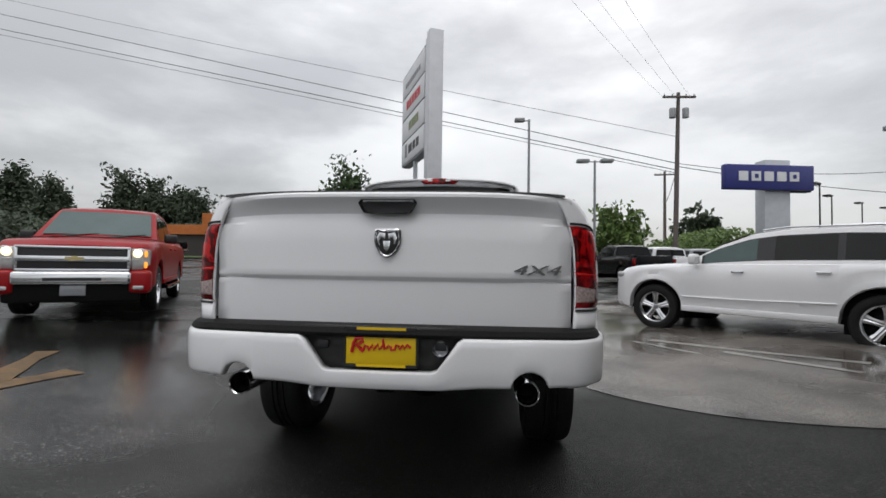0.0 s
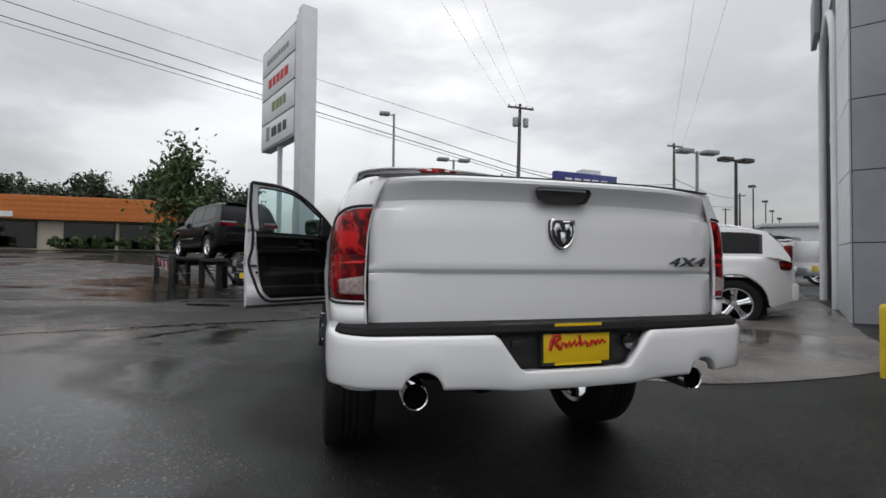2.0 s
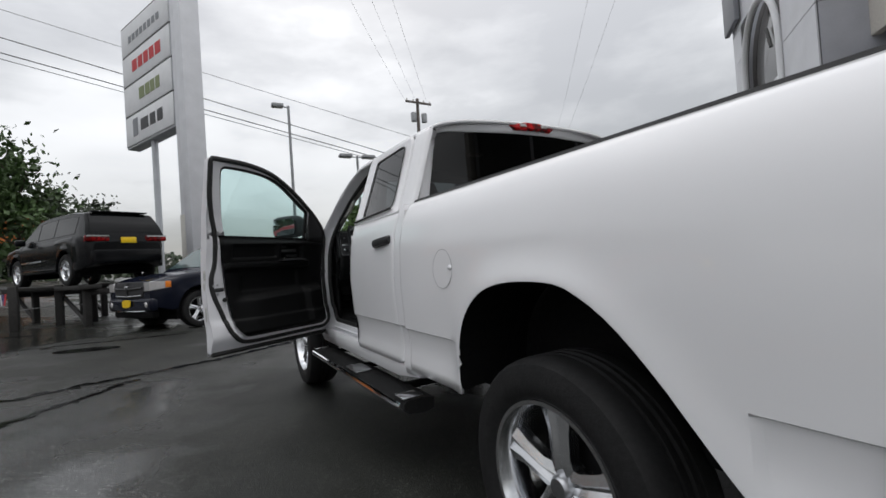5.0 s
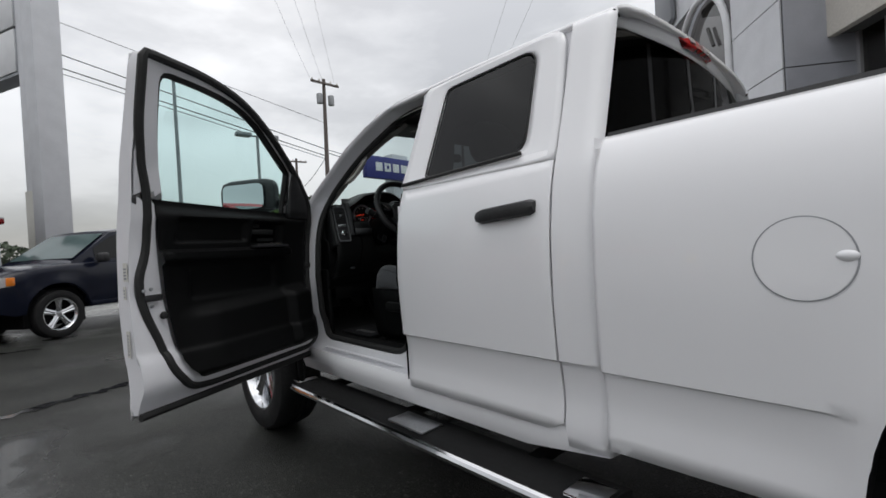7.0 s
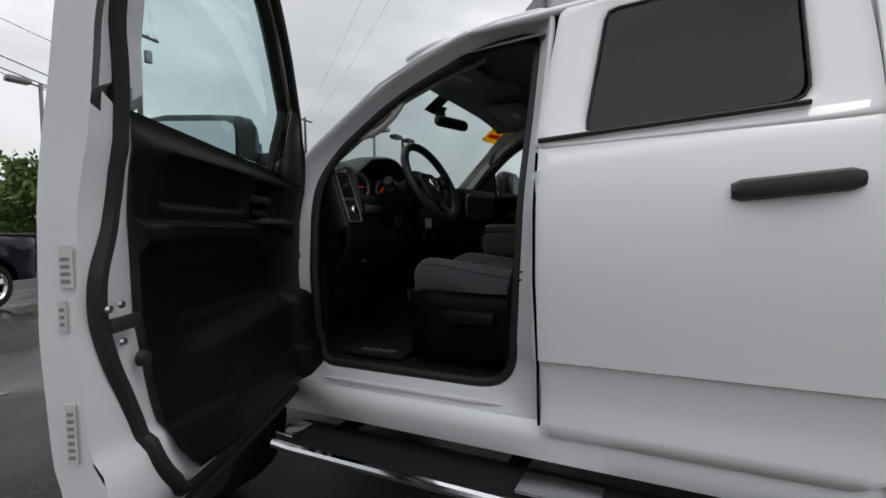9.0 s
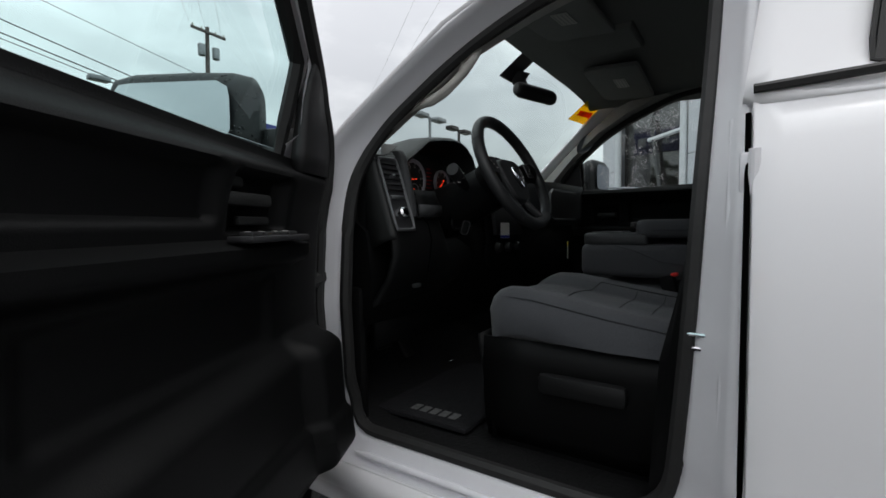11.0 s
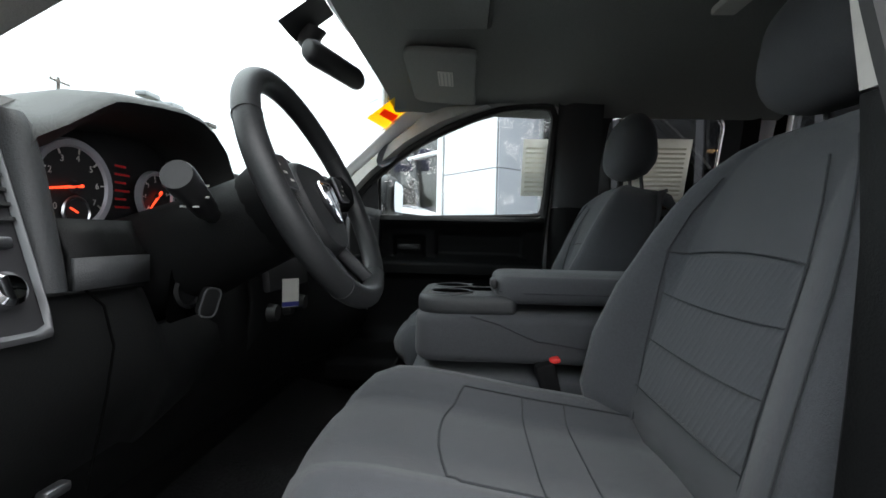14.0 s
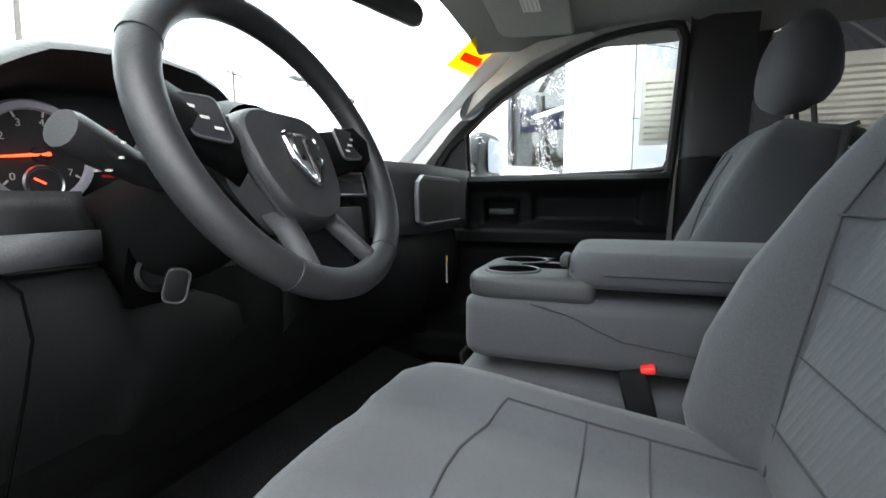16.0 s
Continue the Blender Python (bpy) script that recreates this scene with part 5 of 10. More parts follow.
    part("chrome_edge", mirrored(tube([(1.010, 2.29, 0.418), (1.014, 2.4, 0.418), (1.014, 4.1, 0.418), (1.006, 4.19, 0.418)], 0.019, 10), s), CHROME, step, "chrome edge tube")
    for y0, y1 in ((2.275, 2.39), (3.02, 3.25), (4.10, 4.185)):
        part("step_plate", mirrored(box((0.115, y1 - y0, 0.010), (0.948, (y0 + y1) / 2, 0.457), 0.004), s), CHROME if y0 != 3.02 else STEEL, step, "bright metal tread plate")
    for y in (2.6, 3.3, 4.0):
        part("step_bracket", mirrored(box((0.34, 0.05, 0.03), (0.70, y, 0.43)), s), UNDER, step)

# passenger's front door, closed
PD_LOW = side_grid(3.214, 4.262, 0.585, belt, 1, 0.0, 12)
pdoor = part("passenger_door", PD_LOW, WHITE, truck, "closed white front door", solid=0.02)
part("window_frame", ring(D1_OUT, W1, (3.62, 1.64), lambda y, z, k: (cab_x(max(min(z, 1.9), 1.40)) - 0.004 - 0.006 * k, y, max(z, 1.40)), 3, 120, (0, 3.6, 1.6)), WHITE, pdoor)
g = part("door_window", patch(W1, (3.62, 1.64), lambda y, z, k: (cab_x(z) - 0.02, y, z), 5, 80, (0, 3.6, 1.6)), GLASS_WET, pdoor, "rain-beaded window", smooth=80)
g.visible_shadow = False
part("window_seal", tube([(cab_x(z) - 0.018, y, z) for y, z in radial(W1, (3.62, 1.64), 90)], 0.011, 6, closed=True), RUBBER, pdoor)

# windscreen, bonnet and nose
def screen(u, f):
    """u from -1 to 1 across, f from 0 at the bottom to 1 at the top."""
    xs_, ys_, zs_ = 0.785 - 0.15 * f, 4.36 - 0.58 * f, 1.395 + 0.485 * f
    yc, zc = 4.72 - 0.78 * f, 1.395 + 0.535 * f
    return (xs_ * u, yc + (ys_ - yc) * u * u, zc + (zs_ - zc) * u * u)


rows = [[screen(-1 + 2 * k / 20, f / 10) for k in range(21)] for f in range(11)]
ws = part("windscreen", grid(rows, (0, 3, 1.4)), GLASS_CLEAR, truck, "clear windscreen", smooth=80)
ws.visible_shadow = False
rows = []
for y, zc in ((4.64, 1.385), (4.75, 1.375), (5.0, 1.345), (5.3, 1.30), (5.5, 1.245), (5.6, 1.17)):
    row = []
    for k in range(17):
        u = -1 + k / 8
        w = curve_at([(4.6, 0.86), (5.3, 0.84), (5.6, 0.76)], y)
        row.append((w * u, y - 0.26 * u * u * (y < 4.7), zc - 0.035 * u * u - 0.035 * u ** 8 + (0.02 if 0.25 < abs(u) < 0.55 else 0)))
    rows.append(row)
part("bonnet", grid(rows, (0, 5, 0.5)), WHITE, truck, "white bonnet", solid=0.02)
rows = [[(0.80 * u, 5.62 - 0.14 * u * u, z) for u in [-1 + k / 6 for k in range(13)]] for z in (0.72, 0.80, 0.95, 1.10, 1.18)]
part("front_panel", grid(rows, (0, 4, 0.9)), WHITE, truck, solid=0.03)
part("grille", grid([[(0.46 * u, 5.635 - 0.05 * u * u, z) for u in (-1, -0.5, 0, 0.5, 1)] for z in (0.82, 1.0, 1.14)], (0, 4, 1)), PLASTIC, truck, "black grille", solid=0.02)
part("grille_bar", merge(box((0.9, 0.03, 0.05), (0, 5.64, 0.985), 0.01), box((0.05, 0.03, 0.32), (0, 5.64, 0.98), 0.01)), CHROME, truck)
rows = [[(0.93 * u, 5.74 - 0.20 * abs(u) ** 3, z) for u in [-1 + k / 6 for k in range(13)]] for z in (0.50, 0.56, 0.70, 0.76)]
part("front_bumper", grid(rows, (0, 4, 0.6)), WHITE, truck, solid=0.05)
for s in (-1, 1):
    part("headlamp", mirrored(box((0.26, 0.10, 0.19), (0.64, 5.52, 1.06), 0.03), s), LENS_CLEAR, truck, "clear headlamp")
part("firewall", box((1.6, 0.05, 0.85), (0, 4.62, 0.95)), UNDER, truck)


# driver's door, swung open on its hinges; shaped as if shut, then turned
driver_door = new("driver_door")
driver_door.parent = truck
driver_door["label"] = "white driver's door standing open"
HINGE = Vector((-0.90, 4.24, 0.0))
driver_door.matrix_local = (Matrix.Translation(HINGE) @ pose(0, 0, 0, 0, 0, -63.5) @ Matrix.Translation(-HINGE) @ Matrix.Translation((0, 4.24, 0)) @ Matrix.Diagonal((1, 1.03, 1, 1))
                            @ Matrix.Translation((0, -4.27, 0)))
DOOR_THICK = 0.105


def door_in(z):
    """Inner face of the door, as x before it is turned."""
    return -(cab_x(min(z, 1.90)) - curve_at([(0.58, 0.05), (0.70, DOOR_THICK), (1.36, DOOR_THICK), (1.54, 0.068), (1.9, 0.055)], z))


part("outer_skin", side_grid(3.240, 4.262, 0.585, belt, -1, 0.0, 12), WHITE, driver_door, solid=0.006)
D1_EDGE = rounded([(3.245, 0.575), (3.235, 1.000), (3.238, 1.440), (3.222, 1.917), (3.500, 1.909), (3.700, 1.872), (3.900, 1.766), (4.160, 1.582), (4.270, 1.468), (4.270, 0.575)], [0.04, 0, 0, 0.02, 0.2, 0.15, 0.15, 0.1, 0.08, 0.08], 6)
INNER = [(3.735 + (y - 3.735) * 0.994, 1.24 + (z - 1.24) * 0.993) for y, z in D1_EDGE]
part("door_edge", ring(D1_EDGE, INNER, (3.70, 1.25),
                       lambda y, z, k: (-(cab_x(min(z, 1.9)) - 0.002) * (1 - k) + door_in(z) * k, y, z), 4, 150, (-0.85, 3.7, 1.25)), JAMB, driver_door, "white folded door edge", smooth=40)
W1X = rounded([(3.345, 1.440), (3.300, 1.686), (3.288, 1.884), (3.500, 1.878), (3.670, 1.859), (3.810, 1.810), (3.985, 1.692), (4.100, 1.613), (4.125, 1.430)], [0.03, 0.1, 0.05, 0.1, 0.1, 0.1, 0.1, 0.02, 0.02], 6)
part("upper_frame", ring(D1_EDGE, W1X, (3.63, 1.64), lambda y, z, k: (-(cab_x(max(min(z, 1.9), 1.44)) - 0.004 - 0.006 * k), y, max(z, 1.44)), 3, 120, (0, 3.6, 1.6)), WHITE, driver_door)
# inner pressing: white flange, then the black seal, then trim
TRIM = rounded([(3.322, 1.455), (3.343, 1.26), (3.366, 1.02), (3.388, 0.83), (3.475, 0.685), (4.19, 0.672), (4.232, 0.76), (4.235, 1.40)], [0.01, 0.1, 0.1, 0.1, 0.12, 0.06, 0.06, 0.02], 6)
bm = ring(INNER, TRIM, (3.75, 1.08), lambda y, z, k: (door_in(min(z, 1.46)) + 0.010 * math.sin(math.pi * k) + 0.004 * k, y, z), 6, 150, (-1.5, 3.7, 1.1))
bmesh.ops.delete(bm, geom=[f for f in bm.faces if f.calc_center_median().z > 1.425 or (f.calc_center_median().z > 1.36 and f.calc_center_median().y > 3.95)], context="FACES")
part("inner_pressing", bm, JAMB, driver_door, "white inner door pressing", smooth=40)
W1D = rounded([(3.362, 1.425), (3.316, 1.686), (3.303, 1.871), (3.500, 1.865), (3.660, 1.846), (3.800, 1.796), (3.970, 1.682), (4.075, 1.613), (4.085, 1.395)], [0.02, 0.1, 0.05, 0.1, 0.1, 0.1, 0.1, 0.01, 0.01], 6)
part("frame_lining", ring(INNER, W1D, (3.63, 1.64), lambda y, z, k: (door_in(max(z, 1.40)) + 0.012 - 0.010 * k - (0.05 if z < 1.44 else 0.0), y, max(z, 1.40)), 4, 120, (-1.5, 3.7, 1.6)), JAMB, driver_door, smooth=40)
seal_path = []
for y, z in radial(rounded([(3.232, 1.906), (3.240, 1.682), (3.262, 1.561), (3.292, 1.440), (3.298, 1.235), (3.268, 1.135), (3.268, 1.075), (3.284, 0.985), (3.328, 0.870), (3.362, 0.745), (3.440, 0.655), (3.550, 0.638), (4.220, 0.646), (4.250, 0.700), (4.250, 1.460), (4.150, 1.575), (3.900, 1.755), (3.700, 1.858), (3.500, 1.897)],
                            [0.02, 0.1, 0.1, 0.1, 0.05, 0.03, 0.03, 0.05, 0.06, 0.05, 0.06, 0.1, 0.03, 0.05, 0.08, 0.1, 0.15, 0.15, 0.2], 6), (3.72, 1.25), 260):
    seal_path.append((door_in(z) + 0.010, y, z))
part("door_seal", tube(seal_path, 0.0165, 8, closed=True), RUBBER, driver_door, "black rubber door seal")
part("frame_gasket", tube([(-(cab_x(z) - 0.040), y, z) for y, z in radial(W1D, (3.62, 1.64), 100)], 0.016, 6, closed=True), RUBBER, driver_door)
g = part("door_window", patch(W1D, (3.62, 1.64), lambda y, z, k: (-(cab_x(z) - 0.03), y, z), 5, 80, (0, 3.6, 1.6)), GLASS_DOOR, driver_door, "clear green-tinted window", smooth=80)
g.visible_shadow = False
part("bottom_seal", tube([(-0.845, y, 0.592) for y in (3.25, 3.6, 4.0, 4.25)], 0.016, 8), RUBBER, driver_door, "black lower seal")


def hollow(y, z, y0, y1, z0, z1, e=0.012):
    """1 inside a rectangle, eased to 0 over its edge."""
    return soft_step(y, y0 - e, y0 + e) * (1 - soft_step(y, y1 - e, y1 + e)) * soft_step(z, z0 - e, z0 + e) * (1 - soft_step(z, z1 - e, z1 + e))


def trim_relief(y, z):
    """How far the trim stands into the cabin."""
    r = 0.022
    r += 0.052 * soft_step(z, 1.165, 1.195) * (1 - soft_step(z, 1.222, 1.234)) * soft_step(y, 3.33, 3.37) * (1 - soft_step(y, 4.05, 4.08))
    r -= 0.030 * soft_step(z, 1.37, 1.42)
    r += 0.045 * (1 - soft_step(y, 4.15, 4.20)) * (1 - soft_step(z, 0.93 + 0.05 * (y - 3.4), 0.99 + 0.05 * (y - 3.4))) * soft_step(y, 3.38, 3.60) * soft_step(z, 0.67, 0.72)
    r += 0.042 * soft_step(y, 4.00, 4.03) * (1 - soft_step(y, 4.14, 4.19)) * (1 - soft_step(z, 0.985, 1.02)) * soft_step(z, 0.67, 0.74)
    r -= 0.022 * hollow(y, z, 3.42, 3.785, 1.268, 1.362, 0.008)
    r -= 0.040 * hollow(y, z, 3.828, 4.025, 1.250, 1.356, 0.008)
    r -= 0.014 * hollow(y, z, 3.48, 3.97, 1.02, 1.15)
    edge = min(y - 3.32, 4.245 - y, z - 0.670)
    return r * min(1.0, max(0.1, edge / 0.035))


rows = []
for k in range(101):
    z = 0.672 + (1.434 - 0.672) * k / 100
    y0 = curve_at([(0.672, 3.53), (0.690, 3.475), (0.73, 3.43), (0.78, 3.402), (0.84, 3.391), (0.98, 3.371), (1.14, 3.357), (1.29, 3.340), (1.44, 3.323)], z)
    y1 = curve_at([(0.672, 4.18), (0.72, 4.225), (1.40, 4.235), (1.455, 4.235)], z)
    row = []
    for j in range(71):
        y = y0 + (y1 - y0) * j / 70
        zj = z - 0.022 * soft_step(z, 1.37, 1.42) * (y - 3.4) / 0.8
        row.append((door_in(min(z, 1.38)) + trim_relief(y, z), y, zj))
    rows.append(row)
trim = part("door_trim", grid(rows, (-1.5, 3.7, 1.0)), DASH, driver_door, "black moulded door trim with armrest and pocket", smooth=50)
part("belt_pad", tube([(-0.838, y, 1.416 - 0.022 * (y - 3.4) / 0.8) for y in (3.362, 3.6, 3.9, 4.10)], 0.020, 10), DASH, trim, smooth=60)
rows = []
for z in (1.385, 1.43, 1.48, 1.53, 1.58, 1.625):
    y1 = curve_at([(1.38, 4.262), (1.47, 4.250), (1.58, 4.155), (1.63, 4.090)], z)
    rows.append([(door_in(z) + 0.022 - 0.010 * abs(2 * u - 1) ** 3, 4.078 + (y1 - 4.078) * u, z) for u in (0, 0.1, 0.35, 0.65, 0.9, 1.0)])
part("sail_trim", grid(rows, (-1.5, 4.1, 1.5)), PLASTIC, driver_door, "black mirror sail", smooth=60, solid=0.03)
sw = part("switch_panel", box((0.050, 0.22, 0.012), (-0.772, 3.900, 1.236), 0.004), BLACK_INK, trim, "black window switch panel")
for k in range(4):
    ks = part("window_switch", box((0.026, 0.034, 0.010), (-0.772, 3.825 + 0.045 * k, 1.244), 0.003), PLASTIC, sw)
    part("switch_mark", box((0.010, 0.004, 0.001), (-0.778, 3.825 + 0.045 * k, 1.2495)), PAPER, ks)
lever = part("inside_handle", merge(box((0.020, 0.150, 0.026), (-0.818, 3.895, 1.310), 0.007), box((0.014, 0.060, 0.020), (-0.826, 3.856, 1.342), 0.005), box((0.014, 0.110, 0.018), (-0.832, 3.93, 1.270), 0.005)), DASH_TOP, trim, "grey inside release lever")
part("lock_button", lathe([(0.0, 0.035), (0.005, 0.033), (0.006, 0.0)], 10, Matrix.Translation((-0.840, 3.38, 1.43))), PLASTIC, trim)
# latch on the closing edge
latch = part("latch", box((0.012, 0.070, 0.026), (-0.820, 3.312, 1.047), 0.004), BLACK_INK, driver_door, "dark latch opening")
for y, z in ((3.275, 1.078), (3.304, 1.082), (3.304, 1.015)):
    part("latch_bolt", lathe([(0, 0.006), (0.006, 0.005), (0.008, 0)], 8, Matrix.Translation((-0.820, y, z)) @ pose(0, 0, 0, 0, 90, 0)), STEEL, driver_door)
part("bump_stop", lathe([(0, 0.016), (0.012, 0.014), (0.016, 0)], 12, Matrix.Translation((-0.822, 3.350, 0.972)) @ pose(0, 0, 0, 0, 90, 0)), RUBBER, driver_door)
for z0, z1, x0, x1 in ((1.12, 1.19, -0.875, -0.842), (0.99 + 0.06, 1.10, -0.885, -0.862), (0.83, 0.93, -0.880, -0.852)):
    lab = part("sticker", box((x1 - x0, 0.002, z1 - z0), ((x0 + x1) / 2, 3.2335, (z0 + z1) / 2)), PAPER, driver_door, "small white label")
    bars("print_bars", [(x0 + 0.004, x1 - 0.004, z0 + 0.008 + 0.012 * k, z0 + 0.014 + 0.012 * k) for k in range(int((z1 - z0 - 0.01) / 0.012))], GREY_INK, lab, lambda x, z: (x, 3.2320, z))
for z in (0.80, 1.28):
    part("hinge", merge(box((0.05, 0.09, 0.07), (-0.845, 4.262, z), 0.006), lathe([(0.0, 0.05), (0.014, 0.05), (0.014, -0.05), (0, -0.05)], 10, Matrix.Translation((-0.862, 4.275, z)))), JAMB, truck, "white door hinge")
part("check_strap", box((0.03, 0.20, 0.05), (-0.83, 4.25, 1.02), 0.006), UNDER, truck)
part("grommet", tube([(-0.80, 4.20, 1.12), (-0.86, 4.19, 1.12), (-0.93, 4.17, 1.11)], 0.028, 10), RUBBER, truck, "black cable grommet")


def door_mirror(parent, s, dy=0.0):
    """Mirror housing with its glass; s: side."""
    sec = []
    for u, w, h in ((0.0, 0.03, 0.060), (0.04, 0.055, 0.085), (0.16, 0.075, 0.097), (0.4, 0.085, 0.100), (0.8, 0.082, 0.098), (0.95, 0.065, 0.085), (1.0, 0.035, 0.055)):
        x = s * (0.912 + 0.40 * u)
        sec.append([(x, 4.118 + dy + w * math.sin(a) * (0.85 if math.sin(a) > 0 else 0.25), 1.532 + 0.012 * u + h * math.copysign(abs(math.cos(a)) ** 0.5, math.cos(a))) for a in [2 * math.pi * k / 20 for k in range(20)]])
    mir = part("side_mirror", grid(sec, (s * 1.1, 4.1, 1.53), close_u=True, cap=True), PLASTIC_WET, parent, "black rain-spotted door mirror", smooth=60)
    face = rounded([(s * 0.972, 1.462), (s * 1.282, 1.468), (s * 1.282, 1.612), (s * 0.972, 1.605)], 0.035, 4)
    part("mirror_glass", patch(face, (s * 1.13, 1.54), lambda x, z, k: (x, 4.090 + dy + 0.02 * (abs(x) - 1.13), z), 2, 40, (s * 1.13, 6, 1.5)), MIRROR, mir)
    part("mirror_arm", box((0.12, 0.06, 0.05), (s * 0.885, 4.16 + dy, 1.475), 0.012), PLASTIC, mir)
    return mir


for ob in driver_door.children_recursive:
    for v in ob.data.vertices:
        if v.co.x < -0.85:
            v.co.x = -0.85 + 0.55 * (v.co.x + 0.85)
        if v.co.z > 1.42:
            v.co.z = 1.42 + 1.11 * (v.co.z - 1.42)
door_mirror(driver_door, -1)
door_mirror(pdoor, 1, -0.17)
# striker on the lock pillar
part("striker", tube([(-0.878, 3.238, 1.070), (-0.858, 3.282, 1.067), (-0.858, 3.278, 1.043), (-0.878, 3.234, 1.045)], 0.0045, 8), CHROME, truck, "bright door striker")
part("pillar_label", box((0.03, 0.003, 0.10), (-0.865, 3.198, 0.74)), YELLOW, truck, "yellow and white tyre label")

# pressings and hinges on the lock pillar
for z in (0.86, 1.33):
    part("rear_door_hinge", merge(box((0.022, 0.030, 0.060), (-0.905, 3.196, z), 0.005), lathe([(0.0, 0.035), (0.008, 0.034), (0.008, -0.034), (0.0, -0.035)], 10, Matrix.Translation((-0.918, 3.192, z)))), JAMB, truck, "white hinge of the rear door")
# ---- inside the cab ----
part("floor_liner", grid([[(x, y, 0.680 + 0.25 * max(0, (y - 4.05)) + 0.05 * math.exp(-(x / 0.12) ** 2)) for x in [-0.80 + 0.1 * k for k in range(17)]] for y in (2.4, 2.9, 3.3, 3.7, 3.9, 4.05, 4.2, 4.5)], (0, 3.5, 0)), CARPET, truck,
     "black floor covering")
rows = []
for y in (2.33, 2.45, 2.7, 3.0, 3.3, 3.55, 3.70, 3.80, 3.86):
    w = rail_x(y) - 0.025
    rows.append([(w * u, y + 0.04 * (1 - u * u) * (y > 3.7), roof_z(w * u, y) - 0.05 - 0.03 * abs(u) ** 6) for u in [-1, -0.95, -0.85, -0.6, -0.3, 0, 0.3, 0.6, 0.85, 0.95, 1]])
part("headliner", grid(rows, (0, 3, 5)), HEADLINER, truck, "grey cloth headliner")
part("rear_cab_trim", ring(back_out, back_win, (0, 1.66), lambda x, z, k: (x, back_y(x, z) + 0.045 - 0.012 * k, z), 3, 100, (0, 1, 1.6)), DASH, truck)
part("rear_wall_trim", box((1.6, 0.04, 0.85), (0, 2.37, 1.0)), DASH, truck)
for s in (-1, 1):
    rows = [[(s * (cab_x(z) - 0.12), y, z) for y in [2.37, 2.5, 2.8, 3.14, 3.2]] for z in (0.6, 0.8, 1.0, 1.2, 1.36, 1.45)]
    part("rear_door_trim", grid(rows, (s * 3, 2.8, 1.0)), DASH, truck, "black rear door trim")
    part("window_surround", ring(D2_TOP, W2, (2.83, 1.66), lambda y, z, k: (s * (cab_x(z) - 0.055 + 0.03 * k), y, z), 3, 90, (s * 3, 2.8, 1.6)), DASH, truck)
    rows = [[(s * (cab_x(z) - 0.055 - 0.03 * math.sin(math.pi * k / 4)), 3.11 + (0.085 if s < 0 else 0.10) * k / 4, z) for k in range(5)] for z in (0.62, 0.9, 1.2, 1.45, 1.65, 1.86)]
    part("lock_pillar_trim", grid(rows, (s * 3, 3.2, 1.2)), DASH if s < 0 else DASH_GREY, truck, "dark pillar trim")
    # A pillar lining
    rows = []
    for y, z in ((4.22, 1.40), (4.10, 1.51), (3.95, 1.625), (3.82, 1.725), (3.66, 1.79), (3.47, 1.845)) if s < 0 else ((4.20, 1.43), (4.08, 1.54), (3.985, 1.632), (3.84, 1.745), (3.70, 1.82), (3.52, 1.882)):
        f = (z - 1.40) / 0.49
        gx, gy, gz = 0.785 - 0.15 * f, 4.36 - 0.58 * f, 1.395 + 0.485 * f
        ax = cab_x(z) - 0.095
        rows.append([(s * ax, y - 0.035, z - 0.03), (s * (ax - 0.045), y - 0.01, z - 0.03), (s * (ax - 0.06 + 0.03 * (s > 0)), (y + gy) / 2, (z + gz) / 2 - 0.03), (s * (gx - 0.03 + 0.055 * (s > 0)), gy - 0.03 - 0.03 * (s > 0), gz - 0.02)])
    part("pillar_lining", grid(rows, (s * 2, 5.0, 2.5)), PILLAR, truck, "light grey pillar lining", smooth=60)
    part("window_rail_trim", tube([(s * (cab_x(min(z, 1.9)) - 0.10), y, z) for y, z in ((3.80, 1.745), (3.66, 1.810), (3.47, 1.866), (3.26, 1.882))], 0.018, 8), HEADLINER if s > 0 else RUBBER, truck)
for nm, z0, z1, mat, lab in (("lower_pillar_trim", 0.64, 1.475, DASH, "black lower pillar trim"), ("upper_pillar_trim", 1.478, 1.88, PILLAR, "light grey upper pillar trim")):
    for s in (-1, 1):
        rows = []
        for k in range(8):
            z = z0 + (z1 - z0) * k / 7
            xi = curve_at([(0.6, 0.80), (1.0, 0.775), (1.2, 0.750), (1.45, 0.722), (1.9, 0.655)], z)
            xo = cab_x(z) - 0.108
            yf = curve_at([(0.64, 3.355), (1.0, 3.332), (1.14, 3.300), (1.22, 3.288), (1.32, 3.272), (1.475, 3.256), (1.88, 3.246)], z) if s < 0 else 3.228
            ye = curve_at([(0.64, 3.31), (1.05, 3.274), (1.45, 3.254), (1.88, 3.242)], z) if s < 0 else 3.235
            rows.append([(s * (xo + 0.012), ye - 0.004, z), (s * xo, ye, z), (s * (xo * 0.7 + xi * 0.3), yf * 0.7 + ye * 0.3, z), (s * (xo * 0.3 + xi * 0.7), yf, z), (s * xi, yf - 0.02, z), (s * (xi - 0.012), yf - 0.05, z), (s * (xi - 0.006), 3.12, z), (s * xi, 3.06, z)])
        # same light trim on both sides; shade on the passenger's is put into colour
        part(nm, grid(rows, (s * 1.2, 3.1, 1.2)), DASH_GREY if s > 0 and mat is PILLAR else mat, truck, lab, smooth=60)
# grab handle on the driver's pillar: a long loop
def loop(ps, r, mat, name, parent, label=""):
    return part(name, tube(ps, r, 10), mat, parent, label, smooth=80)


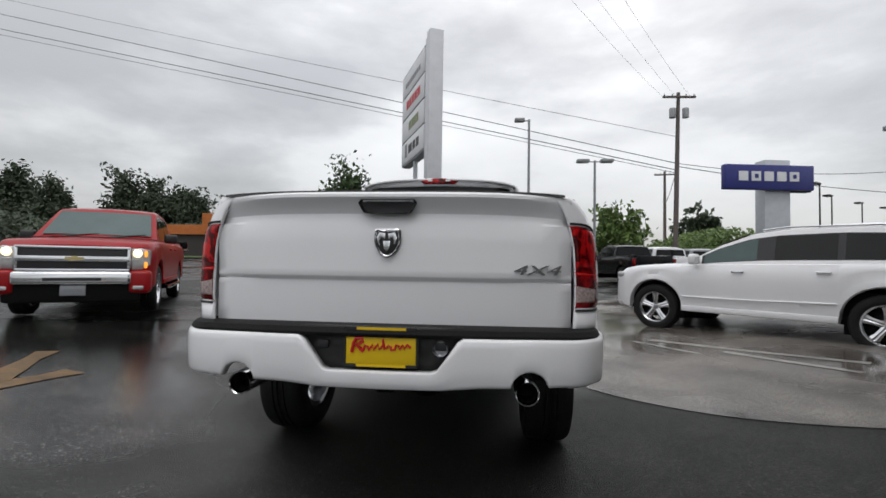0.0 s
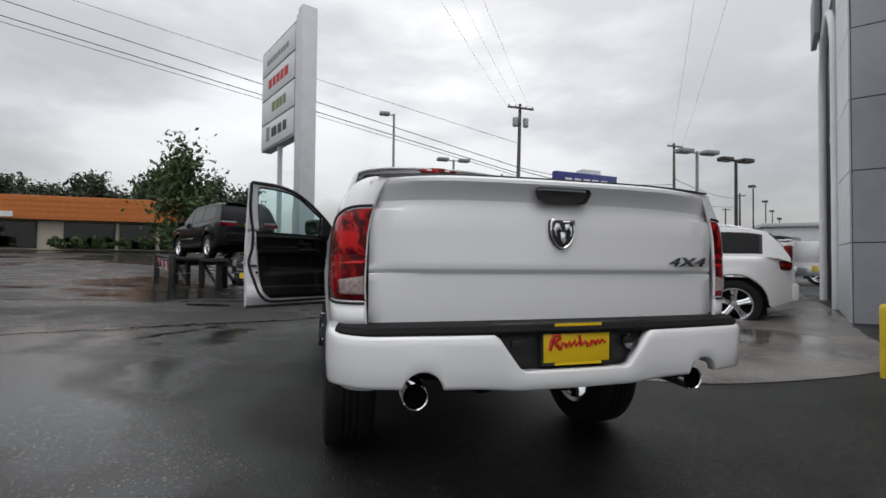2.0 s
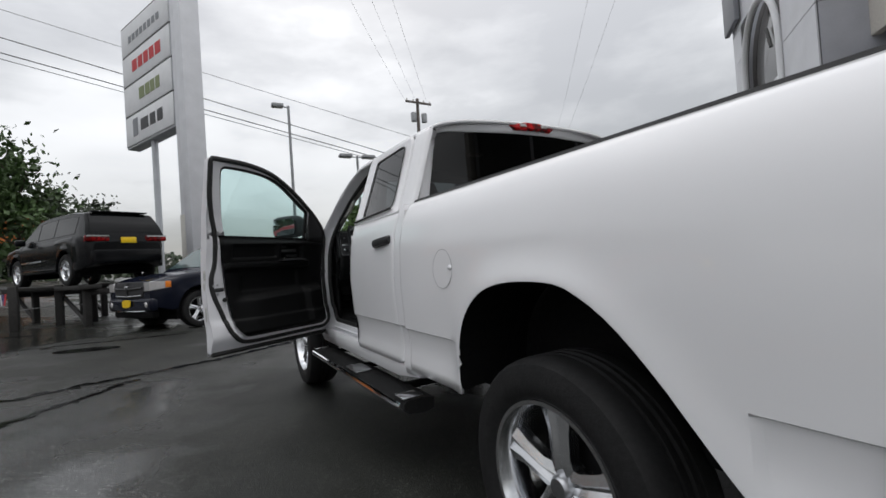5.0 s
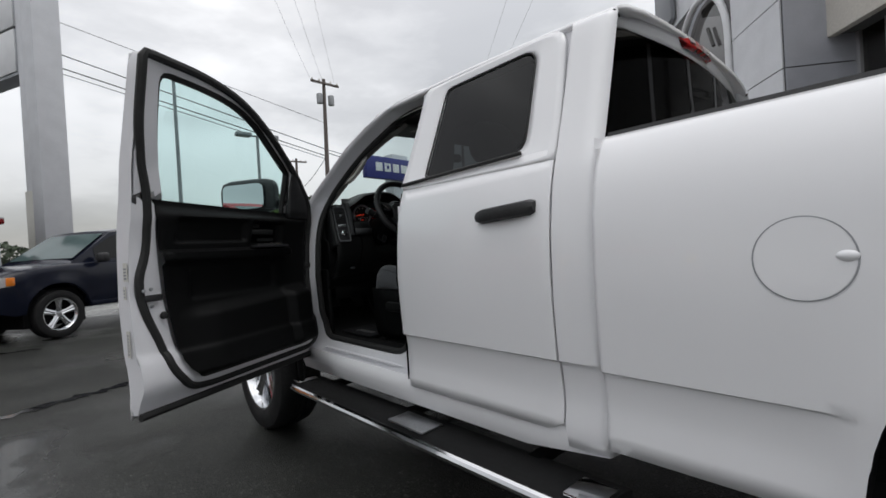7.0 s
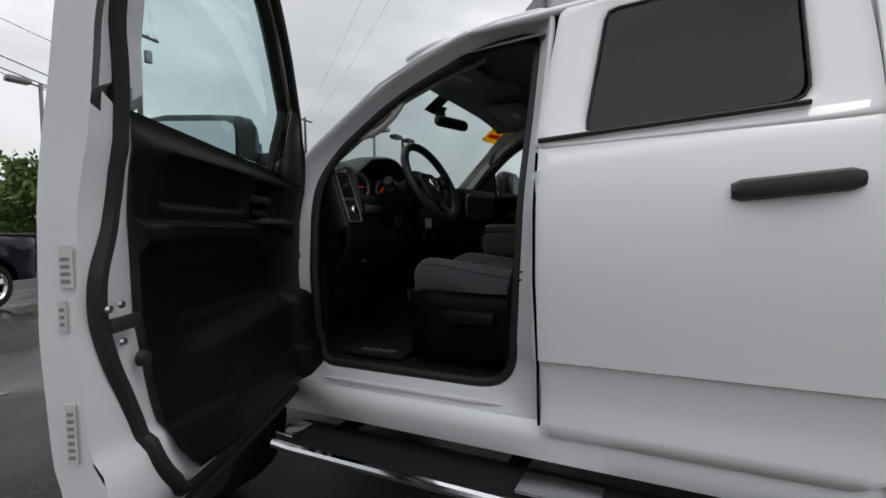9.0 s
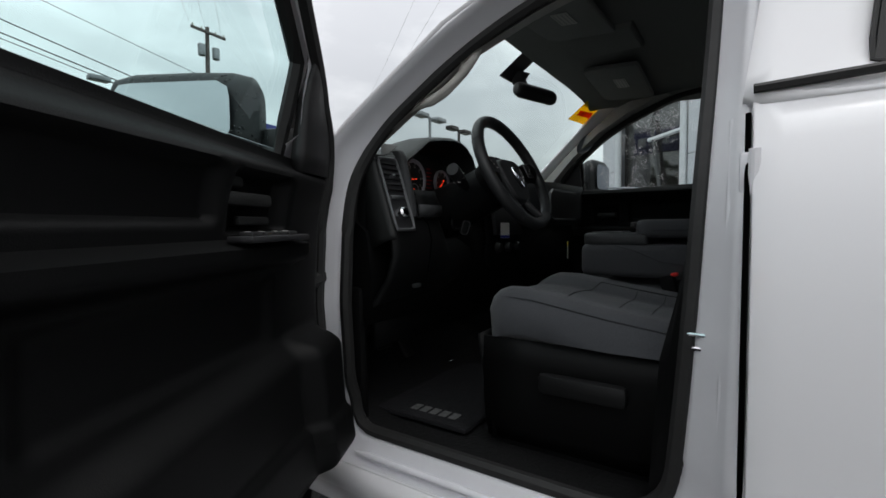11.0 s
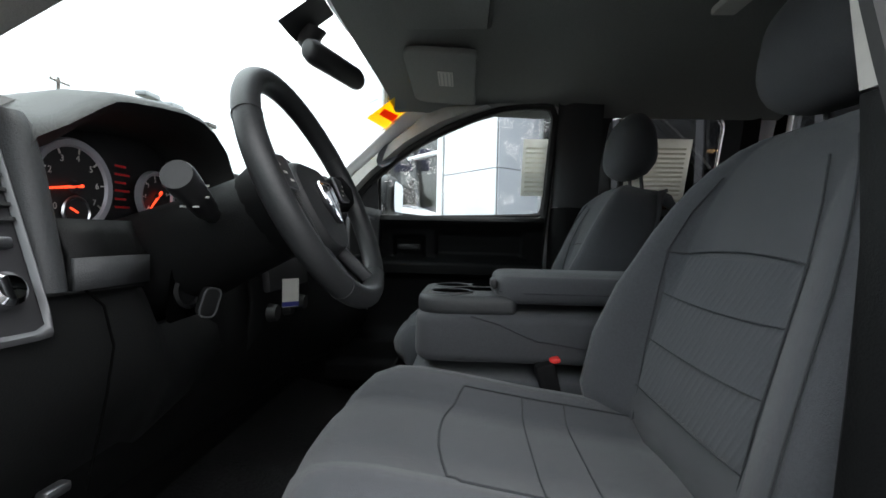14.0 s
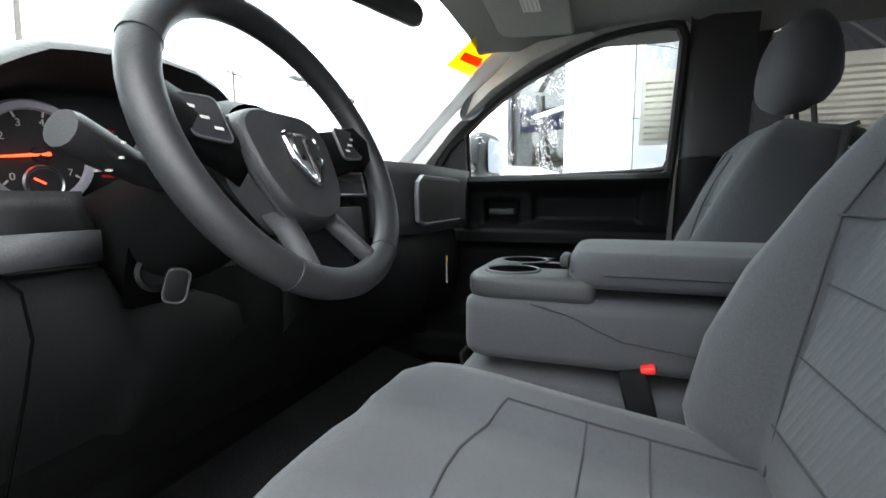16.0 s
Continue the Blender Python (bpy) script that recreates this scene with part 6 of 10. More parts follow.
# driver's pillar lining with the grab handle moulded into it
hole = rounded([(3.963, 1.640), (3.953, 1.602), (3.915, 1.592), (3.870, 1.613), (3.828, 1.650), (3.835, 1.690), (3.867, 1.702), (3.908, 1.684)], 0.012, 3)
lining = rounded([(4.155, 1.590), (4.060, 1.525), (4.020, 1.548), (3.978, 1.560), (3.910, 1.576), (3.856, 1.603), (3.808, 1.642), (3.776, 1.683), (3.745, 1.760), (3.72, 1.81), (3.83, 1.83), (3.975, 1.735), (4.07, 1.675)], 0.01, 3)
into = lambda y, z, k: (-(cab_x(z) - 0.118 - 0.022 * math.sin(math.pi * min(1.0, k)) ** 0.7), y, z)
part("grab_handle", ring(lining, hole, (3.893, 1.646), into, 7, 100, (-2, 4.1, 1.7)), PILLAR, truck, "light grey grab handle moulded into the pillar lining", smooth=70, solid=0.018)
part("pillar_foot", grid([[(-(cab_x(z) - 0.115 - 0.010 * math.sin(math.pi * u)), a + (b - a) * u, z) for u in (0, 0.3, 0.6, 1.0)] for z, a, b in ((1.43, 4.19, 4.095), (1.475, 4.165, 4.080), (1.52, 4.14, 4.060), (1.55, 4.115, 4.020), (1.57, 4.09, 4.0))], (-2, 4.2, 1.5)), PILLAR, truck, "light grey lower pillar lining", smooth=70, solid=0.015)
part("speaker_grille", lathe([(0, 0.008), (0.03, 0.008), (0.036, 0.0)], 20, look((0.672, 3.893, 1.674), (1.0, 4.12, 1.80)) @ pose(0, 0, 0, 0, 180, -38) @ Matrix.Diagonal((1.0, 1.75, 1, 1))), GREY_INK, truck, "oval speaker grille in the pillar lining")

# passenger's door inside
rows = []
for k in range(81):
    z = 0.66 + 0.775 * k / 80
    row = []
    for j in range(91):
        y = 3.26 + 0.90 * j / 90
        r = 0.02 + 0.05 * math.exp(-(max(0, abs(z - 1.215) - 0.022) / 0.012) ** 2) + 0.03 * math.exp(-((z - 1.415) / 0.022) ** 2)
        r -= 0.026 * hollow(y, z, 3.345, 3.705, 1.268, 1.368, 0.008) + 0.040 * hollow(y, z, 3.758, 3.885, 1.262, 1.345, 0.008)
        r += 0.05 * math.exp(-(max(0, abs(z - 0.82) - 0.08) / 0.03) ** 2)
        row.append((cab_x(min(z, 1.4)) - 0.105 - r, y, z))
    rows.append(row)
ptrim = part("door_trim", grid(rows, (3, 3.7, 1.0)), DASH, pdoor, "black moulded door trim with an armrest", smooth=50)
part("inside_handle", box((0.02, 0.10, 0.026), (0.822, 3.825, 1.302), 0.008), DASH_TOP, ptrim)
W1P = rounded([(3.257, 1.447), (3.224, 1.62), (3.206, 1.858), (3.36, 1.856), (3.50, 1.842), (3.655, 1.80), (3.79, 1.732), (3.948, 1.605), (3.956, 1.428)], [0.02, 0.1, 0.035, 0.1, 0.1, 0.1, 0.1, 0.02, 0.01], 5)
part("window_surround", ring(D1_OUT, W1P, (3.58, 1.64), lambda y, z, k: (cab_x(max(min(z, 1.9), 1.40)) - 0.09 + 0.035 * k, y, max(z, 1.40)), 3, 140, (3, 3.6, 1.6)), PILLAR, pdoor, "light grey window surround")
part("glass_seal", tube([(cab_x(z) - 0.058, y, z) for y, z in radial(W1P, (3.58, 1.64), 110)], 0.007, 6, closed=True), RUBBER, pdoor, "black glass seal")
part("mirror_sail", plate([(3.952, 1.405), (4.14, 1.405), (4.10, 1.50), (4.02, 1.57), (3.952, 1.605)], 0.012, Matrix(((0, -0.32, 1, cab_x(1.5) - 0.100 + 0.48), (1, 0, 0, 0), (0, 1, 0, 0), (0, 0, 0, 1)))), PLASTIC, pdoor, "black mirror sail")


# seats
def seat(parent, cx, s, driver):
    """A bucket seat; s: which side is its outer one."""
    st = new("front_seat")
    st.parent = parent
    st["label"] = "grey cloth bucket seat with stitched panels" if driver else "grey cloth passenger seat with a headrest"
    prof = [(-1.04, -0.150), (-1.07, -0.10), (-1.05, -0.055), (-0.99, -0.018), (-0.90, 0.004), (-0.78, 0.008), (-0.62, -0.006), (-0.50, -0.022), (-0.47, -0.026), (-0.25, -0.022), (0.0, -0.021)]
    prof = prof + [(-u, d) for u, d in reversed(prof[:-1])]
    stations = [(3.20, 1.020, 1.0), (3.30, 1.035, 1.0), (3.45, 1.055, 1.0), (3.60, 1.078, 1.0), (3.68, 1.088, 1.0), (3.73, 1.088, 0.9), (3.765, 1.078, 0.6), (3.79, 1.058, 0.35), (3.803, 1.030, 0.15), (3.800, 1.000, 0.05), (3.788, 0.975, 0.0)]
    rows = []
    for y, z, k in stations:
        tuck = max(0.0, (y - 3.45) / 0.35)
        low = 1.0 if z > 1.0 else 0.955
        rows.append([(cx + 0.250 * u * (1 - 0.035 * tuck ** 2) * low, y - 0.055 * tuck ** 1.5 * abs(u) ** 3, max(z + d * (0.4 + 0.6 * k if d > -0.03 else 1.0), 0.972)) for u, d in prof])
    cushion = part("cushion", grid(rows, (cx, 3.5, 0.6)), SEAT_CLOTH, st, smooth=70, solid=0.01)

    def top(x, y):
        tuck = max(0.0, (y - 3.45) / 0.35)
        u = max(-1.0, min(1.0, (x - cx) / 0.25 / (1 - 0.035 * tuck ** 2)))
        y = y + 0.055 * tuck ** 1.5 * abs(u) ** 3
        z = curve_at([(a, b) for a, b, _ in stations[:6]], y)
        return z + curve_at(sorted((a, b) for a, b in prof if abs(a) <= 1.0), u) + 0.002

    part("cushion_skirt", grid([[(cx + 0.25 * u, y, z) for y, z in ((3.22, 0.955), (3.22, 0.80))] for u in (-1.02, 0, 1.02)] , (cx, 3.6, 0.9)), SEAT_SIDE, st)
    half = [(0.166, y) for y in (3.26, 3.32, 3.38, 3.44, 3.50, 3.55, 3.570)] + [(0.150, 3.577), (0.120, 3.588), (0.085, 3.597), (0.045, 3.604)]
    way = half + [(0.0, 3.606)] + [(-x, y) for x, y in reversed(half)]
    part("seam", tube([(cx + x, y, top(cx + x, y) - 0.0006) for x, y in way], 0.0019, 5), STITCH, cushion)
    for y in (3.463, 3.386):
        part("seam", tube([(cx + 0.164 * u, y + 0.006 * (1 - u * u), top(cx + 0.164 * u, y) - 0.0003) for u in (-1, -0.75, -0.5, -0.25, 0, 0.25, 0.5, 0.75, 1)], 0.0014, 5), STITCH, cushion)
    for e in (-1, 1):
        part("piping", tube([(cx + e * 0.2465 * (1 - 0.035 * max(0.0, (y - 3.45) / 0.35) ** 2), y, top(cx + e * 0.2465 * (1 - 0.035 * max(0.0, (y - 3.45) / 0.35) ** 2), y) + 0.0005) for y in (3.25, 3.32, 3.40, 3.45, 3.50, 3.55, 3.60, 3.64, 3.68, 3.72)], [0.002] * 8 + [0.0012, 0.0004], 5), STITCH, cushion)
    # base and slide
    rows = [[(cx + 0.262 * s * q, y, z) for y in (3.22, 3.35, 3.5, 3.65, 3.76)] for q, z in ((0.98, 0.971), (1.0, 0.91), (0.99, 0.82), (0.95, 0.74), (0.89, 0.70))]
    base = part("seat_base", grid(rows, (cx, 3.5, 0.8)), DASH, st, "black plastic seat base", solid=0.01)
    part("front_valance", grid([[(cx + 0.25 * u, 3.775 - 0.03 * (0.92 - z) / 0.2, z) for u in (-1, 0, 1)] for z in (0.971, 0.82, 0.70)], (cx, 3.4, 0.8)), DASH, st, solid=0.01)
    part("adjuster_lever", box((0.03, 0.20, 0.050), (cx + 0.285 * s, 3.50, 0.885), 0.014), DASH_LOW, base, "black adjuster lever")
    for q in (-1, 1):
        part("seat_rail", box((0.04, 0.5, 0.05), (cx + 0.2 * q, 3.48, 0.700), 0.006), UNDER, st)
    # backrest
    bk = [(3.255, 0.985, 0.98), (3.262, 1.05, 1.0), (3.240, 1.15, 1.0), (3.210, 1.25, 0.95), (3.192, 1.30, 0.905), (3.176, 1.35, 0.855), (3.160, 1.40, 0.785), (3.145, 1.44, 0.705), (3.130, 1.475, 0.60), (3.113, 1.502, 0.47), (3.095, 1.519, 0.33), (3.070, 1.528, 0.20)]
    fprof = [(-0.98, -0.13), (-1.05, -0.07), (-1.055, -0.01), (-1.035, 0.035), (-0.99, 0.068), (-0.92, 0.084), (-0.84, 0.082), (-0.76, 0.062), (-0.70, 0.036), (-0.655, 0.010), (-0.62, 0.003), (-0.30, -0.002), (0.0, -0.004)]
    fprof = fprof + [(-u, d) for u, d in reversed(fprof[:-1])]
    fprof = [(u * (1.06 if u * s > 0.7 else 1.0), d * (0.42 if u * s > 0 and d > 0 else 1.0)) for u, d in fprof]
    rows = []
    for y, z, w in bk:
        k = curve_at([(0.98, 0.85), (1.10, 1.0), (1.25, 0.82), (1.35, 0.60), (1.44, 0.34), (1.50, 0.12), (1.53, 0.0)], z)
        wo = max(w, 0.86 * min(1.0, (1.545 - z) / 0.07)) if z > 1.3 else w
        rows.append([(cx + 0.255 * u * (wo if u * s > 0 else w), y + (d * k if d > -0.02 else d), z + 0.25 * (d * k if d > -0.02 else d)) for u, d in fprof])
    back = part("backrest", grid(rows, (cx, 2.8, 1.2)), SEAT_CLOTH, st, smooth=70, solid=0.01)
    rows = [[(cx + 0.255 * u * w, y - 0.13, z - 0.02) for u in (-1, 0, 1)] for y, z, w in bk]
    part("backrest_shell", grid(rows, (cx, 4, 1.2)), SEAT_SIDE, st, solid=0.01)
    part("backrest_top", grid([[(cx + 0.255 * u * (0.20 + 2.2 * (3.070 - y)), y, 1.528 - 0.55 * (3.070 - y) * u * u - 0.10 * (3.070 - y)) for u in (-1, -0.5, 0, 0.5, 1)] for y in (3.070, 3.03, 2.98, 2.936)], (cx, 3, 1)), SEAT_CLOTH, st, solid=0.01)

    def face(x, z):
        u = (x - cx) / 0.255
        y = curve_at([(b, a) for a, b, _ in bk], z)
        k = curve_at([(0.98, 0.85), (1.10, 1.0), (1.25, 0.82), (1.35, 0.60), (1.44, 0.34), (1.50, 0.12), (1.53, 0.0)], z)
        d = curve_at(sorted((a, b) for a, b in fprof if abs(a) <= 0.98), u / curve_at([(b, w) for a, b, w in bk], z)) * k
        return (x, y + d + 0.003, z + 0.25 * d)

    for z in (1.085, 1.170, 1.252):
        part("seam", tube([face(cx + 0.158 * u, z + 0.006 * u * u) for u in [-1 + 0.2 * k for k in range(11)]], 0.0011, 5), STITCH, back)
    part("seam", tube([face(cx + 0.160 * u, 1.340 - 0.012 * u * u) for u in [-1 + 0.2 * k for k in range(11)]], 0.0014, 5), STITCH, back)
    for e in (-1, 1):
        part("seam", tube([face(cx + e * x, z) for x, z in ((0.150, 1.03), (0.158, 1.15), (0.160, 1.28), (0.158, 1.33), (0.140, 1.40), (0.110, 1.46))], 0.0016, 5), STITCH, back)
        part("piping", tube([face(cx + e * 0.2475 * w, z) for y, z, w in bk[1:9]], 0.0015, 5), STITCH, back)
    rows = [[face(cx + (0.150 + 0.03 * (z - 1.04)) * u, z) for u in [-1 + 0.1 * k for k in range(21)]] for z in [1.09 + 0.0125 * k for k in range(20)]]
    rows = [[(x, y - 0.002, z) for x, y, z in row] for row in rows]
    part("backrest_insert", grid(rows, (cx, 2.8, 1.2)), SEAT_KNIT, back, "woven cloth insert", smooth=70)
    # headrest
    hr = []
    for u in (-1.0, -0.93, -0.7, -0.35, 0, 0.35, 0.7, 0.93, 1.0):
        q = math.sqrt(max(0, 1 - abs(u) ** 3.0)) * 0.75 + 0.25
        hr.append([(cx + 0.140 * u, 3.050 + 0.062 * q * math.cos(a) * (1 - 0.25 * math.sin(a)), 1.652 + 0.105 * q * math.copysign(abs(math.sin(a)) ** 0.75, math.sin(a))) for a in [2 * math.pi * k / 20 for k in range(20)]])
    head = part("headrest", grid(hr, (cx, 3.05, 1.67), close_u=True, cap=True), SEAT_SIDE, st, "rounded grey headrest", smooth=80)
    for q in (-1, 1):
        part("headrest_post", tube([(cx + 0.05 * q, 3.02, 1.50), (cx + 0.05 * q, 3.03, 1.58)], 0.006, 8), BLACK_INK, head)
    return st


seat(truck, -0.445, -1, True)
seat(truck, 0.405, 1, False)
bench = new("rear_bench")
bench.parent = truck
bench["label"] = "dark grey rear bench seat"
part("bench_cushion", box((1.45, 0.42, 0.14), (0, 2.66, 1.0), 0.05, 3), SEAT_SIDE, bench, smooth=60)
part("bench_back", box((1.45, 0.12, 0.50), (0, 2.45, 1.22), 0.05, 3, pose(0, 0, 0, -8, 0, 0)), SEAT_SIDE, bench, smooth=60)

# centre seat folded down as a console
console = new("centre_console")
console.parent = truck
console.matrix_local = Matrix.Translation((-0.025, 0, 0.012))
console["label"] = "grey folding console with cup holders"


def slab(x0, x1, y0, y1, z0, z1, r, nose=0.0):
    out = rounded([(x0, y0), (x1, y0), (x1, y1), (x0, y1)], [r * 0.3, r * 0.3, r, r], 6)
    bm = plate(out, z1 - z0, Matrix.Translation((0, 0, z0)))
    bmesh.ops.bevel(bm, geom=[e for e in bm.edges if abs(e.verts[0].co.z - e.verts[1].co.z) < 1e-5], offset=min(0.022, (z1 - z0) * 0.32), segments=3, profile=0.5, affect="EDGES")
    return bm


part("centre_cushion", slab(-0.14, 0.15, 3.22, 3.70, 0.93, 1.035, 0.05), SEAT_CLOTH, console, smooth=50)
part("console_body", slab(-0.125, 0.165, 3.12, 3.685, 1.065, 1.175, 0.06), SEAT_SIDE, console, smooth=50)
tray = part("cup_tray", slab(-0.118, 0.158, 3.46, 3.680, 1.168, 1.212, 0.06), DASH_GREY, console, "grey plastic cup holder tray", smooth=50)
# flat black discs and slab: shade of the wells is put into colour
for x, y in ((-0.048, 3.605), (0.080, 3.605)):
    part("cup_hole", lathe([(0.046, 0.0), (0.044, 0.0012), (0.0, 0.0012)], 28, Matrix.Translation((x, y, 1.2125))), VOID, tray, "black disc for the shade in a cup hole")
    part("cup_rim", lathe([(0.044, 0.0015), (0.046, 0.0035), (0.050, 0.002), (0.051, 0.0)], 28, Matrix.Translation((x, y, 1.2125))), DASH_GREY, tray)
part("cup_slot", slab(-0.012, 0.044, 3.51, 3.60, 1.2120, 1.2142, 0.02), VOID, tray, "black slab for the shade in the centre slot", smooth=0)
part("coin_hole", lathe([(0.030, 0.0), (0.029, 0.0012), (0.0, 0.0012)], 24, Matrix.Translation((0.105, 3.530, 1.2125))), VOID, tray)
lid = part("console_lid", slab(-0.122, 0.162, 3.10, 3.505, 1.196, 1.256, 0.06), SEAT_SIDE, console, "padded grey console lid", smooth=50)
part("seam", tube([(-0.124, 3.15, 1.222), (-0.124, 3.44, 1.222), (-0.10, 3.497, 1.222), (-0.05, 3.508, 1.222), (0.10, 3.508, 1.222)], 0.0016, 5), STITCH, lid)
part("lid_latch", box((0.06, 0.015, 0.02), (-0.07, 3.51, 1.238), 0.005), PLASTIC, lid)
part("seam", tube([(-0.127, 3.13, 1.12), (-0.127, 3.30, 1.105), (-0.127, 3.42, 1.12), (-0.127, 3.50, 1.155), (-0.127, 3.56, 1.17)], 0.0014, 5), STITCH, console)

# seat belt buckle and belts
buckle = part("seat_belt_buckle", box((0.055, 0.042, 0.12), (-0.150, 3.388, 1.030), 0.008, 2, pose(0, 0, 0, -14, 0, 0)), UNDER, truck, "black belt buckle with a red button")
part("release_button", box((0.036, 0.022, 0.012), (-0.150, 3.380, 1.095), 0.004, 2, pose(0, 0, 0, -14, 0, 0)), RED_PLASTIC, buckle)
for s in (-1, 1):
    part("seat_belt", tube([(s * 0.735, 3.17, 1.70), (s * 0.775, 3.16, 1.40), (s * 0.80, 3.17, 1.0), (s * 0.79, 3.18, 0.72)], 0.022, 8, flat=0.12), RUBBER, truck, "black seat belt")
    part("belt_guide", box((0.03, 0.05, 0.09), (s * 0.725, 3.165, 1.66), 0.01), PLASTIC, truck)
part("belt_tongue", box((0.012, 0.035, 0.05), (-0.742, 3.185, 1.085), 0.004), CHROME, truck)

# dashboard
dash = new("dashboard")
dash.parent = truck
dash["label"] = "dark vinyl dashboard with grey trim"
rows = []
for k in range(25):
    x = -0.79 + 1.58 * k / 24
    hump = math.exp(-(max(0, abs(x + 0.41) - 0.13) / 0.06) ** 2)
    yr = 4.075 + 0.03 * abs(x / 0.8) ** 2 - 0.085 * soft_step(x, 0.14, 0.34)
    zt = 1.455
    rows.append([(x, yr + 0.09, 0.93), (x, yr - 0.02, 0.98), (x, yr - 0.035, 1.12), (x, yr - 0.02, 1.24), (x, yr + 0.02 + 0.07 * hump, 1.27), (x, yr + 0.03 + 0.07 * hump, 1.40), (x, yr + 0.02 + 0.06 * hump, zt - 0.01),
                 (x, yr + 0.05 + 0.06 * hump, zt + 0.01), (x, 4.32, zt + 0.005 + 0.01 * hump), (x, 4.62 - 0.25 * abs(x / 0.8) ** 2, 1.405)])
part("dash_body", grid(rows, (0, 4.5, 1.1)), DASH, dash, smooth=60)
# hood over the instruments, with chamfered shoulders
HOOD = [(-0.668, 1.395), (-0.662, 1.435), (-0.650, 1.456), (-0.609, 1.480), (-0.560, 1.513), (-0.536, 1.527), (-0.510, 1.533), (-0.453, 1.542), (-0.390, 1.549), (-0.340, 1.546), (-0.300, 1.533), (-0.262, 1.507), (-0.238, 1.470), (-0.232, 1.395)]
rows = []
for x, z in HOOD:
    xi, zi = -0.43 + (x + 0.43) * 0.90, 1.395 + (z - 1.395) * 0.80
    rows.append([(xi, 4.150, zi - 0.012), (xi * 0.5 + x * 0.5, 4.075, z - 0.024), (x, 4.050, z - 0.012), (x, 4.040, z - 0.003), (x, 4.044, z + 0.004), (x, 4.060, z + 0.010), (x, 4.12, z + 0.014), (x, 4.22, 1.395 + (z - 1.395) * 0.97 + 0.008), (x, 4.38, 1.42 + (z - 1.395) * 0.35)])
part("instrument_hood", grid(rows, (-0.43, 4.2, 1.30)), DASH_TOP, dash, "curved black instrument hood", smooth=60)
clus = part("instrument_panel", grid([[(x, 4.145, z) for x in (-0.64, -0.42, -0.24)] for z in (1.26, 1.42, 1.515)], (-0.41, 5, 1.4)), BLACK_INK, dash, "dark instrument panel", solid=0.01)
for x, r, red, count in ((-0.512, 0.064, 188, 8), (-0.342, 0.043, 228, 7)):
    DM = Matrix.Translation((x, 4.128, 1.412)) @ pose(0, 0, 0, 90, 0, 0)
    dial = part("dial", lathe([(0.0, 0.0), (r * 0.96, 0.0)], 36, DM), PLASTIC, clus, "round dial with a red needle")
    part("dial_ring", lathe([(r * 0.86, 0.002), (r * 0.90, 0.006), (r * 1.02, 0.007), (r * 1.06, 0.003), (r * 1.06, -0.004)], 40, DM), DIAL_RING, dial, "pale dial ring")
    for k in range(count):
        a = radians(225 - 255 * k / (count - 1))
        part("dial_mark", box((0.007, 0.001, 0.0022), (x + r * 0.80 * math.cos(a), 4.1255, 1.412 + r * 0.80 * math.sin(a)), turn=pose(0, 0, 0, 0, -math.degrees(a), 0)), PAPER, dial)
        lettering("numeral", str(k), 0.2 * r, PAPER, dial, Matrix.Translation((x + r * 0.64 * math.cos(a), 4.1255, 1.412 + r * 0.64 * math.sin(a))) @ pose(0, 0, 0, 90, 0, 0), 0.0003)
    a = radians(red)
    part("needle", tube([(x - 0.012 * math.cos(a), 4.122, 1.412 - 0.012 * math.sin(a)), (x + r * 0.72 * math.cos(a), 4.122, 1.412 + r * 0.72 * math.sin(a))], [0.0026, 0.0012], 5), LAMP_RED, dial, "lit red needle")
    part("needle_hub", lathe([(0.0, 0.008), (0.12 * r, 0.007), (0.15 * r, 0.003)], 16, DM), BLACK_INK, dial)
    if r < 0.05:
        continue
    SM = Matrix.Translation((x + 0.004, 4.126, 1.376)) @ pose(0, 0, 0, 90, 0, 0)
    part("small_dial", lathe([(0.0, 0.001), (0.020, 0.001), (0.022, 0.003), (0.024, 0.001)], 24, SM), STEEL, dial)
    part("small_face", lathe([(0.0, 0.0025), (0.019, 0.0025)], 20, SM), BLACK_INK, dial)
    part("small_needle", tube([(x + 0.004, 4.1225, 1.376), (x - 0.008, 4.1225, 1.382)], 0.0014, 5), LAMP_RED, dial)
bars("display_bars", [(-0.436, -0.412 + 0.008 * (k % 2), 1.452 - 0.013 * k, 1.4555 - 0.013 * k) for k in range(6)], RED_INK, clus, lambda x, z: (x, 4.127, z), "dim red display lines")
# left end: vent and light switch in a silver bezel
VM = Matrix.Translation((-0.714, 4.046, 1.345)) @ pose(0, 0, 0, -20, 0, -6)
bez = rounded([(-0.041, -0.115), (0.041, -0.115), (0.041, 0.115), (-0.041, 0.115)], 0.009, 4)
bz = part("vent_bezel", ring(bez, [(x * 0.80, z * 0.91) for x, z in bez], (0, 0), lambda x, z, k: VM @ Vector((x, -0.012 - 0.006 * math.sin(math.pi * k), z)), 4, 60, VM @ Vector((0, 1, 0))), SILVER_TRIM, dash, "satin silver bezel", smooth=60)
part("vent_back", plate([(x * 0.82, z * 0.92) for x, z in bez], 0.01, VM @ pose(0, 0, 0, 90, 0, 0)), BLACK_INK, bz)
for k in range(6):
    part("vent_slat", box((0.064, 0.022, 0.004), (0, -0.006, 0.012 + 0.016 * k), turn=None), PLASTIC, bz).matrix_local = VM
part("vent_thumb", box((0.012, 0.018, 0.008), (0, -0.016, 0.052), 0.002), STEEL, bz).matrix_local = VM
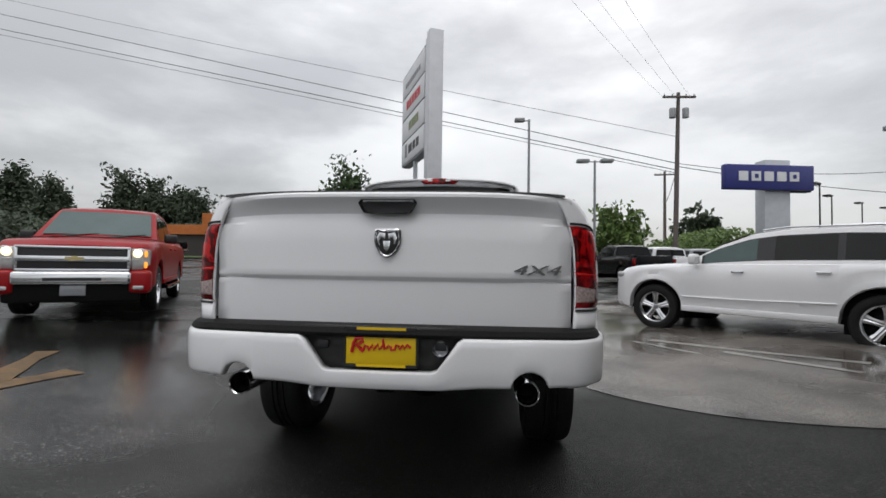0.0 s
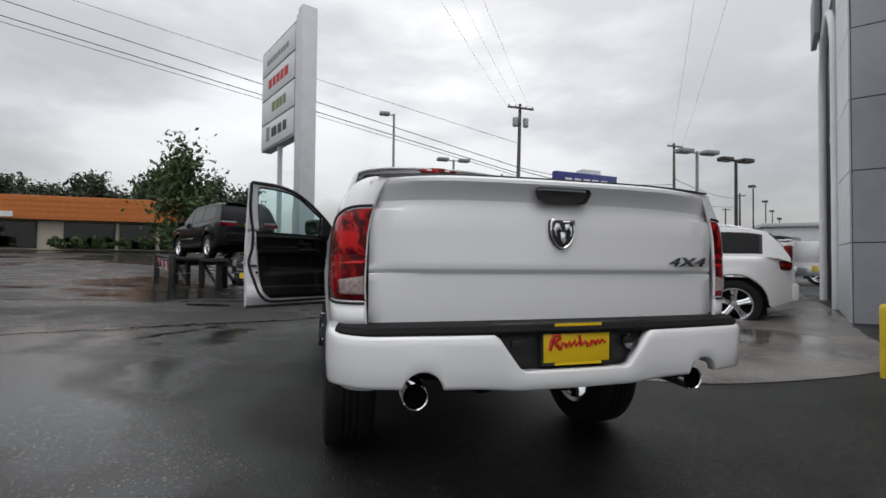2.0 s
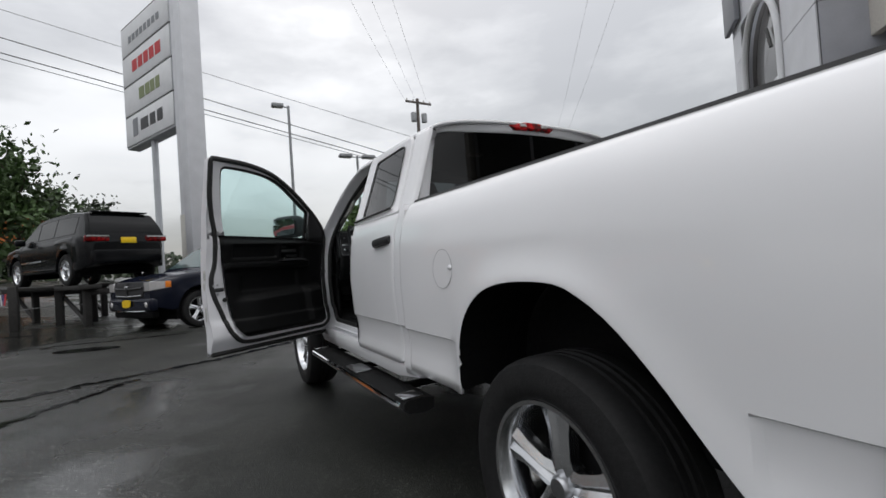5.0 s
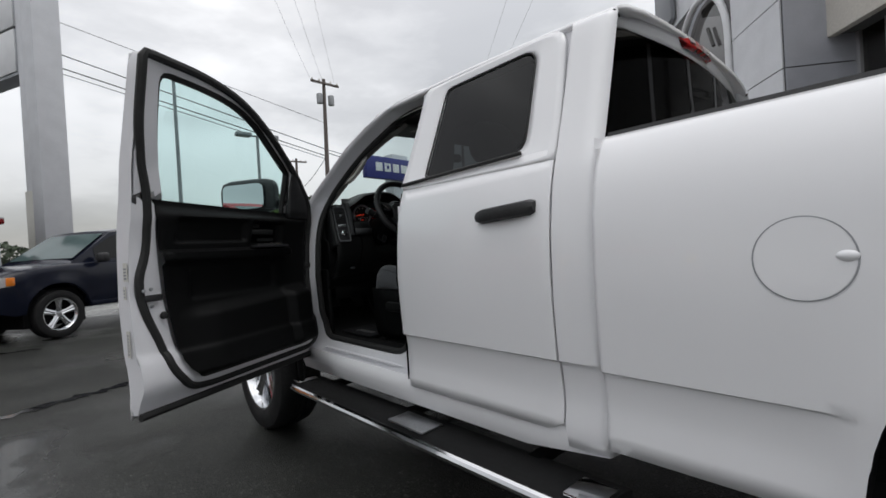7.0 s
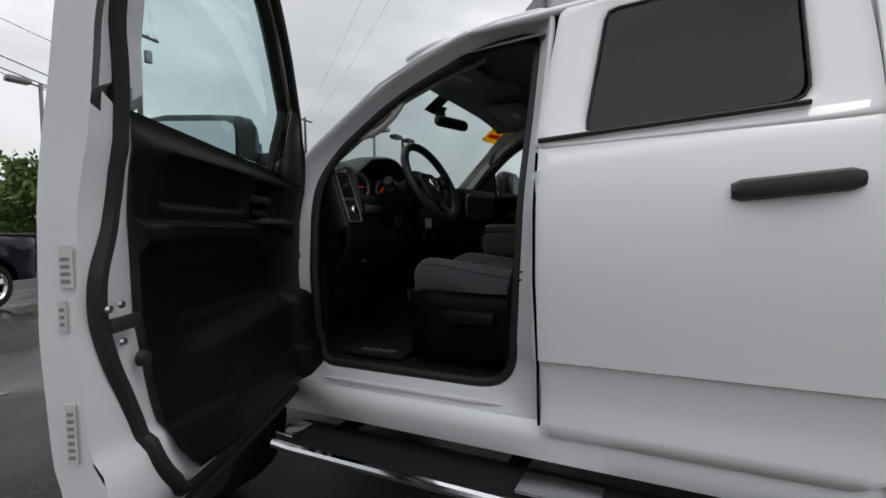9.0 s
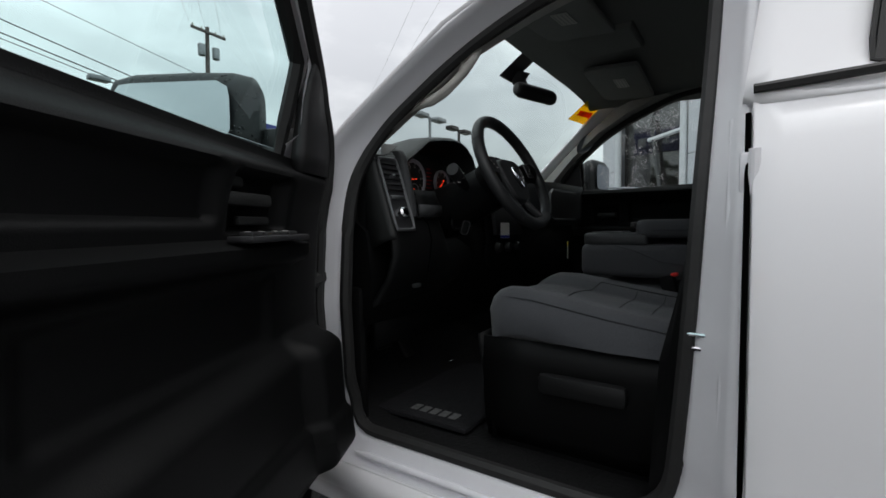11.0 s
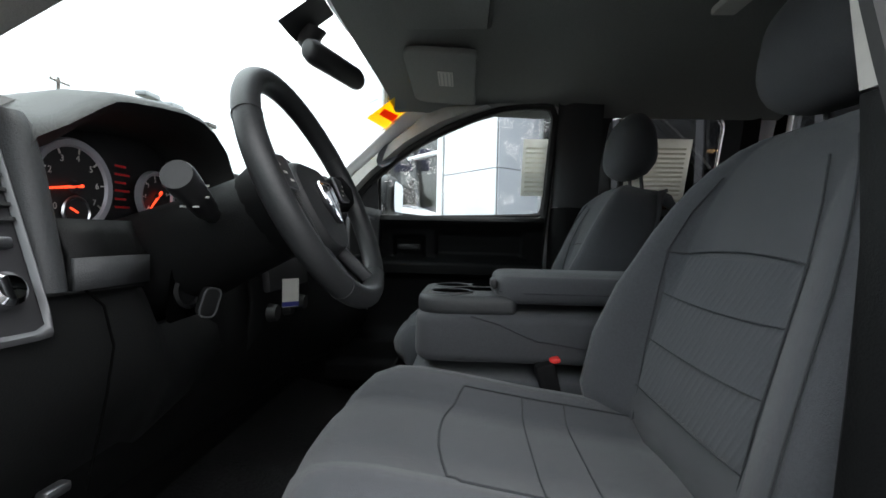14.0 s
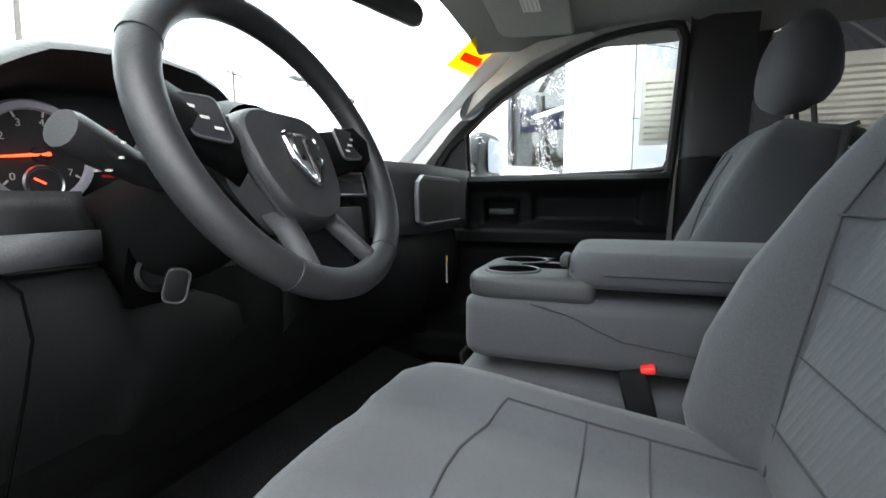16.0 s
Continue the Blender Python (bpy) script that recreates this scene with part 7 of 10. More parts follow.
part("light_switch", lathe([(0.0, 0.026), (0.012, 0.025), (0.017, 0.020), (0.020, 0.0)], 24, VM @ Matrix.Translation((0.0, -0.006, -0.062)) @ pose(0, 0, 0, 90, 0, 0)), CHROME, bz, "bright rotary light switch")
part("switch_strip", box((0.05, 0.012, 0.012), (0, -0.010, -0.012), 0.003), STEEL, bz).matrix_local = VM
part("switch_strip", box((0.05, 0.012, 0.010), (0, -0.010, -0.098), 0.003), STEEL, bz)
rows = []
for z in (-0.135, -0.12, -0.09, -0.04, 0.03, 0.09, 0.118, 0.128):
    k = 0.010 * max(0.0, (z - 0.09) / 0.04) ** 2
    rows.append([VM @ Vector((x, y + k, z)) for x, y in ((-0.043, -0.004), (-0.045, -0.014), (-0.051, -0.018), (-0.058, -0.014), (-0.063, -0.004), (-0.066, 0.016), (-0.068, 0.07))])
part("vent_pod_edge", grid(rows, VM @ Vector((-0.05, 0.2, 0))), DASH_TOP, dash, "dark grey moulding beside the vent", smooth=70, solid=0.006)
rows = []
for y, z in ((4.072, 1.480), (4.060, 1.462), (4.049, 1.425), (4.040, 1.385), (4.032, 1.345), (4.026, 1.316), (4.021, 1.284)):
    rows.append([(x, y + d, z) for x, d in ((-0.673, 0.012), (-0.671, -0.004), (-0.664, -0.012), (-0.653, -0.014), (-0.644, -0.010), (-0.638, 0.0), (-0.636, 0.03), (-0.635, 0.10))])
part("cluster_post", grid(rows, (-0.65, 5.0, 1.38)), DASH_GREY, dash, "grey post beside the instruments", smooth=70)
part("dash_speaker_vent", box((0.07, 0.05, 0.012), (-0.715, 4.10, 1.460), 0.004), PLASTIC, dash, "dark vent slot on the dash top").matrix_local = VM
part("defrost_vent", box((0.09, 0.05, 0.012), (-0.66, 4.15, 1.468), 0.003), PLASTIC, dash)
part("knee_panel", grid([[(x, 4.03 - 0.015 * u, z) for x in (-0.640, -0.58, -0.54, -0.525)] for z, u in ((1.275, 1), (1.30, 1.2), (1.325, 1.2), (1.345, 0.5), (1.365, 0))], (-0.56, 5, 1.3)), DASH, dash, "dark trim block", solid=0.01)
part("silver_band", grid([[(x, 4.006, z) for x in (-0.640, -0.57, -0.522)] for z in (1.283, 1.30, 1.320)], (-0.56, 5, 1.3)), DASH_GREY, dash, "satin grey band", solid=0.006)
top_z = [(-0.78, 1.283), (-0.530, 1.280), (-0.512, 1.272), (-0.486, 1.222), (-0.470, 1.216), (-0.20, 1.212)]
rows = []
for u in (0, 0.02, 0.06, 0.14, 0.3, 0.5, 0.7, 0.9, 1.0):
    rows.append([(x, 4.035 - 0.050 * math.sin(math.pi * min(1.0, u * 1.2 + 0.08)) + 0.05 * soft_step(x, -0.55, -0.25) + 0.10 * u * u, curve_at(top_z, x) + (0.93 - curve_at(top_z, x)) * u) for x in (-0.775, -0.74, -0.68, -0.62, -0.56, -0.535, -0.512, -0.498, -0.486, -0.47, -0.42, -0.35, -0.27, -0.20)])
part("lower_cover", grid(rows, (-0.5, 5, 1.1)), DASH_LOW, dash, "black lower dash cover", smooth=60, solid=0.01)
# ledge in the lighter vinyl tone: light on its top is put into colour
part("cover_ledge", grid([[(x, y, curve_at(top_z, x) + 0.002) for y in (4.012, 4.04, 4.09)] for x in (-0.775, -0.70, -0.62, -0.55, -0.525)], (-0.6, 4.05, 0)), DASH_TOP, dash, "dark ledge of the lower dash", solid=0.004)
part("cover_seam", tube([(-0.640, 4.02, 1.286), (-0.618, 4.012, 1.280), (-0.608, 4.000, 1.262), (-0.610, 3.986, 1.215), (-0.622, 3.985, 1.160), (-0.645, 3.99, 1.06)], 0.0016, 6), VOID, dash, "dark panel seam")
part("release_handle", box((0.03, 0.015, 0.012), (-0.690, 3.985, 1.085), 0.004), STEEL, dash, "bonnet release with a pale mark")
# centre stack and passenger side
part("centre_console_panel", grid([[(x, y, z) for x in (-0.17, -0.1, 0.1, 0.17)] for y, z in ((4.10, 0.92), (4.05, 1.05), (4.03, 1.2), (4.05, 1.38), (4.075, 1.475), (4.12, 1.49))], (0, 5, 1.2)), DASH, dash, "dark centre panel", solid=0.01)
for x in (-0.09, 0.09):
    v = part("centre_vent", box((0.12, 0.012, 0.085), (x, 4.050, 1.405), 0.006, 2, pose(0, 0, 0, -14, 0, 0)), BLACK_INK, dash)
    part("vent_frame", tube([(x + p, 4.043 + 0.25 * q, 1.405 + q) for p, q in ((-0.06, -0.042), (0.06, -0.042), (0.06, 0.042), (-0.06, 0.042))], 0.005, 6, closed=True), SILVER_TRIM, v)
    for k in range(4):
        part("vent_slat", box((0.11, 0.012, 0.004), (x, 4.043, 1.378 + 0.018 * k)), PLASTIC, v)
part("radio", box((0.24, 0.02, 0.12), (0, 4.030, 1.275), 0.006, 2, pose(0, 0, 0, -6, 0, 0)), BLACK_INK, dash, "black radio")
for x in (-0.09, 0.0, 0.09):
    part("heater_knob", lathe([(0, 0.022), (0.018, 0.02), (0.022, 0)], 20, Matrix.Translation((x, 4.03, 1.165)) @ pose(0, 0, 0, 90, 0, 0)), PLASTIC, dash)
part("glovebox_upper", grid([[(x, 4.030 - 0.075 * soft_step(x, 0.16, 0.40) - 0.015 * soft_step(x, 0.5, 0.78), z) for x in (0.18, 0.24, 0.30, 0.4, 0.6, 0.72, 0.775)] for z in (1.25, 1.30, 1.42, 1.455)], (0.5, 5, 1.3)), DASH_GREY, dash, "grey upper glovebox", solid=0.02)
gb = rounded([(0.30, 1.280), (0.74, 1.280), (0.74, 1.415), (0.30, 1.415)], 0.03, 4)
part("glovebox_frame", tube([(x, 3.952 + 0.06 * (x < 0.28), z) for x, z in radial(gb, (0.50, 1.345), 48)], 0.008, 6, closed=True), SILVER_TRIM, dash)
part("glovebox_recess", patch(gb, (0.50, 1.345), lambda x, z, k: (x, 3.946, z), 2, 40, (0.47, 5, 1.3)), PLASTIC, dash)
part("lower_panel", grid([[(x, 4.09, z) for x in (-0.75, -0.4, 0, 0.4, 0.75)] for z in (0.90, 1.0, 1.2)], (0, 5, 1)), DASH, dash, solid=0.02)
part("dash_end", box((0.05, 0.45, 0.50), (-0.755, 4.31, 1.22), 0.02), DASH, dash)
part("kick_panel", box((0.04, 0.5, 0.45), (-0.775, 4.36, 0.86), 0.02), DASH, dash)
part("kick_panel", box((0.04, 0.5, 0.75), (0.775, 4.36, 0.95), 0.02), DASH, dash)
part("toe_board", grid([[(x, y, z) for x in (-0.78, 0, 0.78)] for y, z in ((4.20, 0.66), (4.45, 0.78), (4.58, 1.1), (4.6, 1.36))], (0, 3, 1.2)), CARPET, truck)

# steering wheel
SW = Matrix.Translation((-0.428, 3.800, 1.419)) @ pose(0, 0, 0, -25.5, 0, -1)
wheel_ob = new("steering_wheel")
wheel_ob.parent = truck
wheel_ob.matrix_local = SW
wheel_ob["label"] = "black leather three-spoke steering wheel"
R = 0.178
part("wheel_rim", tube([(R * math.cos(2 * math.pi * k / 56), 0, R * math.sin(2 * math.pi * k / 56)) for k in range(56)], 0.018, 14, closed=True), LEATHER, wheel_ob, smooth=80)
for deg in (152, 28, 238, 302):
    a = radians(deg)
    e = Vector((math.cos(a), 0, math.sin(a)))
    part("rim_seam", tube([R * e + 0.0182 * (math.cos(q) * e + math.sin(q) * Vector((0, 1, 0))) for q in [2 * math.pi * k / 16 for k in range(16)]], 0.0009, 5, closed=True), BLACK_INK, wheel_ob)
pad = rounded([(-0.084, 0.030), (-0.054, 0.054), (0.054, 0.054), (0.084, 0.030), (0.076, -0.042), (0.048, -0.096), (0.0, -0.110), (-0.048, -0.096), (-0.076, -0.042)], 0.026, 5)
part("horn_pad", merge(ring(pad, [(x * 0.84, -0.028 + (z + 0.028) * 0.84) for x, z in pad], (0, -0.028), lambda x, z, k: Vector((x, 0.046 - 0.045 * math.sin(math.pi / 2 * k), z)), 6, 64, (0, 1, 0)),
                       patch([(x * 0.84, -0.028 + (z + 0.028) * 0.84) for x, z in pad], (0, -0.028), lambda x, z, k: Vector((x, 0.001 - 0.006 * math.sin(math.pi / 2 * k), z)), 5, 64, (0, 1, 0))), HUB_GREY, wheel_ob, "dark grey horn pad", smooth=60)
for s in (-1, 1):
    part("pad_ridge", tube([(s * 0.074, 0.021, 0.028), (s * 0.068, 0.015, -0.040), (s * 0.044, 0.019, -0.090)], [0.006, 0.009, 0.006], 8, flat=0.5), DASH_GREY, wheel_ob, "grey ridge", smooth=70)
    sp = grid([[(s * x, y + 0.030 * (0.176 - x) / 0.116, z + h) for h, y in ((-w, 0.010), (-w * 0.75, -0.010), (0, -0.015), (w * 0.75, -0.010), (w, 0.010))] for x, z, w in ((0.06, 0.000, 0.046), (0.10, 0.010, 0.036), (0.14, 0.016, 0.034), (0.176, 0.018, 0.040))], (0, 1, 0))
    spoke = part("wheel_spoke", sp, DASH, wheel_ob, "black side spoke", solid=0.012, smooth=60)
    key = rounded([(0.098, -0.012), (0.146, -0.008), (0.150, 0.034), (0.100, 0.038)], 0.010, 4)
    part("spoke_button", plate([(s * x, z) for x, z in key], 0.005, Matrix(((1, 0, 0, 0), (0, 0, -1, 0.002), (0, 1, 0, 0), (0, 0, 0, 1))), 0.0015), BLACK_INK, spoke, "black thumb button cluster")
    part("button_rim", tube([(s * x, -0.0020, z) for x, z in key], 0.0016, 5, closed=True), SILVER_TRIM, spoke)
    for q in range(3):
        part("button_mark", box((0.010, 0.0006, 0.003), (s * (0.112 + 0.012 * q), -0.0037, 0.012 + 0.010 * (q - 1))), PAPER, spoke)
    low = grid([[(s * x + h, y + 0.030 * (z + 0.168) / 0.093, z) for h, y in ((-w, 0.004), (-w * 0.4, -0.012), (w * 0.4, -0.012), (w, 0.004))] for x, z, w in ((0.040, -0.075, 0.022), (0.046, -0.105, 0.016), (0.054, -0.135, 0.014), (0.066, -0.168, 0.018))], (0, 1, -0.1))
    part("lower_spoke", low, DASH_GREY, wheel_ob, "satin grey lower spoke", solid=0.010, smooth=60)
part("lower_web", patch(rounded([(-0.05, -0.09), (0.05, -0.09), (0.064, -0.170), (-0.064, -0.170)], 0.02, 4), (0, -0.13), lambda x, z, k: Vector((x, 0.026, z)), 2, 32, (0, 1, -0.13)), DASH, wheel_ob)
part("hub_shell", lathe([(0.070, 0.03), (0.086, 0.05), (0.075, 0.09), (0.065, 0.12)], 28, pose(0, 0, 0, -90, 0, 0)), DASH, wheel_ob)
sb = rounded([(-0.027, 0.034), (0.027, 0.034), (0.027, 0.0), (0.0, -0.034), (-0.027, 0.0)], 0.007, 3)
EM = Matrix.Translation((0, 0.000, -0.026)) @ pose(0, 0, 0, 90, 0, 0)
em = part("wheel_emblem", plate(sb, 0.010, EM), BLACK_INK, wheel_ob, "chrome shield emblem")
part("emblem_rim", tube([EM @ Vector((x, y, 0.010)) for x, y in sb], 0.003, 6, closed=True), CHROME, em)
for s in (-1, 1):
    part("emblem_relief", plate([(s * 0.003, 0.026), (s * 0.018, 0.027), (s * 0.022, 0.012), (s * 0.017, -0.004), (s * 0.012, 0.006), (s * 0.004, -0.024)], 0.004, EM @ Matrix.Translation((0, 0, 0.010))), CHROME, em)
column = part("steering_column", tube([(-0.43, 3.86, 1.385), (-0.43, 3.98, 1.33), (-0.43, 4.12, 1.28)], [0.072, 0.08, 0.085], 18), DASH, truck, "black column shroud", smooth=60)
part("indicator_stalk", tube([(-0.47, 3.93, 1.365), (-0.515, 3.928, 1.380), (-0.525, 3.926, 1.384), (-0.58, 3.915, 1.406), (-0.606, 3.910, 1.417), (-0.612, 3.909, 1.419)], [0.011, 0.012, 0.016, 0.0195, 0.020, 0.0185], 16), PLASTIC, column, "black indicator stalk", smooth=50)
part("stalk_base", lathe([(0.025, 0), (0.022, 0.012), (0.014, 0.016)], 16, Matrix.Translation((-0.478, 3.93, 1.366)) @ pose(0, 0, 0, 0, -70, 0)), SILVER_TRIM, column)
for k in range(7):
    a = 2 * math.pi * k / 7
    c = Vector((-0.566, 3.918, 1.400)) + 0.0193 * (math.cos(a) * Vector((0.36, 0.0, 0.93)) + math.sin(a) * Vector((0.0, 1.0, 0.0)))
    part("stalk_mark", box((0.003, 0.007, 0.0025), c), PAPER, column)
part("ignition_bezel", lathe([(0.024, 0.0), (0.025, 0.006), (0.020, 0.009), (0.016, 0.004), (0.0, 0.002)], 24, Matrix.Translation((-0.476, 3.985, 1.262)) @ pose(0, 0, 0, 80, 0, -15)), DASH, column, "black ignition bezel")
FOB = Matrix.Translation((-0.472, 3.956, 1.250)) @ pose(0, 0, 0, 10, 12, -28)
fob_line = rounded([(-0.013, -0.022), (0.013, -0.022), (0.013, 0.022), (-0.013, 0.022)], 0.011, 5)
fob = part("ignition_key", plate(fob_line, 0.012, FOB @ pose(0, 0, 0, 90, 0, 0), 0.003), DASH_LOW, column, "black key fob in the lock")
part("fob_rim", tube([FOB @ Vector((x, -0.012, z)) for x, z in fob_line], 0.0016, 6, closed=True), DASH_GREY, fob)
pocket = rounded([(-0.522, 1.222), (-0.415, 1.222), (-0.425, 1.318), (-0.505, 1.306)], 0.014, 4)
# flat sheet: shade of the lock pocket is put into its black
part("column_pocket", patch(pocket, (-0.465, 1.265), lambda x, z, k: (x, 3.990 + 0.10 * (x + 0.47), z), 2, 40, (-0.46, 5, 1.27)), VOID, column, "black sheet for the shade in the pocket round the lock", smooth=0)
part("shift_lever", tube([(-0.34, 3.92, 1.40), (-0.27, 3.88, 1.43), (-0.22, 3.86, 1.455)], [0.010, 0.010, 0.016], 10), PLASTIC, column)
part("column_boot", tube([(-0.405, 4.1, 1.26), (-0.405, 4.3, 1.0), (-0.405, 4.5, 0.85)], 0.045, 12), UNDER, truck)
for x, w, z in ((-0.33, 0.055, 0.80), (-0.46, 0.085, 0.84)):
    part("pedal", box((w, 0.02, 0.09 if w > 0.06 else 0.14), (x, 4.33, z), 0.008, 2, pose(0, 0, 0, -30, 0, 0)), RUBBER, truck, "black pedal")
part("parking_brake_pedal", box((0.07, 0.02, 0.06), (-0.66, 4.28, 0.86), 0.008, 2, pose(0, 0, 0, -30, 0, 0)), RUBBER, truck)
# mat, key tag, mirror, visors, stickers
mat_ob = part("floor_mat", slab(-0.70, -0.16, 3.82, 4.20, 0.688, 0.702, 0.05), MAT_FELT, truck, "black driver's floor mat", smooth=0)
bars("mat_mark", [(-0.662, -0.622, 3.878 + 0.034 * k, 3.903 + 0.034 * k) for k in range(5)], MAT_INK, mat_ob, lambda x, y: (x, y, 0.7035), "pale woven mark")
part("mat_clip", box((0.04, 0.015, 0.008), (-0.23, 4.166, 0.716), 0.002), CHROME, truck)
tag = part("key_tag", box((0.032, 0.002, 0.055), (-0.256, 3.914, 1.236), turn=pose(0, 0, 0, 0, 0, -48)), PAPER, column, "white and blue key tag")
part("tag_stripe", box((0.033, 0.003, 0.009), (-0.256, 3.914, 1.214), turn=pose(0, 0, 0, 0, 0, -48)), BLUE_SIGN, tag)
part("price_tag", box((0.018, 0.002, 0.085), (0.470, 3.925, 1.128), turn=pose(0, 0, 0, 0, 0, 30)), PAPER, dash, "small hanging paper tag")
part("tag_head", box((0.019, 0.003, 0.018), (0.470, 3.925, 1.160), turn=pose(0, 0, 0, 0, 0, 30)), YELLOW, dash)
rv = []
for u in (-1, -0.96, -0.8, 0, 0.8, 0.96, 1):
    q = 1 if abs(u) < 0.9 else (0.8 if abs(u) < 0.98 else 0.5)
    rv.append([(0.0 + 0.122 * u, 3.905 + 0.024 * q * math.cos(a), 1.766 + 0.031 * q * math.sin(a)) for a in [2 * math.pi * k / 16 for k in range(16)]])
mir = part("rear_view_mirror", grid(rv, (0.0, 3.9, 1.766), close_u=True, cap=True), PLASTIC, truck, "black rear-view mirror", smooth=60)
mir.matrix_local = Matrix.Translation((0.061, 3.926, 0.025)) @ pose(0, 0, 0, 0, 0, -17) @ Matrix.Translation((0, -3.905, 0))
part("mirror_stem", tube([(0.0, 3.92, 1.77), (-0.01, 3.955, 1.795), (-0.02, 3.975, 1.83), (-0.02, 3.965, 1.865)], [0.012, 0.020, 0.030, 0.038], 12), PLASTIC, mir)
part("screen_band", grid([[Vector(screen(u, f)) + Vector((0, -0.008, -0.006)) for u in (-0.09, -0.05, 0, 0.05, 0.09)] for f in (0.87, 0.94, 1.0)], (0, 3, 1.5)), BLACK_INK, truck, "black band behind the mirror")
for s in (-1, 1):
    vis = part("sun_visor", slab(-0.195, 0.195, -0.11, 0.11, -0.009, 0.009, 0.05), HEADLINER, truck, "grey sun visor", smooth=50)
    vis.matrix_local = Matrix.Translation((0.375 * s, 3.665, 1.868)) @ pose(0, 0, 0, 4, 5 * s, 0)
    lb = part("visor_label", box((0.105, 0.048, 0.002), (-0.02, -0.012, -0.0100)), PAPER, vis, "white warning label")
    bars("print_bars", [(-0.066, 0.026, -0.032 + 0.012 * k, -0.028 + 0.012 * k) for k in range(4)], PALE_INK, lb, lambda x, y: (x, y, -0.0115))
part("overhead_console", slab(-0.11, 0.11, 3.52, 3.80, 1.905, 1.94, 0.03), HEADLINER, truck, smooth=50)
part("dome_lamp", box((0.12, 0.06, 0.02), (0, 2.95, 1.925), 0.006), PAPER, truck, "pale dome lamp lens")
st = [Vector(p) for p in ((0.700, 3.912, 1.777), (0.649, 3.790, 1.851), (0.535, 3.841, 1.861), (0.578, 3.961, 1.790))]
bm = bmesh.new()
bm.faces.new([bm.verts.new(p) for p in st])
stk = part("screen_sticker", bm, STICKER_YELLOW, truck, "yellow and red windscreen sticker", smooth=0, solid=0.001)
bm = bmesh.new()
bm.faces.new([bm.verts.new(st[0].lerp(st[1], a).lerp(st[3].lerp(st[2], a), b) + Vector((0, -0.004, -0.003))) for a, b in ((0.30, 0.12), (0.55, 0.25), (0.50, 0.92), (0.28, 0.86))])
part("sticker_mark", bm, STICKER_RED, stk, smooth=0)
pap = part("window_paper", grid([[(cab_x(z) - 0.033, y, z) for y in (3.250, 3.352)] for z in (1.530, 1.65, 1.755)], (3, 3.4, 1.6)), PAPER_THIN, pdoor, "paper price sheet taped to the window", solid=0.001)
bars("print_bars", [(3.262, 3.340, 1.545 + 0.019 * k, 1.552 + 0.019 * k) for k in range(10)], INK_THIN, pap, lambda y, z: (cab_x(z) - 0.0355, y, z))
pap2 = part("window_paper", grid([[(cab_x(z) - 0.033, y, z) for y in (2.68, 2.93)] for z in (1.50, 1.62, 1.76)], (3, 2.8, 1.6)), PAPER_THIN, truck, "paper sheet taped inside the rear window", solid=0.001)
bars("print_bars", [(2.70, 2.91, 1.52 + 0.018 * k, 1.528 + 0.018 * k) for k in range(12)], INK_THIN, pap2, lambda y, z: (cab_x(z) - 0.0355, y, z))
# ---- dealership building ----
C1 = Vector((6.45, 3.12, 0))
EA, EB = Vector((0.731, 0.682, 0)), Vector((0.682, -0.731, 0))
BZ = 0.26


TA = radians(4)
EA2, EB2 = EA * math.cos(TA) + EB * math.sin(TA), EB * math.cos(TA) - EA * math.sin(TA)
TOWER_W = 4.9


def bld(s, q, z):
    """Building axes: s along the arched front, q back from it, z over the lot; the tower stands slightly turned."""
    return C1 + (EA2 * s + EB2 * q if s > 0 else EA * s + EB * q) + Vector((0, 0, z))


BM2 = Matrix(((EA2.x, EB2.x, 0, C1.x), (EA2.y, EB2.y, 0, C1.y), (0, 0, 1, 0), (0, 0, 0, 1)))
BM = Matrix(((EA.x, EB.x, 0, C1.x), (EA.y, EB.y, 0, C1.y), (0, 0, 1, 0), (0, 0, 0, 1)))


def bbox(s0, s1, q0, q1, z0, z1, bevel=0.0):
    bm = box((s1 - s0, q1 - q0, z1 - z0), ((s0 + s1) / 2, (q0 + q1) / 2, (z0 + z1) / 2), bevel)
    bmesh.ops.transform(bm, matrix=BM2 if s0 > -0.05 else BM, verts=bm.verts)
    bmesh.ops.recalc_face_normals(bm, faces=bm.faces)
    return bm


shop = thing("dealership_building", "grey panel-clad dealership with an arched entrance tower", "building")
AWL, AWR = 1.58, 4.05
AMID = (AWL + AWR) / 2
arch_out, AW0, AW1, SPR, ATOP = [], AWL, AWR, 4.75, 6.0
arch_pts = [(AW0, BZ), (AW1, BZ)] + [((AW0 + AW1) / 2 + (AW1 - AW0) / 2 * math.cos(math.pi * k / 20), SPR + (ATOP - SPR) * math.sin(math.pi * k / 20)) for k in range(21)]
face_out = [(0.0, BZ), (TOWER_W, BZ), (TOWER_W, 7.6), (0.0, 7.6)]
tower = part("entrance_tower", ring(face_out, arch_pts, (AMID, 3.4), lambda s, z, k: bld(s, 0.0, z), 2, 160, bld(2, 3, 3)), SOFFIT, shop, "dark backing behind the panels", smooth=0, solid=0.05)
bz = [BZ, 1.45, 2.5, 3.55, 4.6, 5.4, 6.1, 6.85, 7.6]


def panel(s0, s1, z0, z1, q, mat, parent):
    part("panel", bbox(s0 + 0.008, s1 - 0.008, q - 0.022, q, z0 + 0.008, z1 - 0.008, 0.003), mat, parent, smooth=0)


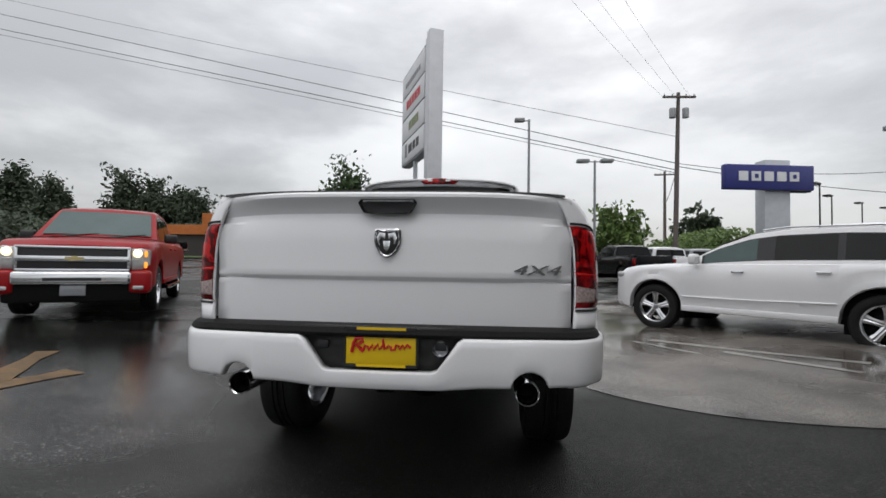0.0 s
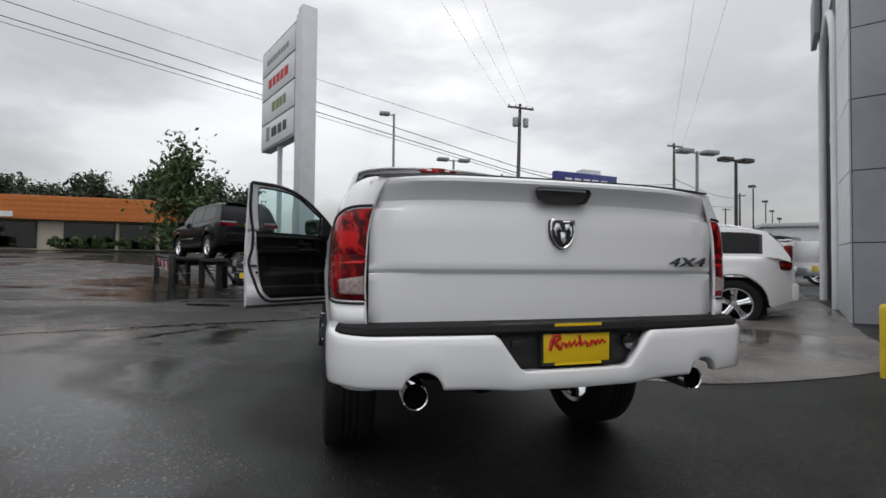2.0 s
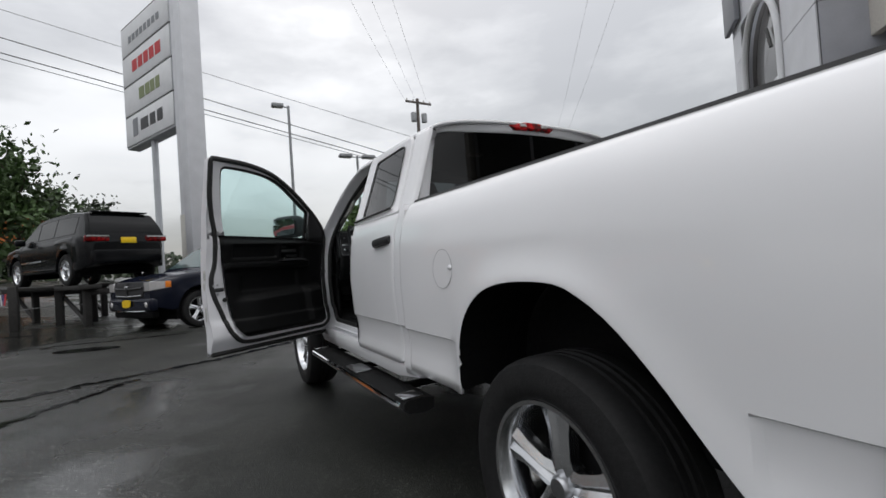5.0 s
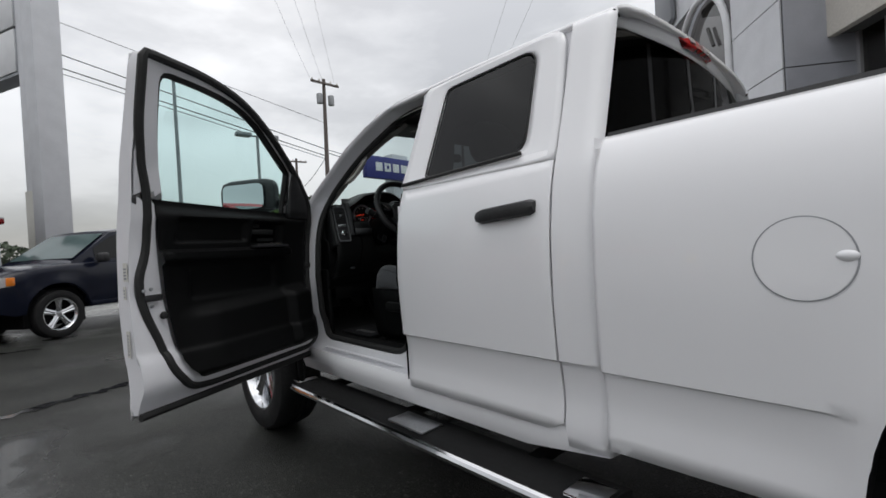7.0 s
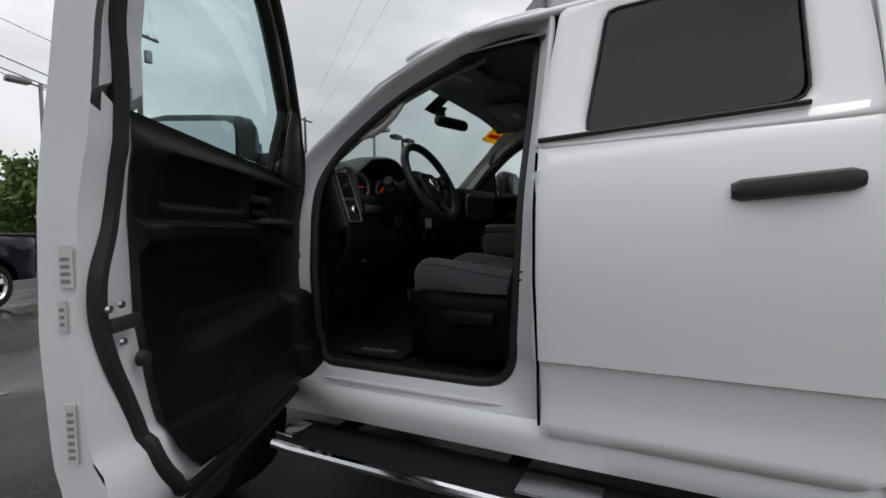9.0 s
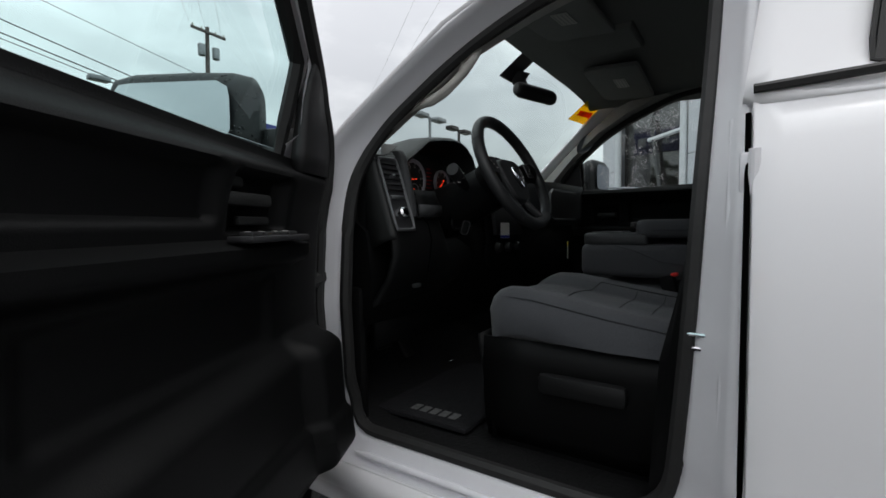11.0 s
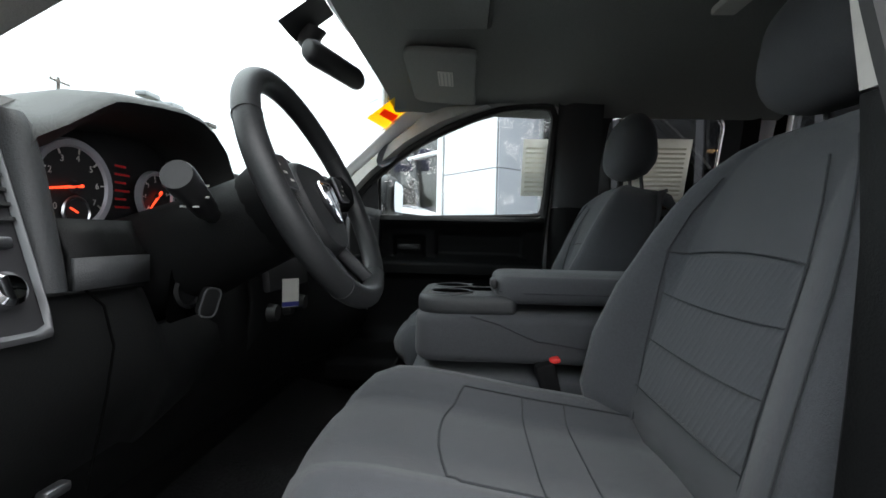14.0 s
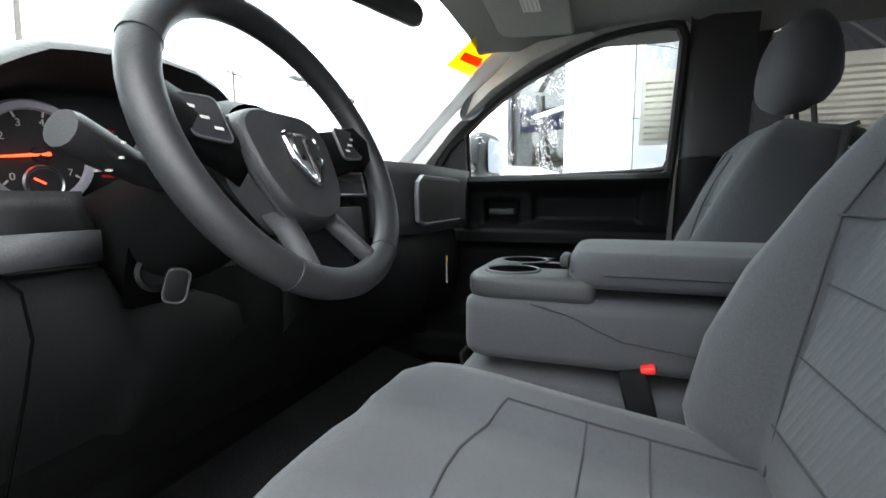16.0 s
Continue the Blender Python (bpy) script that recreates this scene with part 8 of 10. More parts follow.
for z0, z1 in zip(bz, bz[1:]):
    panel(0.0, AW0 - 0.10, z0, z1, -0.003, PANEL_LIGHT, tower)
    panel(AW1 + 0.10, TOWER_W, z0, z1, -0.003, PANEL_LIGHT, tower)
    if z0 >= 5.99:
        panel(AW0 - 0.10, (AW0 + AW1) / 2, z0, z1, -0.003, PANEL_LIGHT, tower)
        panel((AW0 + AW1) / 2, AW1 + 0.10, z0, z1, -0.003, PANEL_LIGHT, tower)
    # side of the tower
    bm = bbox(-0.026, -0.004, 0.008, 0.98 - 0.004, z0 + 0.008, z1 - 0.008, 0.003)
    part("panel", bm, PANEL_GREY, tower, smooth=0)
part("tower_side", bbox(0.0, 0.2, 0.05, 0.98, BZ, 7.6), SOFFIT, tower, smooth=0)
part("tower_end", bbox(TOWER_W - 0.15, TOWER_W, 0.05, 3.0, BZ, 7.6), PANEL_GREY, tower, smooth=0)
part("plinth", bbox(-0.01, TOWER_W, -0.01, 1.0, BZ - 0.12, BZ + 0.012), SOFFIT, tower, smooth=0)
aw = part("arch_frame", tube([bld(s, -0.035, z) for s, z in [(AW1, BZ)] + arch_pts[2:] + [(AW0, BZ)]], 0.07, 8), WHITE_SIGN, shop, "white arched window frame", smooth=60)
g = part("arch_pane", patch([(s, z) for s, z in arch_pts], (AMID, 3.4), lambda s, z, k: bld(s, 0.12, z), 3, 80, bld(2, 3, 3)), GLASS_SHOP, aw)
for a, b, r in (((1.75, 3.6), (1.80, 5.6), 0.035), ((2.4, TOWER_W), (2.62, 5.35), 0.035), ((1.30, 3.55), (2.1, 4.15), 0.075), ((2.1, 4.15), (2.9, 3.55), 0.075), ((2.1, BZ), (AMID, 3.4), 0.04), ((1.3, 3.0), (2.9, 3.0), 0.05)):
    part("mullion", tube([bld(a[0], 0.06, a[1]), bld(b[0], 0.06, b[1])], r, 6), WHITE_SIGN if r > 0.04 else SOFFIT, aw)
part("roof_sign", bbox(TOWER_W - 0.9, TOWER_W + 0.2, -0.16, -0.05, 6.25, 7.3, 0.02), GREY_INK, shop, "dark relief emblem on the tower")
# recessed window wall running back towards the near end
L = 7.2
part("window_wall", bbox(-L, 0.0, 0.98, 1.12, BZ - 0.15, 1.02), STUCCO, shop, "cream low wall under the windows", smooth=0)
part("sill", bbox(-L, -0.02, 0.93, 1.14, 1.02, 1.08, 0.008), FRAME_METAL, shop, "metal window sill", smooth=0)
posts = [-0.10, -0.62, -1.55, -2.75, -4.0, -5.4, -7.1]
for s in posts:
    part("window_post", bbox(s - 0.05, s + 0.05, 0.95, 1.07, 1.08, 3.98, 0.006), FRAME_METAL, shop, "aluminium window post", smooth=0)
for s0, s1 in zip(posts[1:], posts):
    pane = part("window_pane", bbox(s0 + 0.05, s1 - 0.05, 1.0, 1.008, 1.08, 3.98), GLASS_SHOP, shop, smooth=0)
can = part("canopy", bbox(-L, 0.0, 0.58, 0.70, 3.93, 6.2, 0.01), STUCCO, shop, "pale canopy fascia", smooth=0)
part("soffit", bbox(-L, 0.0, 0.70, 1.2, 3.96, 4.06), SOFFIT, shop, "dark soffit", smooth=0)
part("roof", bbox(-L, 3.75, 0.70, 6.0, 6.1, 6.25), SOFFIT, shop, smooth=0)
part("showroom_floor", bbox(-L, 3.6, 1.12, 6.0, 0.18, BZ), DARK_WALL, shop, smooth=0)
part("showroom_ceiling", bbox(-L, 3.6, 1.2, 6.0, 4.0, 4.1), DARK_WALL, shop, smooth=0)
part("showroom_back_wall", bbox(-L, 3.75, 6.0, 6.15, 0.1, 6.2), DARK_WALL, shop, smooth=0)
part("showroom_end_wall", bbox(-L - 0.12, -L, 0.58, 6.1, 0.0, 6.2), STUCCO, shop, smooth=0)
part("showroom_counter", bbox(-4.0, -1.2, 3.4, 4.0, BZ, 1.25, 0.02), BEIGE, shop, "pale showroom counter", smooth=0)
for s, q, z in ((-0.6, 2.5, 2.95), (-2.0, 3.3, 2.95), (-3.5, 3.0, 2.95), (1.8, 3.0, 3.0)):
    lamp = part("pendant_lamp", lathe([(0.03, 0.30), (0.06, 0.27), (0.17, 0.12), (0.21, 0.0)], 24, Matrix.Translation(bld(s, q, z))), BRONZE, shop, "lit pendant lamp with a bell shade")
    part("bulb", lathe([(0.0, 0.10), (0.05, 0.07), (0.15, 0.01), (0.0, 0.0)], 20, Matrix.Translation(bld(s, q, z))), WARM_LAMP, lamp)
    part("lamp_cord", tube([bld(s, q, z + 0.3), bld(s, q, 4.0)], 0.012, 6), SOFFIT, lamp)
post = thing("bollard", "yellow painted steel bollard on the asphalt", "bollard", m=Matrix.Translation((3.83, 1.15, ground_z(3.83, 1.15))))
part("post", lathe([(0.062, -0.02), (0.062, 0.60), (0.060, 0.625), (0.045, 0.645), (0.0, 0.652)], 24), YELLOW_POST, post)

# ---- pylon sign ----
pyl = thing("pylon_sign", "tall silver dealer pylon with four white panels", "sign", m=Matrix.Translation((-1.58, 15.75, ground_z(-1.58, 15.75))))
pyl_dir = Vector((-1.58, 3.52, 0)).normalized()
PA = math.degrees(math.atan2(pyl_dir.y, pyl_dir.x))
P0 = pose(-0.30, 0.30, 0, 0, 0, PA)
def pbox(u0, u1, w0, w1, z0, z1, bevel=0.01):
    bm = box((u1 - u0, w1 - w0, z1 - z0), ((u0 + u1) / 2, (w0 + w1) / 2, (z0 + z1) / 2), bevel)
    bmesh.ops.transform(bm, matrix=P0, verts=bm.verts)
    return bm
part("pillar", pbox(-0.80, -0.38, -0.28, 0.28, 0, 10.35), PANEL_LIGHT, pyl, "silver upright")
part("pillar", pbox(-0.30, -0.02, -0.22, 0.22, 0, 10.25), PANEL_LIGHT, pyl, "silver upright")
part("thin_post", tube([P0 @ Vector((2.1, 0, 0)), P0 @ Vector((2.1, 0, 6))], 0.10, 10), SIGN_GREY, pyl)
part("cabinet", pbox(0.02, 3.85, -0.20, 0.20, 5.75, 10.05), SIGN_GREY, pyl, "silver sign cabinet")
for k, (ink, spans) in enumerate(((BLACK_INK, [(0.8, 1.2), (1.35, 1.75), (1.9, 2.5)]), (GREEN_INK, [(0.9, 1.2), (1.28, 1.6), (1.66, 2.0), (2.08, 2.5)]), (RED_INK, [(0.7, 1.1), (1.2, 1.55), (1.65, 2.0), (2.1, 2.45), (2.55, 2.95)]),
                                  (GREY_INK, [(0.7 + 0.32 * q, 0.92 + 0.32 * q) for q in range(8)]))):
    z0 = 5.82 + 1.06 * k
    pn = part("sign_panel", pbox(0.06, 3.80, 0.20, 0.235, z0, z0 + 1.0), WHITE_SIGN, pyl, "white lit-type sign panel")
    part("panel_joint", pbox(0.04, 3.83, 0.195, 0.215, z0 + 1.0, z0 + 1.06, 0.0), BLACK_INK, pn)
    for a, b in spans:
        part("mark_bar", pbox(a, b, 0.235, 0.245, z0 + 0.34, z0 + (0.72 if k < 3 else 0.56), 0.0), ink, pn)
    if k == 0:
        part("mark_shield", pbox(2.75, 3.15, 0.235, 0.245, z0 + 0.25, z0 + 0.85, 0.0), GREY_INK, pn)
part("pillar_notice", pbox(-0.27, 0.03, 0.222, 0.228, 1.6, 3.0, 0.0), PAPER, pyl)

# ---- blue sign ----
vs = thing("blue_sign", "blue rectangular sign with white marks on a grey pillar", "sign", m=Matrix.Translation((19.55, 30.0, ground_z(19.7, 30) - 0.25)) @ pose(0, 0, 0, 0, 0, 8))
part("pillar", box((1.75, 0.9, 8.3), (0.1, 0.3, 4.15), 0.03), SIGN_GREY, vs, "grey pillar")
pn = part("sign_panel", box((6.0, 0.45, 1.62), (-0.75, -0.35, 7.05), 0.03), BLUE_SIGN, vs, "blue panel")
part("rear_panel", box((1.2, 0.5, 1.45), (2.3, 0.6, 7.0), 0.03), BLACK_PAINT, vs)
for k in range(5):
    part("mark_bar", box((0.62, 0.04, 0.62), (-2.55 + 0.86 * k, -0.595, 7.1), 0.0), WHITE_SIGN, pn)
    if k in (1, 4):
        part("mark_bar", box((0.22, 0.04, 0.26), (-2.55 + 0.86 * k, -0.625, 7.1), 0.0), BLUE_SIGN, pn)


# ---- poles and wires ----
def utility_pole(x, y, h, lean=0.0, transformers=True):
    p = thing("utility_pole", "brown wooden utility pole with a crossarm" + (" and transformers" if transformers else ""), "utility pole", m=Matrix.Translation((x, y, ground_z(x, y))))
    part("pole", tube([(0, 0, 0), (lean * 0.5, 0, h * 0.5), (lean, 0, h)], [0.17, 0.15, 0.11], 12), WOOD_POLE, p)
    arm = part("crossarm", box((2.4, 0.12, 0.14), (lean, -0.16, h - 0.35), 0.01, 2, pose(0, 0, 0, 0, -4, 14)), WOOD_POLE, p)
    for q in (-1.1, -0.5, 0.5, 1.1):
        part("insulator", lathe([(0.05, 0.0), (0.06, 0.06), (0.03, 0.14), (0.0, 0.16)], 10, Matrix.Translation((lean + q * 0.97, -0.16 + q * 0.25, h - 0.27 + 0.07 * q))), PAPER, arm)
    if transformers:
        for q in (-0.42, 0.42):
            part("transformer", lathe([(0.0, 0.0), (0.20, 0.02), (0.21, 0.6), (0.18, 0.66), (0.0, 0.68)], 16, Matrix.Translation((lean + q, -0.1, h - 1.75))), POLE_METAL, p, "grey transformer can")
    return p


utility_pole(12.9, 29.3, 12.5, 0.25)
utility_pole(18.2, 45.0, 10.4, 0.0, False)
utility_pole(33.2, 36.2, 12.8, 0.0, False)
utility_pole(57.0, 50.0, 10.8, 0.0, False)
utility_pole(70.0, 64.5, 10.8, 0.0, False)


def lot_lamp(x, y, h, heads, mat=None, size=0.55, turn=0.0):
    mat = mat or POLE_METAL
    p = thing("lot_lamp", "metal lot lamp with %s on a tall pole" % ("two box heads" if heads == 2 else "one box head"), "street lamp", "lot lamps", Matrix.Translation((x, y, ground_z(x, y))) @ pose(0, 0, 0, 0, 0, turn))
    part("pole", tube([(0, 0, 0), (0, 0, h)], [0.085, 0.065], 10), mat, p)
    for q in ((-1, 1) if heads == 2 else (-1,)):
        part("arm", tube([(0, 0, h - 0.08), (q * size * 0.6, 0, h - 0.05)], 0.03, 6), mat, p)
        hd = part("lamp_head", box((size, size * 0.62, 0.18), (q * size * 0.95, 0, h - 0.02), 0.03), mat, p)
        part("lens", box((size * 0.8, size * 0.45, 0.02), (q * size * 0.95, 0, h - 0.115)), PAPER, hd)
    return p


lot_lamp(2.75, 23.2, 9.15, 1)
lot_lamp(6.58, 24.4, 6.9, 2, size=0.7)
lot_lamp(15.8, 15.5, 5.95, 2, size=0.75)
lot_lamp(17.4, 14.9, 5.55, 2, BRONZE, 0.62)
for x, y, h, heads in ((42.5, 35.5, 8.7, 1), (54.5, 44.0, 8.7, 1), (65.5, 52.0, 8.7, 1), (77.0, 60.0, 8.7, 2), (31.2, 42.9, 8.7, 1), (37.4, 50.2, 8.7, 1), (44.7, 55.8, 8.7, 1), (50.9, 60.1, 8.7, 1)):
    lot_lamp(x, y, h, heads, BRONZE, 1.0, 35)


def wire(p, q, sag, r=0.016, mat=None):
    pts = []
    for k in range(25):
        t = k / 24
        pts.append((p[0] + (q[0] - p[0]) * t, p[1] + (q[1] - p[1]) * t, p[2] + (q[2] - p[2]) * t - sag * 4 * t * (1 - t)))
    ob = part("overhead_wire", tube(pts, r, 5), mat or WIRE, None, smooth=80)
    return tagged(ob, "thin dark overhead cable between poles", "cable", "overhead wires")


wire((-55, 38, 27.1), (13.0, 29.3, 8.1), 0.0, 0.028)
wire((-55, 38, 25.5), (13.0, 29.3, 7.65), 0.0, 0.030)
wire((-55, 38, 24.9), (13.0, 29.3, 7.45), 0.0, 0.020)
wire((-55, 38, 28.7), (13.0, 29.3, 9.9), 0.2, 0.016)
wire((13.0, 29.3, 8.1), (33.2, 36.2, 9.0), 0.5, 0.024)
wire((13.0, 29.3, 7.6), (18.2, 45, 7.5), 0.3, 0.024)
wire((13.0, 29.3, 7.9), (57, 50, 9.2), 0.8, 0.03)
wire((33.2, 36.2, 9.6), (57, 50, 10.4), 0.5, 0.03)
for dx in (-1.0, 0.0, 1.0):
    wire((13.1 + dx, 29.2 + 0.2 * dx, 12.4), (-14 + dx * 1.6, -10, 16.5), 1.2, 0.006, WIRE_FAINT)
for dx in (-0.6, 0.6):
    wire((33.2 + dx, 36, 12.6), (-3 + dx * 1.8, -8, 15.0), 1.2, 0.006, WIRE_FAINT)
    
# ---- orange-roofed building ----
ob_ = thing("roadside_building", "low building with an orange fascia and dark shopfront", "building", m=Matrix.Translation((-20.0, 42.0, 1.62)) @ pose(0, 0, 0, 0, 0, 2))
part("wall", box((15.5, 9.0, 2.9), (0, 4.6, 1.45)), BEIGE, ob_, "beige wall", smooth=0)
fas = part("fascia", box((17.0, 10.2, 1.9), (0.4, 4.4, 3.35), 0.04), ORANGE, ob_, "orange ribbed fascia", smooth=0)
for k in range(4):
    part("fascia_rib", box((17.04, 10.24, 0.04), (0.4, 4.4, 2.65 + 0.42 * k)), ORANGE, fas, smooth=0)
part("soffit", box((16.6, 9.8, 0.06), (0.4, 4.4, 2.38)), SOFFIT, ob_, smooth=0)
for x0, x1 in ((-6.0, -3.2), (-1.4, 2.2), (2.5, 5.2), (5.5, 7.6)):
    w = part("shop_window", box((x1 - x0, 0.10, 2.15), ((x0 + x1) / 2, 0.06, 1.20)), DARK_WALL, ob_, "dark shop window", smooth=0)
    part("pane", box((x1 - x0 - 0.16, 0.03, 2.0), ((x0 + x1) / 2, -0.02, 1.20)), GLASS_CAR, w, smooth=0)
part("sign_board", box((2.2, 0.10, 0.42), (-5.5, -0.78, 2.75), 0.01), WHITE_SIGN, ob_, "white sign board", smooth=0)
low = thing("roadside_annex", "low orange-roofed annex with a dark carport", "building", m=Matrix.Translation((-31.5, 46.0, 1.7)))
part("wall", box((9, 6, 2.4), (0, 3, 1.2)), DARK_WALL, low, smooth=0)
part("fascia", box((9.6, 6.6, 1.1), (0, 3, 2.9), 0.03), ORANGE, low, smooth=0)

# ---- other vehicles ----
def vehicle(name, label, at, heading, spec, paint, group="parked cars"):
    """A car from its side profile. spec: length, width, wheelbase, front overhang, belt and roof profiles along y (0 at the rear, up to the length), wheel and window data."""
    x, y, z = at
    v = thing(name, label, spec["kind"], group, Matrix.Translation((x, y, z)) @ pose(0, 0, 0, 0, 0, heading))
    Ln, W = spec["length"], spec["width"] / 2
    yr, yf = spec["rear_axle"] - Ln / 2, spec["rear_axle"] + spec["wheelbase"] - Ln / 2
    R, ar = spec["tyre"], spec["arch"]
    deck = [(a - Ln / 2, b) for a, b in spec["deck"]]
    roof = [(a - Ln / 2, b) for a, b in spec["roof"]]
    lowp = spec["low"]

    def half(yy):
        e = min(yy + Ln / 2, Ln / 2 - yy)
        t0, t1 = spec.get("taper", (0.16, 0.35))
        return W * (1 - t0 * max(0, 1 - e / t1) ** 2.2)

    def low(yy):
        for c in (yr, yf):
            d = ar ** 2 - (yy - c) ** 2
            if d > 0:
                return max(lowp, R * 1.02 + math.sqrt(d))
        return lowp + 0.12 * max(0, 1 - min(yy + Ln / 2, Ln / 2 - yy) / 0.3)

    ys = sorted(set([-Ln / 2 + Ln * k / 36 for k in range(37)] + [-Ln / 2 + 0.02, -Ln / 2 + 0.06, Ln / 2 - 0.06, Ln / 2 - 0.02] + [c + ar * math.cos(math.pi * k / 14) for c in (yr, yf) for k in range(15)] + [a for a, _ in deck]))
    ys = [q for q in ys if -Ln / 2 <= q <= Ln / 2]
    rows = []
    for yy in ys:
        lo, hi, w = low(yy), curve_at(deck, yy), half(yy)
        hi = max(hi, lo + 0.05)
        f = lambda t: lo + (hi - lo) * t
        fl = 0.02 * max(0, 1 - min(abs(yy - yr), abs(yy - yf)) / (ar + 0.1))
        rows.append([(w * 0.5, yy, f(0) + 0.05), (w * 0.97, yy, f(0)), (w * 0.985 + fl, yy, f(0.06)), (w * 0.985 + fl, yy, f(0.30)), (w * 0.99, yy, f(0.36)), (w * 1.0, yy, f(0.66)), (w * 0.985, yy, f(0.86)), (w * 0.95, yy, f(0.97)),
                     (w * 0.90, yy, f(1.0)), (w * 0.5, yy, f(1.0) + 0.02 * spec.get("crown", 1)), (0, yy, f(1.0) + 0.03 * spec.get("crown", 1))])
    full = [r + [(-a, b, c) for a, b, c in reversed(r[:-1])] for r in rows]
    bm = grid(full, (0, 0, 0.7), close_u=False)
    for row in (full[0], full[-1]):
        bm.faces.new([bm.verts.new(p) for p in row])
    body = part("body", bm, paint, v, smooth=42)
    # cabin
    g0, g1 = roof[0][0], roof[-1][0]
    gy = sorted(set([g0 + (g1 - g0) * k / 22 for k in range(23)] + [a for a, _ in roof]))
    wb, wt = spec.get("cab_base", 0.90) * W, spec.get("cab_top", 0.74) * W

    def cabin(yy, t, out=0.0):
        zb, zt = curve_at(deck, yy) - 0.02, curve_at(roof, yy)
        zt = max(zt, zb + 0.01)
        full_h = max(b for _, b in roof) - zb
        k = (zt - zb) / full_h
        xx = wb + (wt - wb) * t * k
        return (xx + out, yy, zb + (zt - zb) * t * 0.93)

    rows = []
    for yy in gy:
        side = [cabin(yy, t) for t in (0, 0.5, 0.9, 1.0)]
        zt = max(curve_at(roof, yy), curve_at(deck, yy) - 0.01)
        xx = side[-1][0]
        row = side + [(xx * 0.94, yy, zt - 0.02), (xx * 0.6, yy, zt), (0, yy, zt + 0.012)]
        rows.append(row + [(-a, b, c) for a, b, c in reversed(row[:-1])])
    part("cabin", grid(rows, (0, 0, 0.9)), paint, v, "painted roof and pillars", smooth=42)
    for a, b, mat in spec["windows"]:
        a, b = a - Ln / 2, b - Ln / 2
        for s in (-1, 1):
            cols = [a + (b - a) * k / 8 for k in range(9)]
            rw = []
            for t in (0.14, 0.4, 0.7, spec.get("glass_top", 0.88)):
                rw.append([(s * cabin(q, t, 0.006)[0], q, cabin(q, t)[2]) for q in cols])
            part("side_window", grid(rw, (0, (a + b) / 2, 0.9)), mat, v, smooth=80)
    for nm, a, b, mat in (("windscreen", *spec["screen"], spec["screen_glass"]), ("rear_window", *spec["backlight"], spec["windows"][-1][2])):
        a, b = a - Ln / 2, b - Ln / 2
        rw = []
        for k in range(7):
            q = a + (b - a) * k / 6
            xx = cabin(q, 1.0)[0] * 0.90
            zt = curve_at(roof, q)
            rw.append([(xx * u, q + (0.006 if b > a and a > 0 else -0.006), zt + 0.016 - 0.008 * u * u) for u in (-1, -0.5, 0, 0.5, 1)])
        part(nm, grid(rw, (0, 0, 0.3)), mat, v, smooth=80)
    if "surround" in spec:
        a, b = spec["surround"][0] - Ln / 2, spec["surround"][1] - Ln / 2
        for s in (-1, 1):
            cols = [a + (b - a) * k / 20 for k in range(21)]
            part("window_surround", grid([[(s * cabin(q, t, 0.003)[0], q, cabin(q, t)[2]) for q in cols] for t in (0.12, 0.4, 0.7, 0.865)], (0, 0, 0.9)), BLACK_INK, v, "black pillars and window surround", smooth=80)
    # wheels
    for c in (yr, yf):
        for s in (-1, 1):
            wheel(v, (s * (W - 0.14), c, R), s, R, 0.24, R * 0.66, 5, rim_mat=spec.get("rim"))
        part("wheel_well", box((W * 1.7, ar * 1.9, ar * 1.2), (0, c, R + ar * 0.25)), UNDER, v)
    part("underbody", box((W * 1.7, Ln * 0.86, 0.06), (0, 0, lowp + 0.02)), UNDER, v)
    for s in (-1, 1):
        m_y = spec["mirror"] - Ln / 2
        part("side_mirror", box((0.22, 0.12, 0.17), (s * (W + 0.07), m_y, curve_at(deck, m_y) + 0.07), 0.04), spec.get("mirror_mat", PLASTIC), v, smooth=60)
        for hy in spec["handles"]:
            part("door_handle", box((0.03, 0.17, 0.03), (s * (W * 1.0 + 0.008), hy - Ln / 2, curve_at(deck, hy - Ln / 2) - 0.13), 0.008), spec.get("handle_mat", paint), v)
        part("sill_trim", box((0.04, spec["wheelbase"] - 2 * ar, 0.09), (s * (W * 0.985), (yr + yf) / 2, lowp + 0.05), 0.015), spec.get("sill_mat", paint), v)
    return v, deck, half


def line(v, s, pts, r, mat, name):
    part(name, tube([(s * x, y, z) for x, y, z in pts], r, 6), mat, v)


PICKUP = dict(kind="pickup truck", length=5.8, width=2.0, wheelbase=3.62, rear_axle=1.22, tyre=0.40, arch=0.50, low=0.46,
              deck=[(0, 1.22), (0.1, 1.28), (1.95, 1.30), (2.0, 1.26), (4.35, 1.24), (4.7, 1.235), (5.4, 1.20), (5.68, 1.165), (5.8, 1.09)],
              roof=[(2.02, 1.26), (2.08, 1.80), (2.5, 1.88), (3.3, 1.90), (3.75, 1.84), (4.60, 1.24)], windows=[(2.30, 3.10, FAR_GLASS), (3.16, 4.15, FAR_GLASS)], screen=(3.84, 4.48), backlight=(2.035, 2.07),
              screen_glass=SCREEN_TEAL, mirror=4.15, handles=(2.55, 3.4), rim=ALLOY)


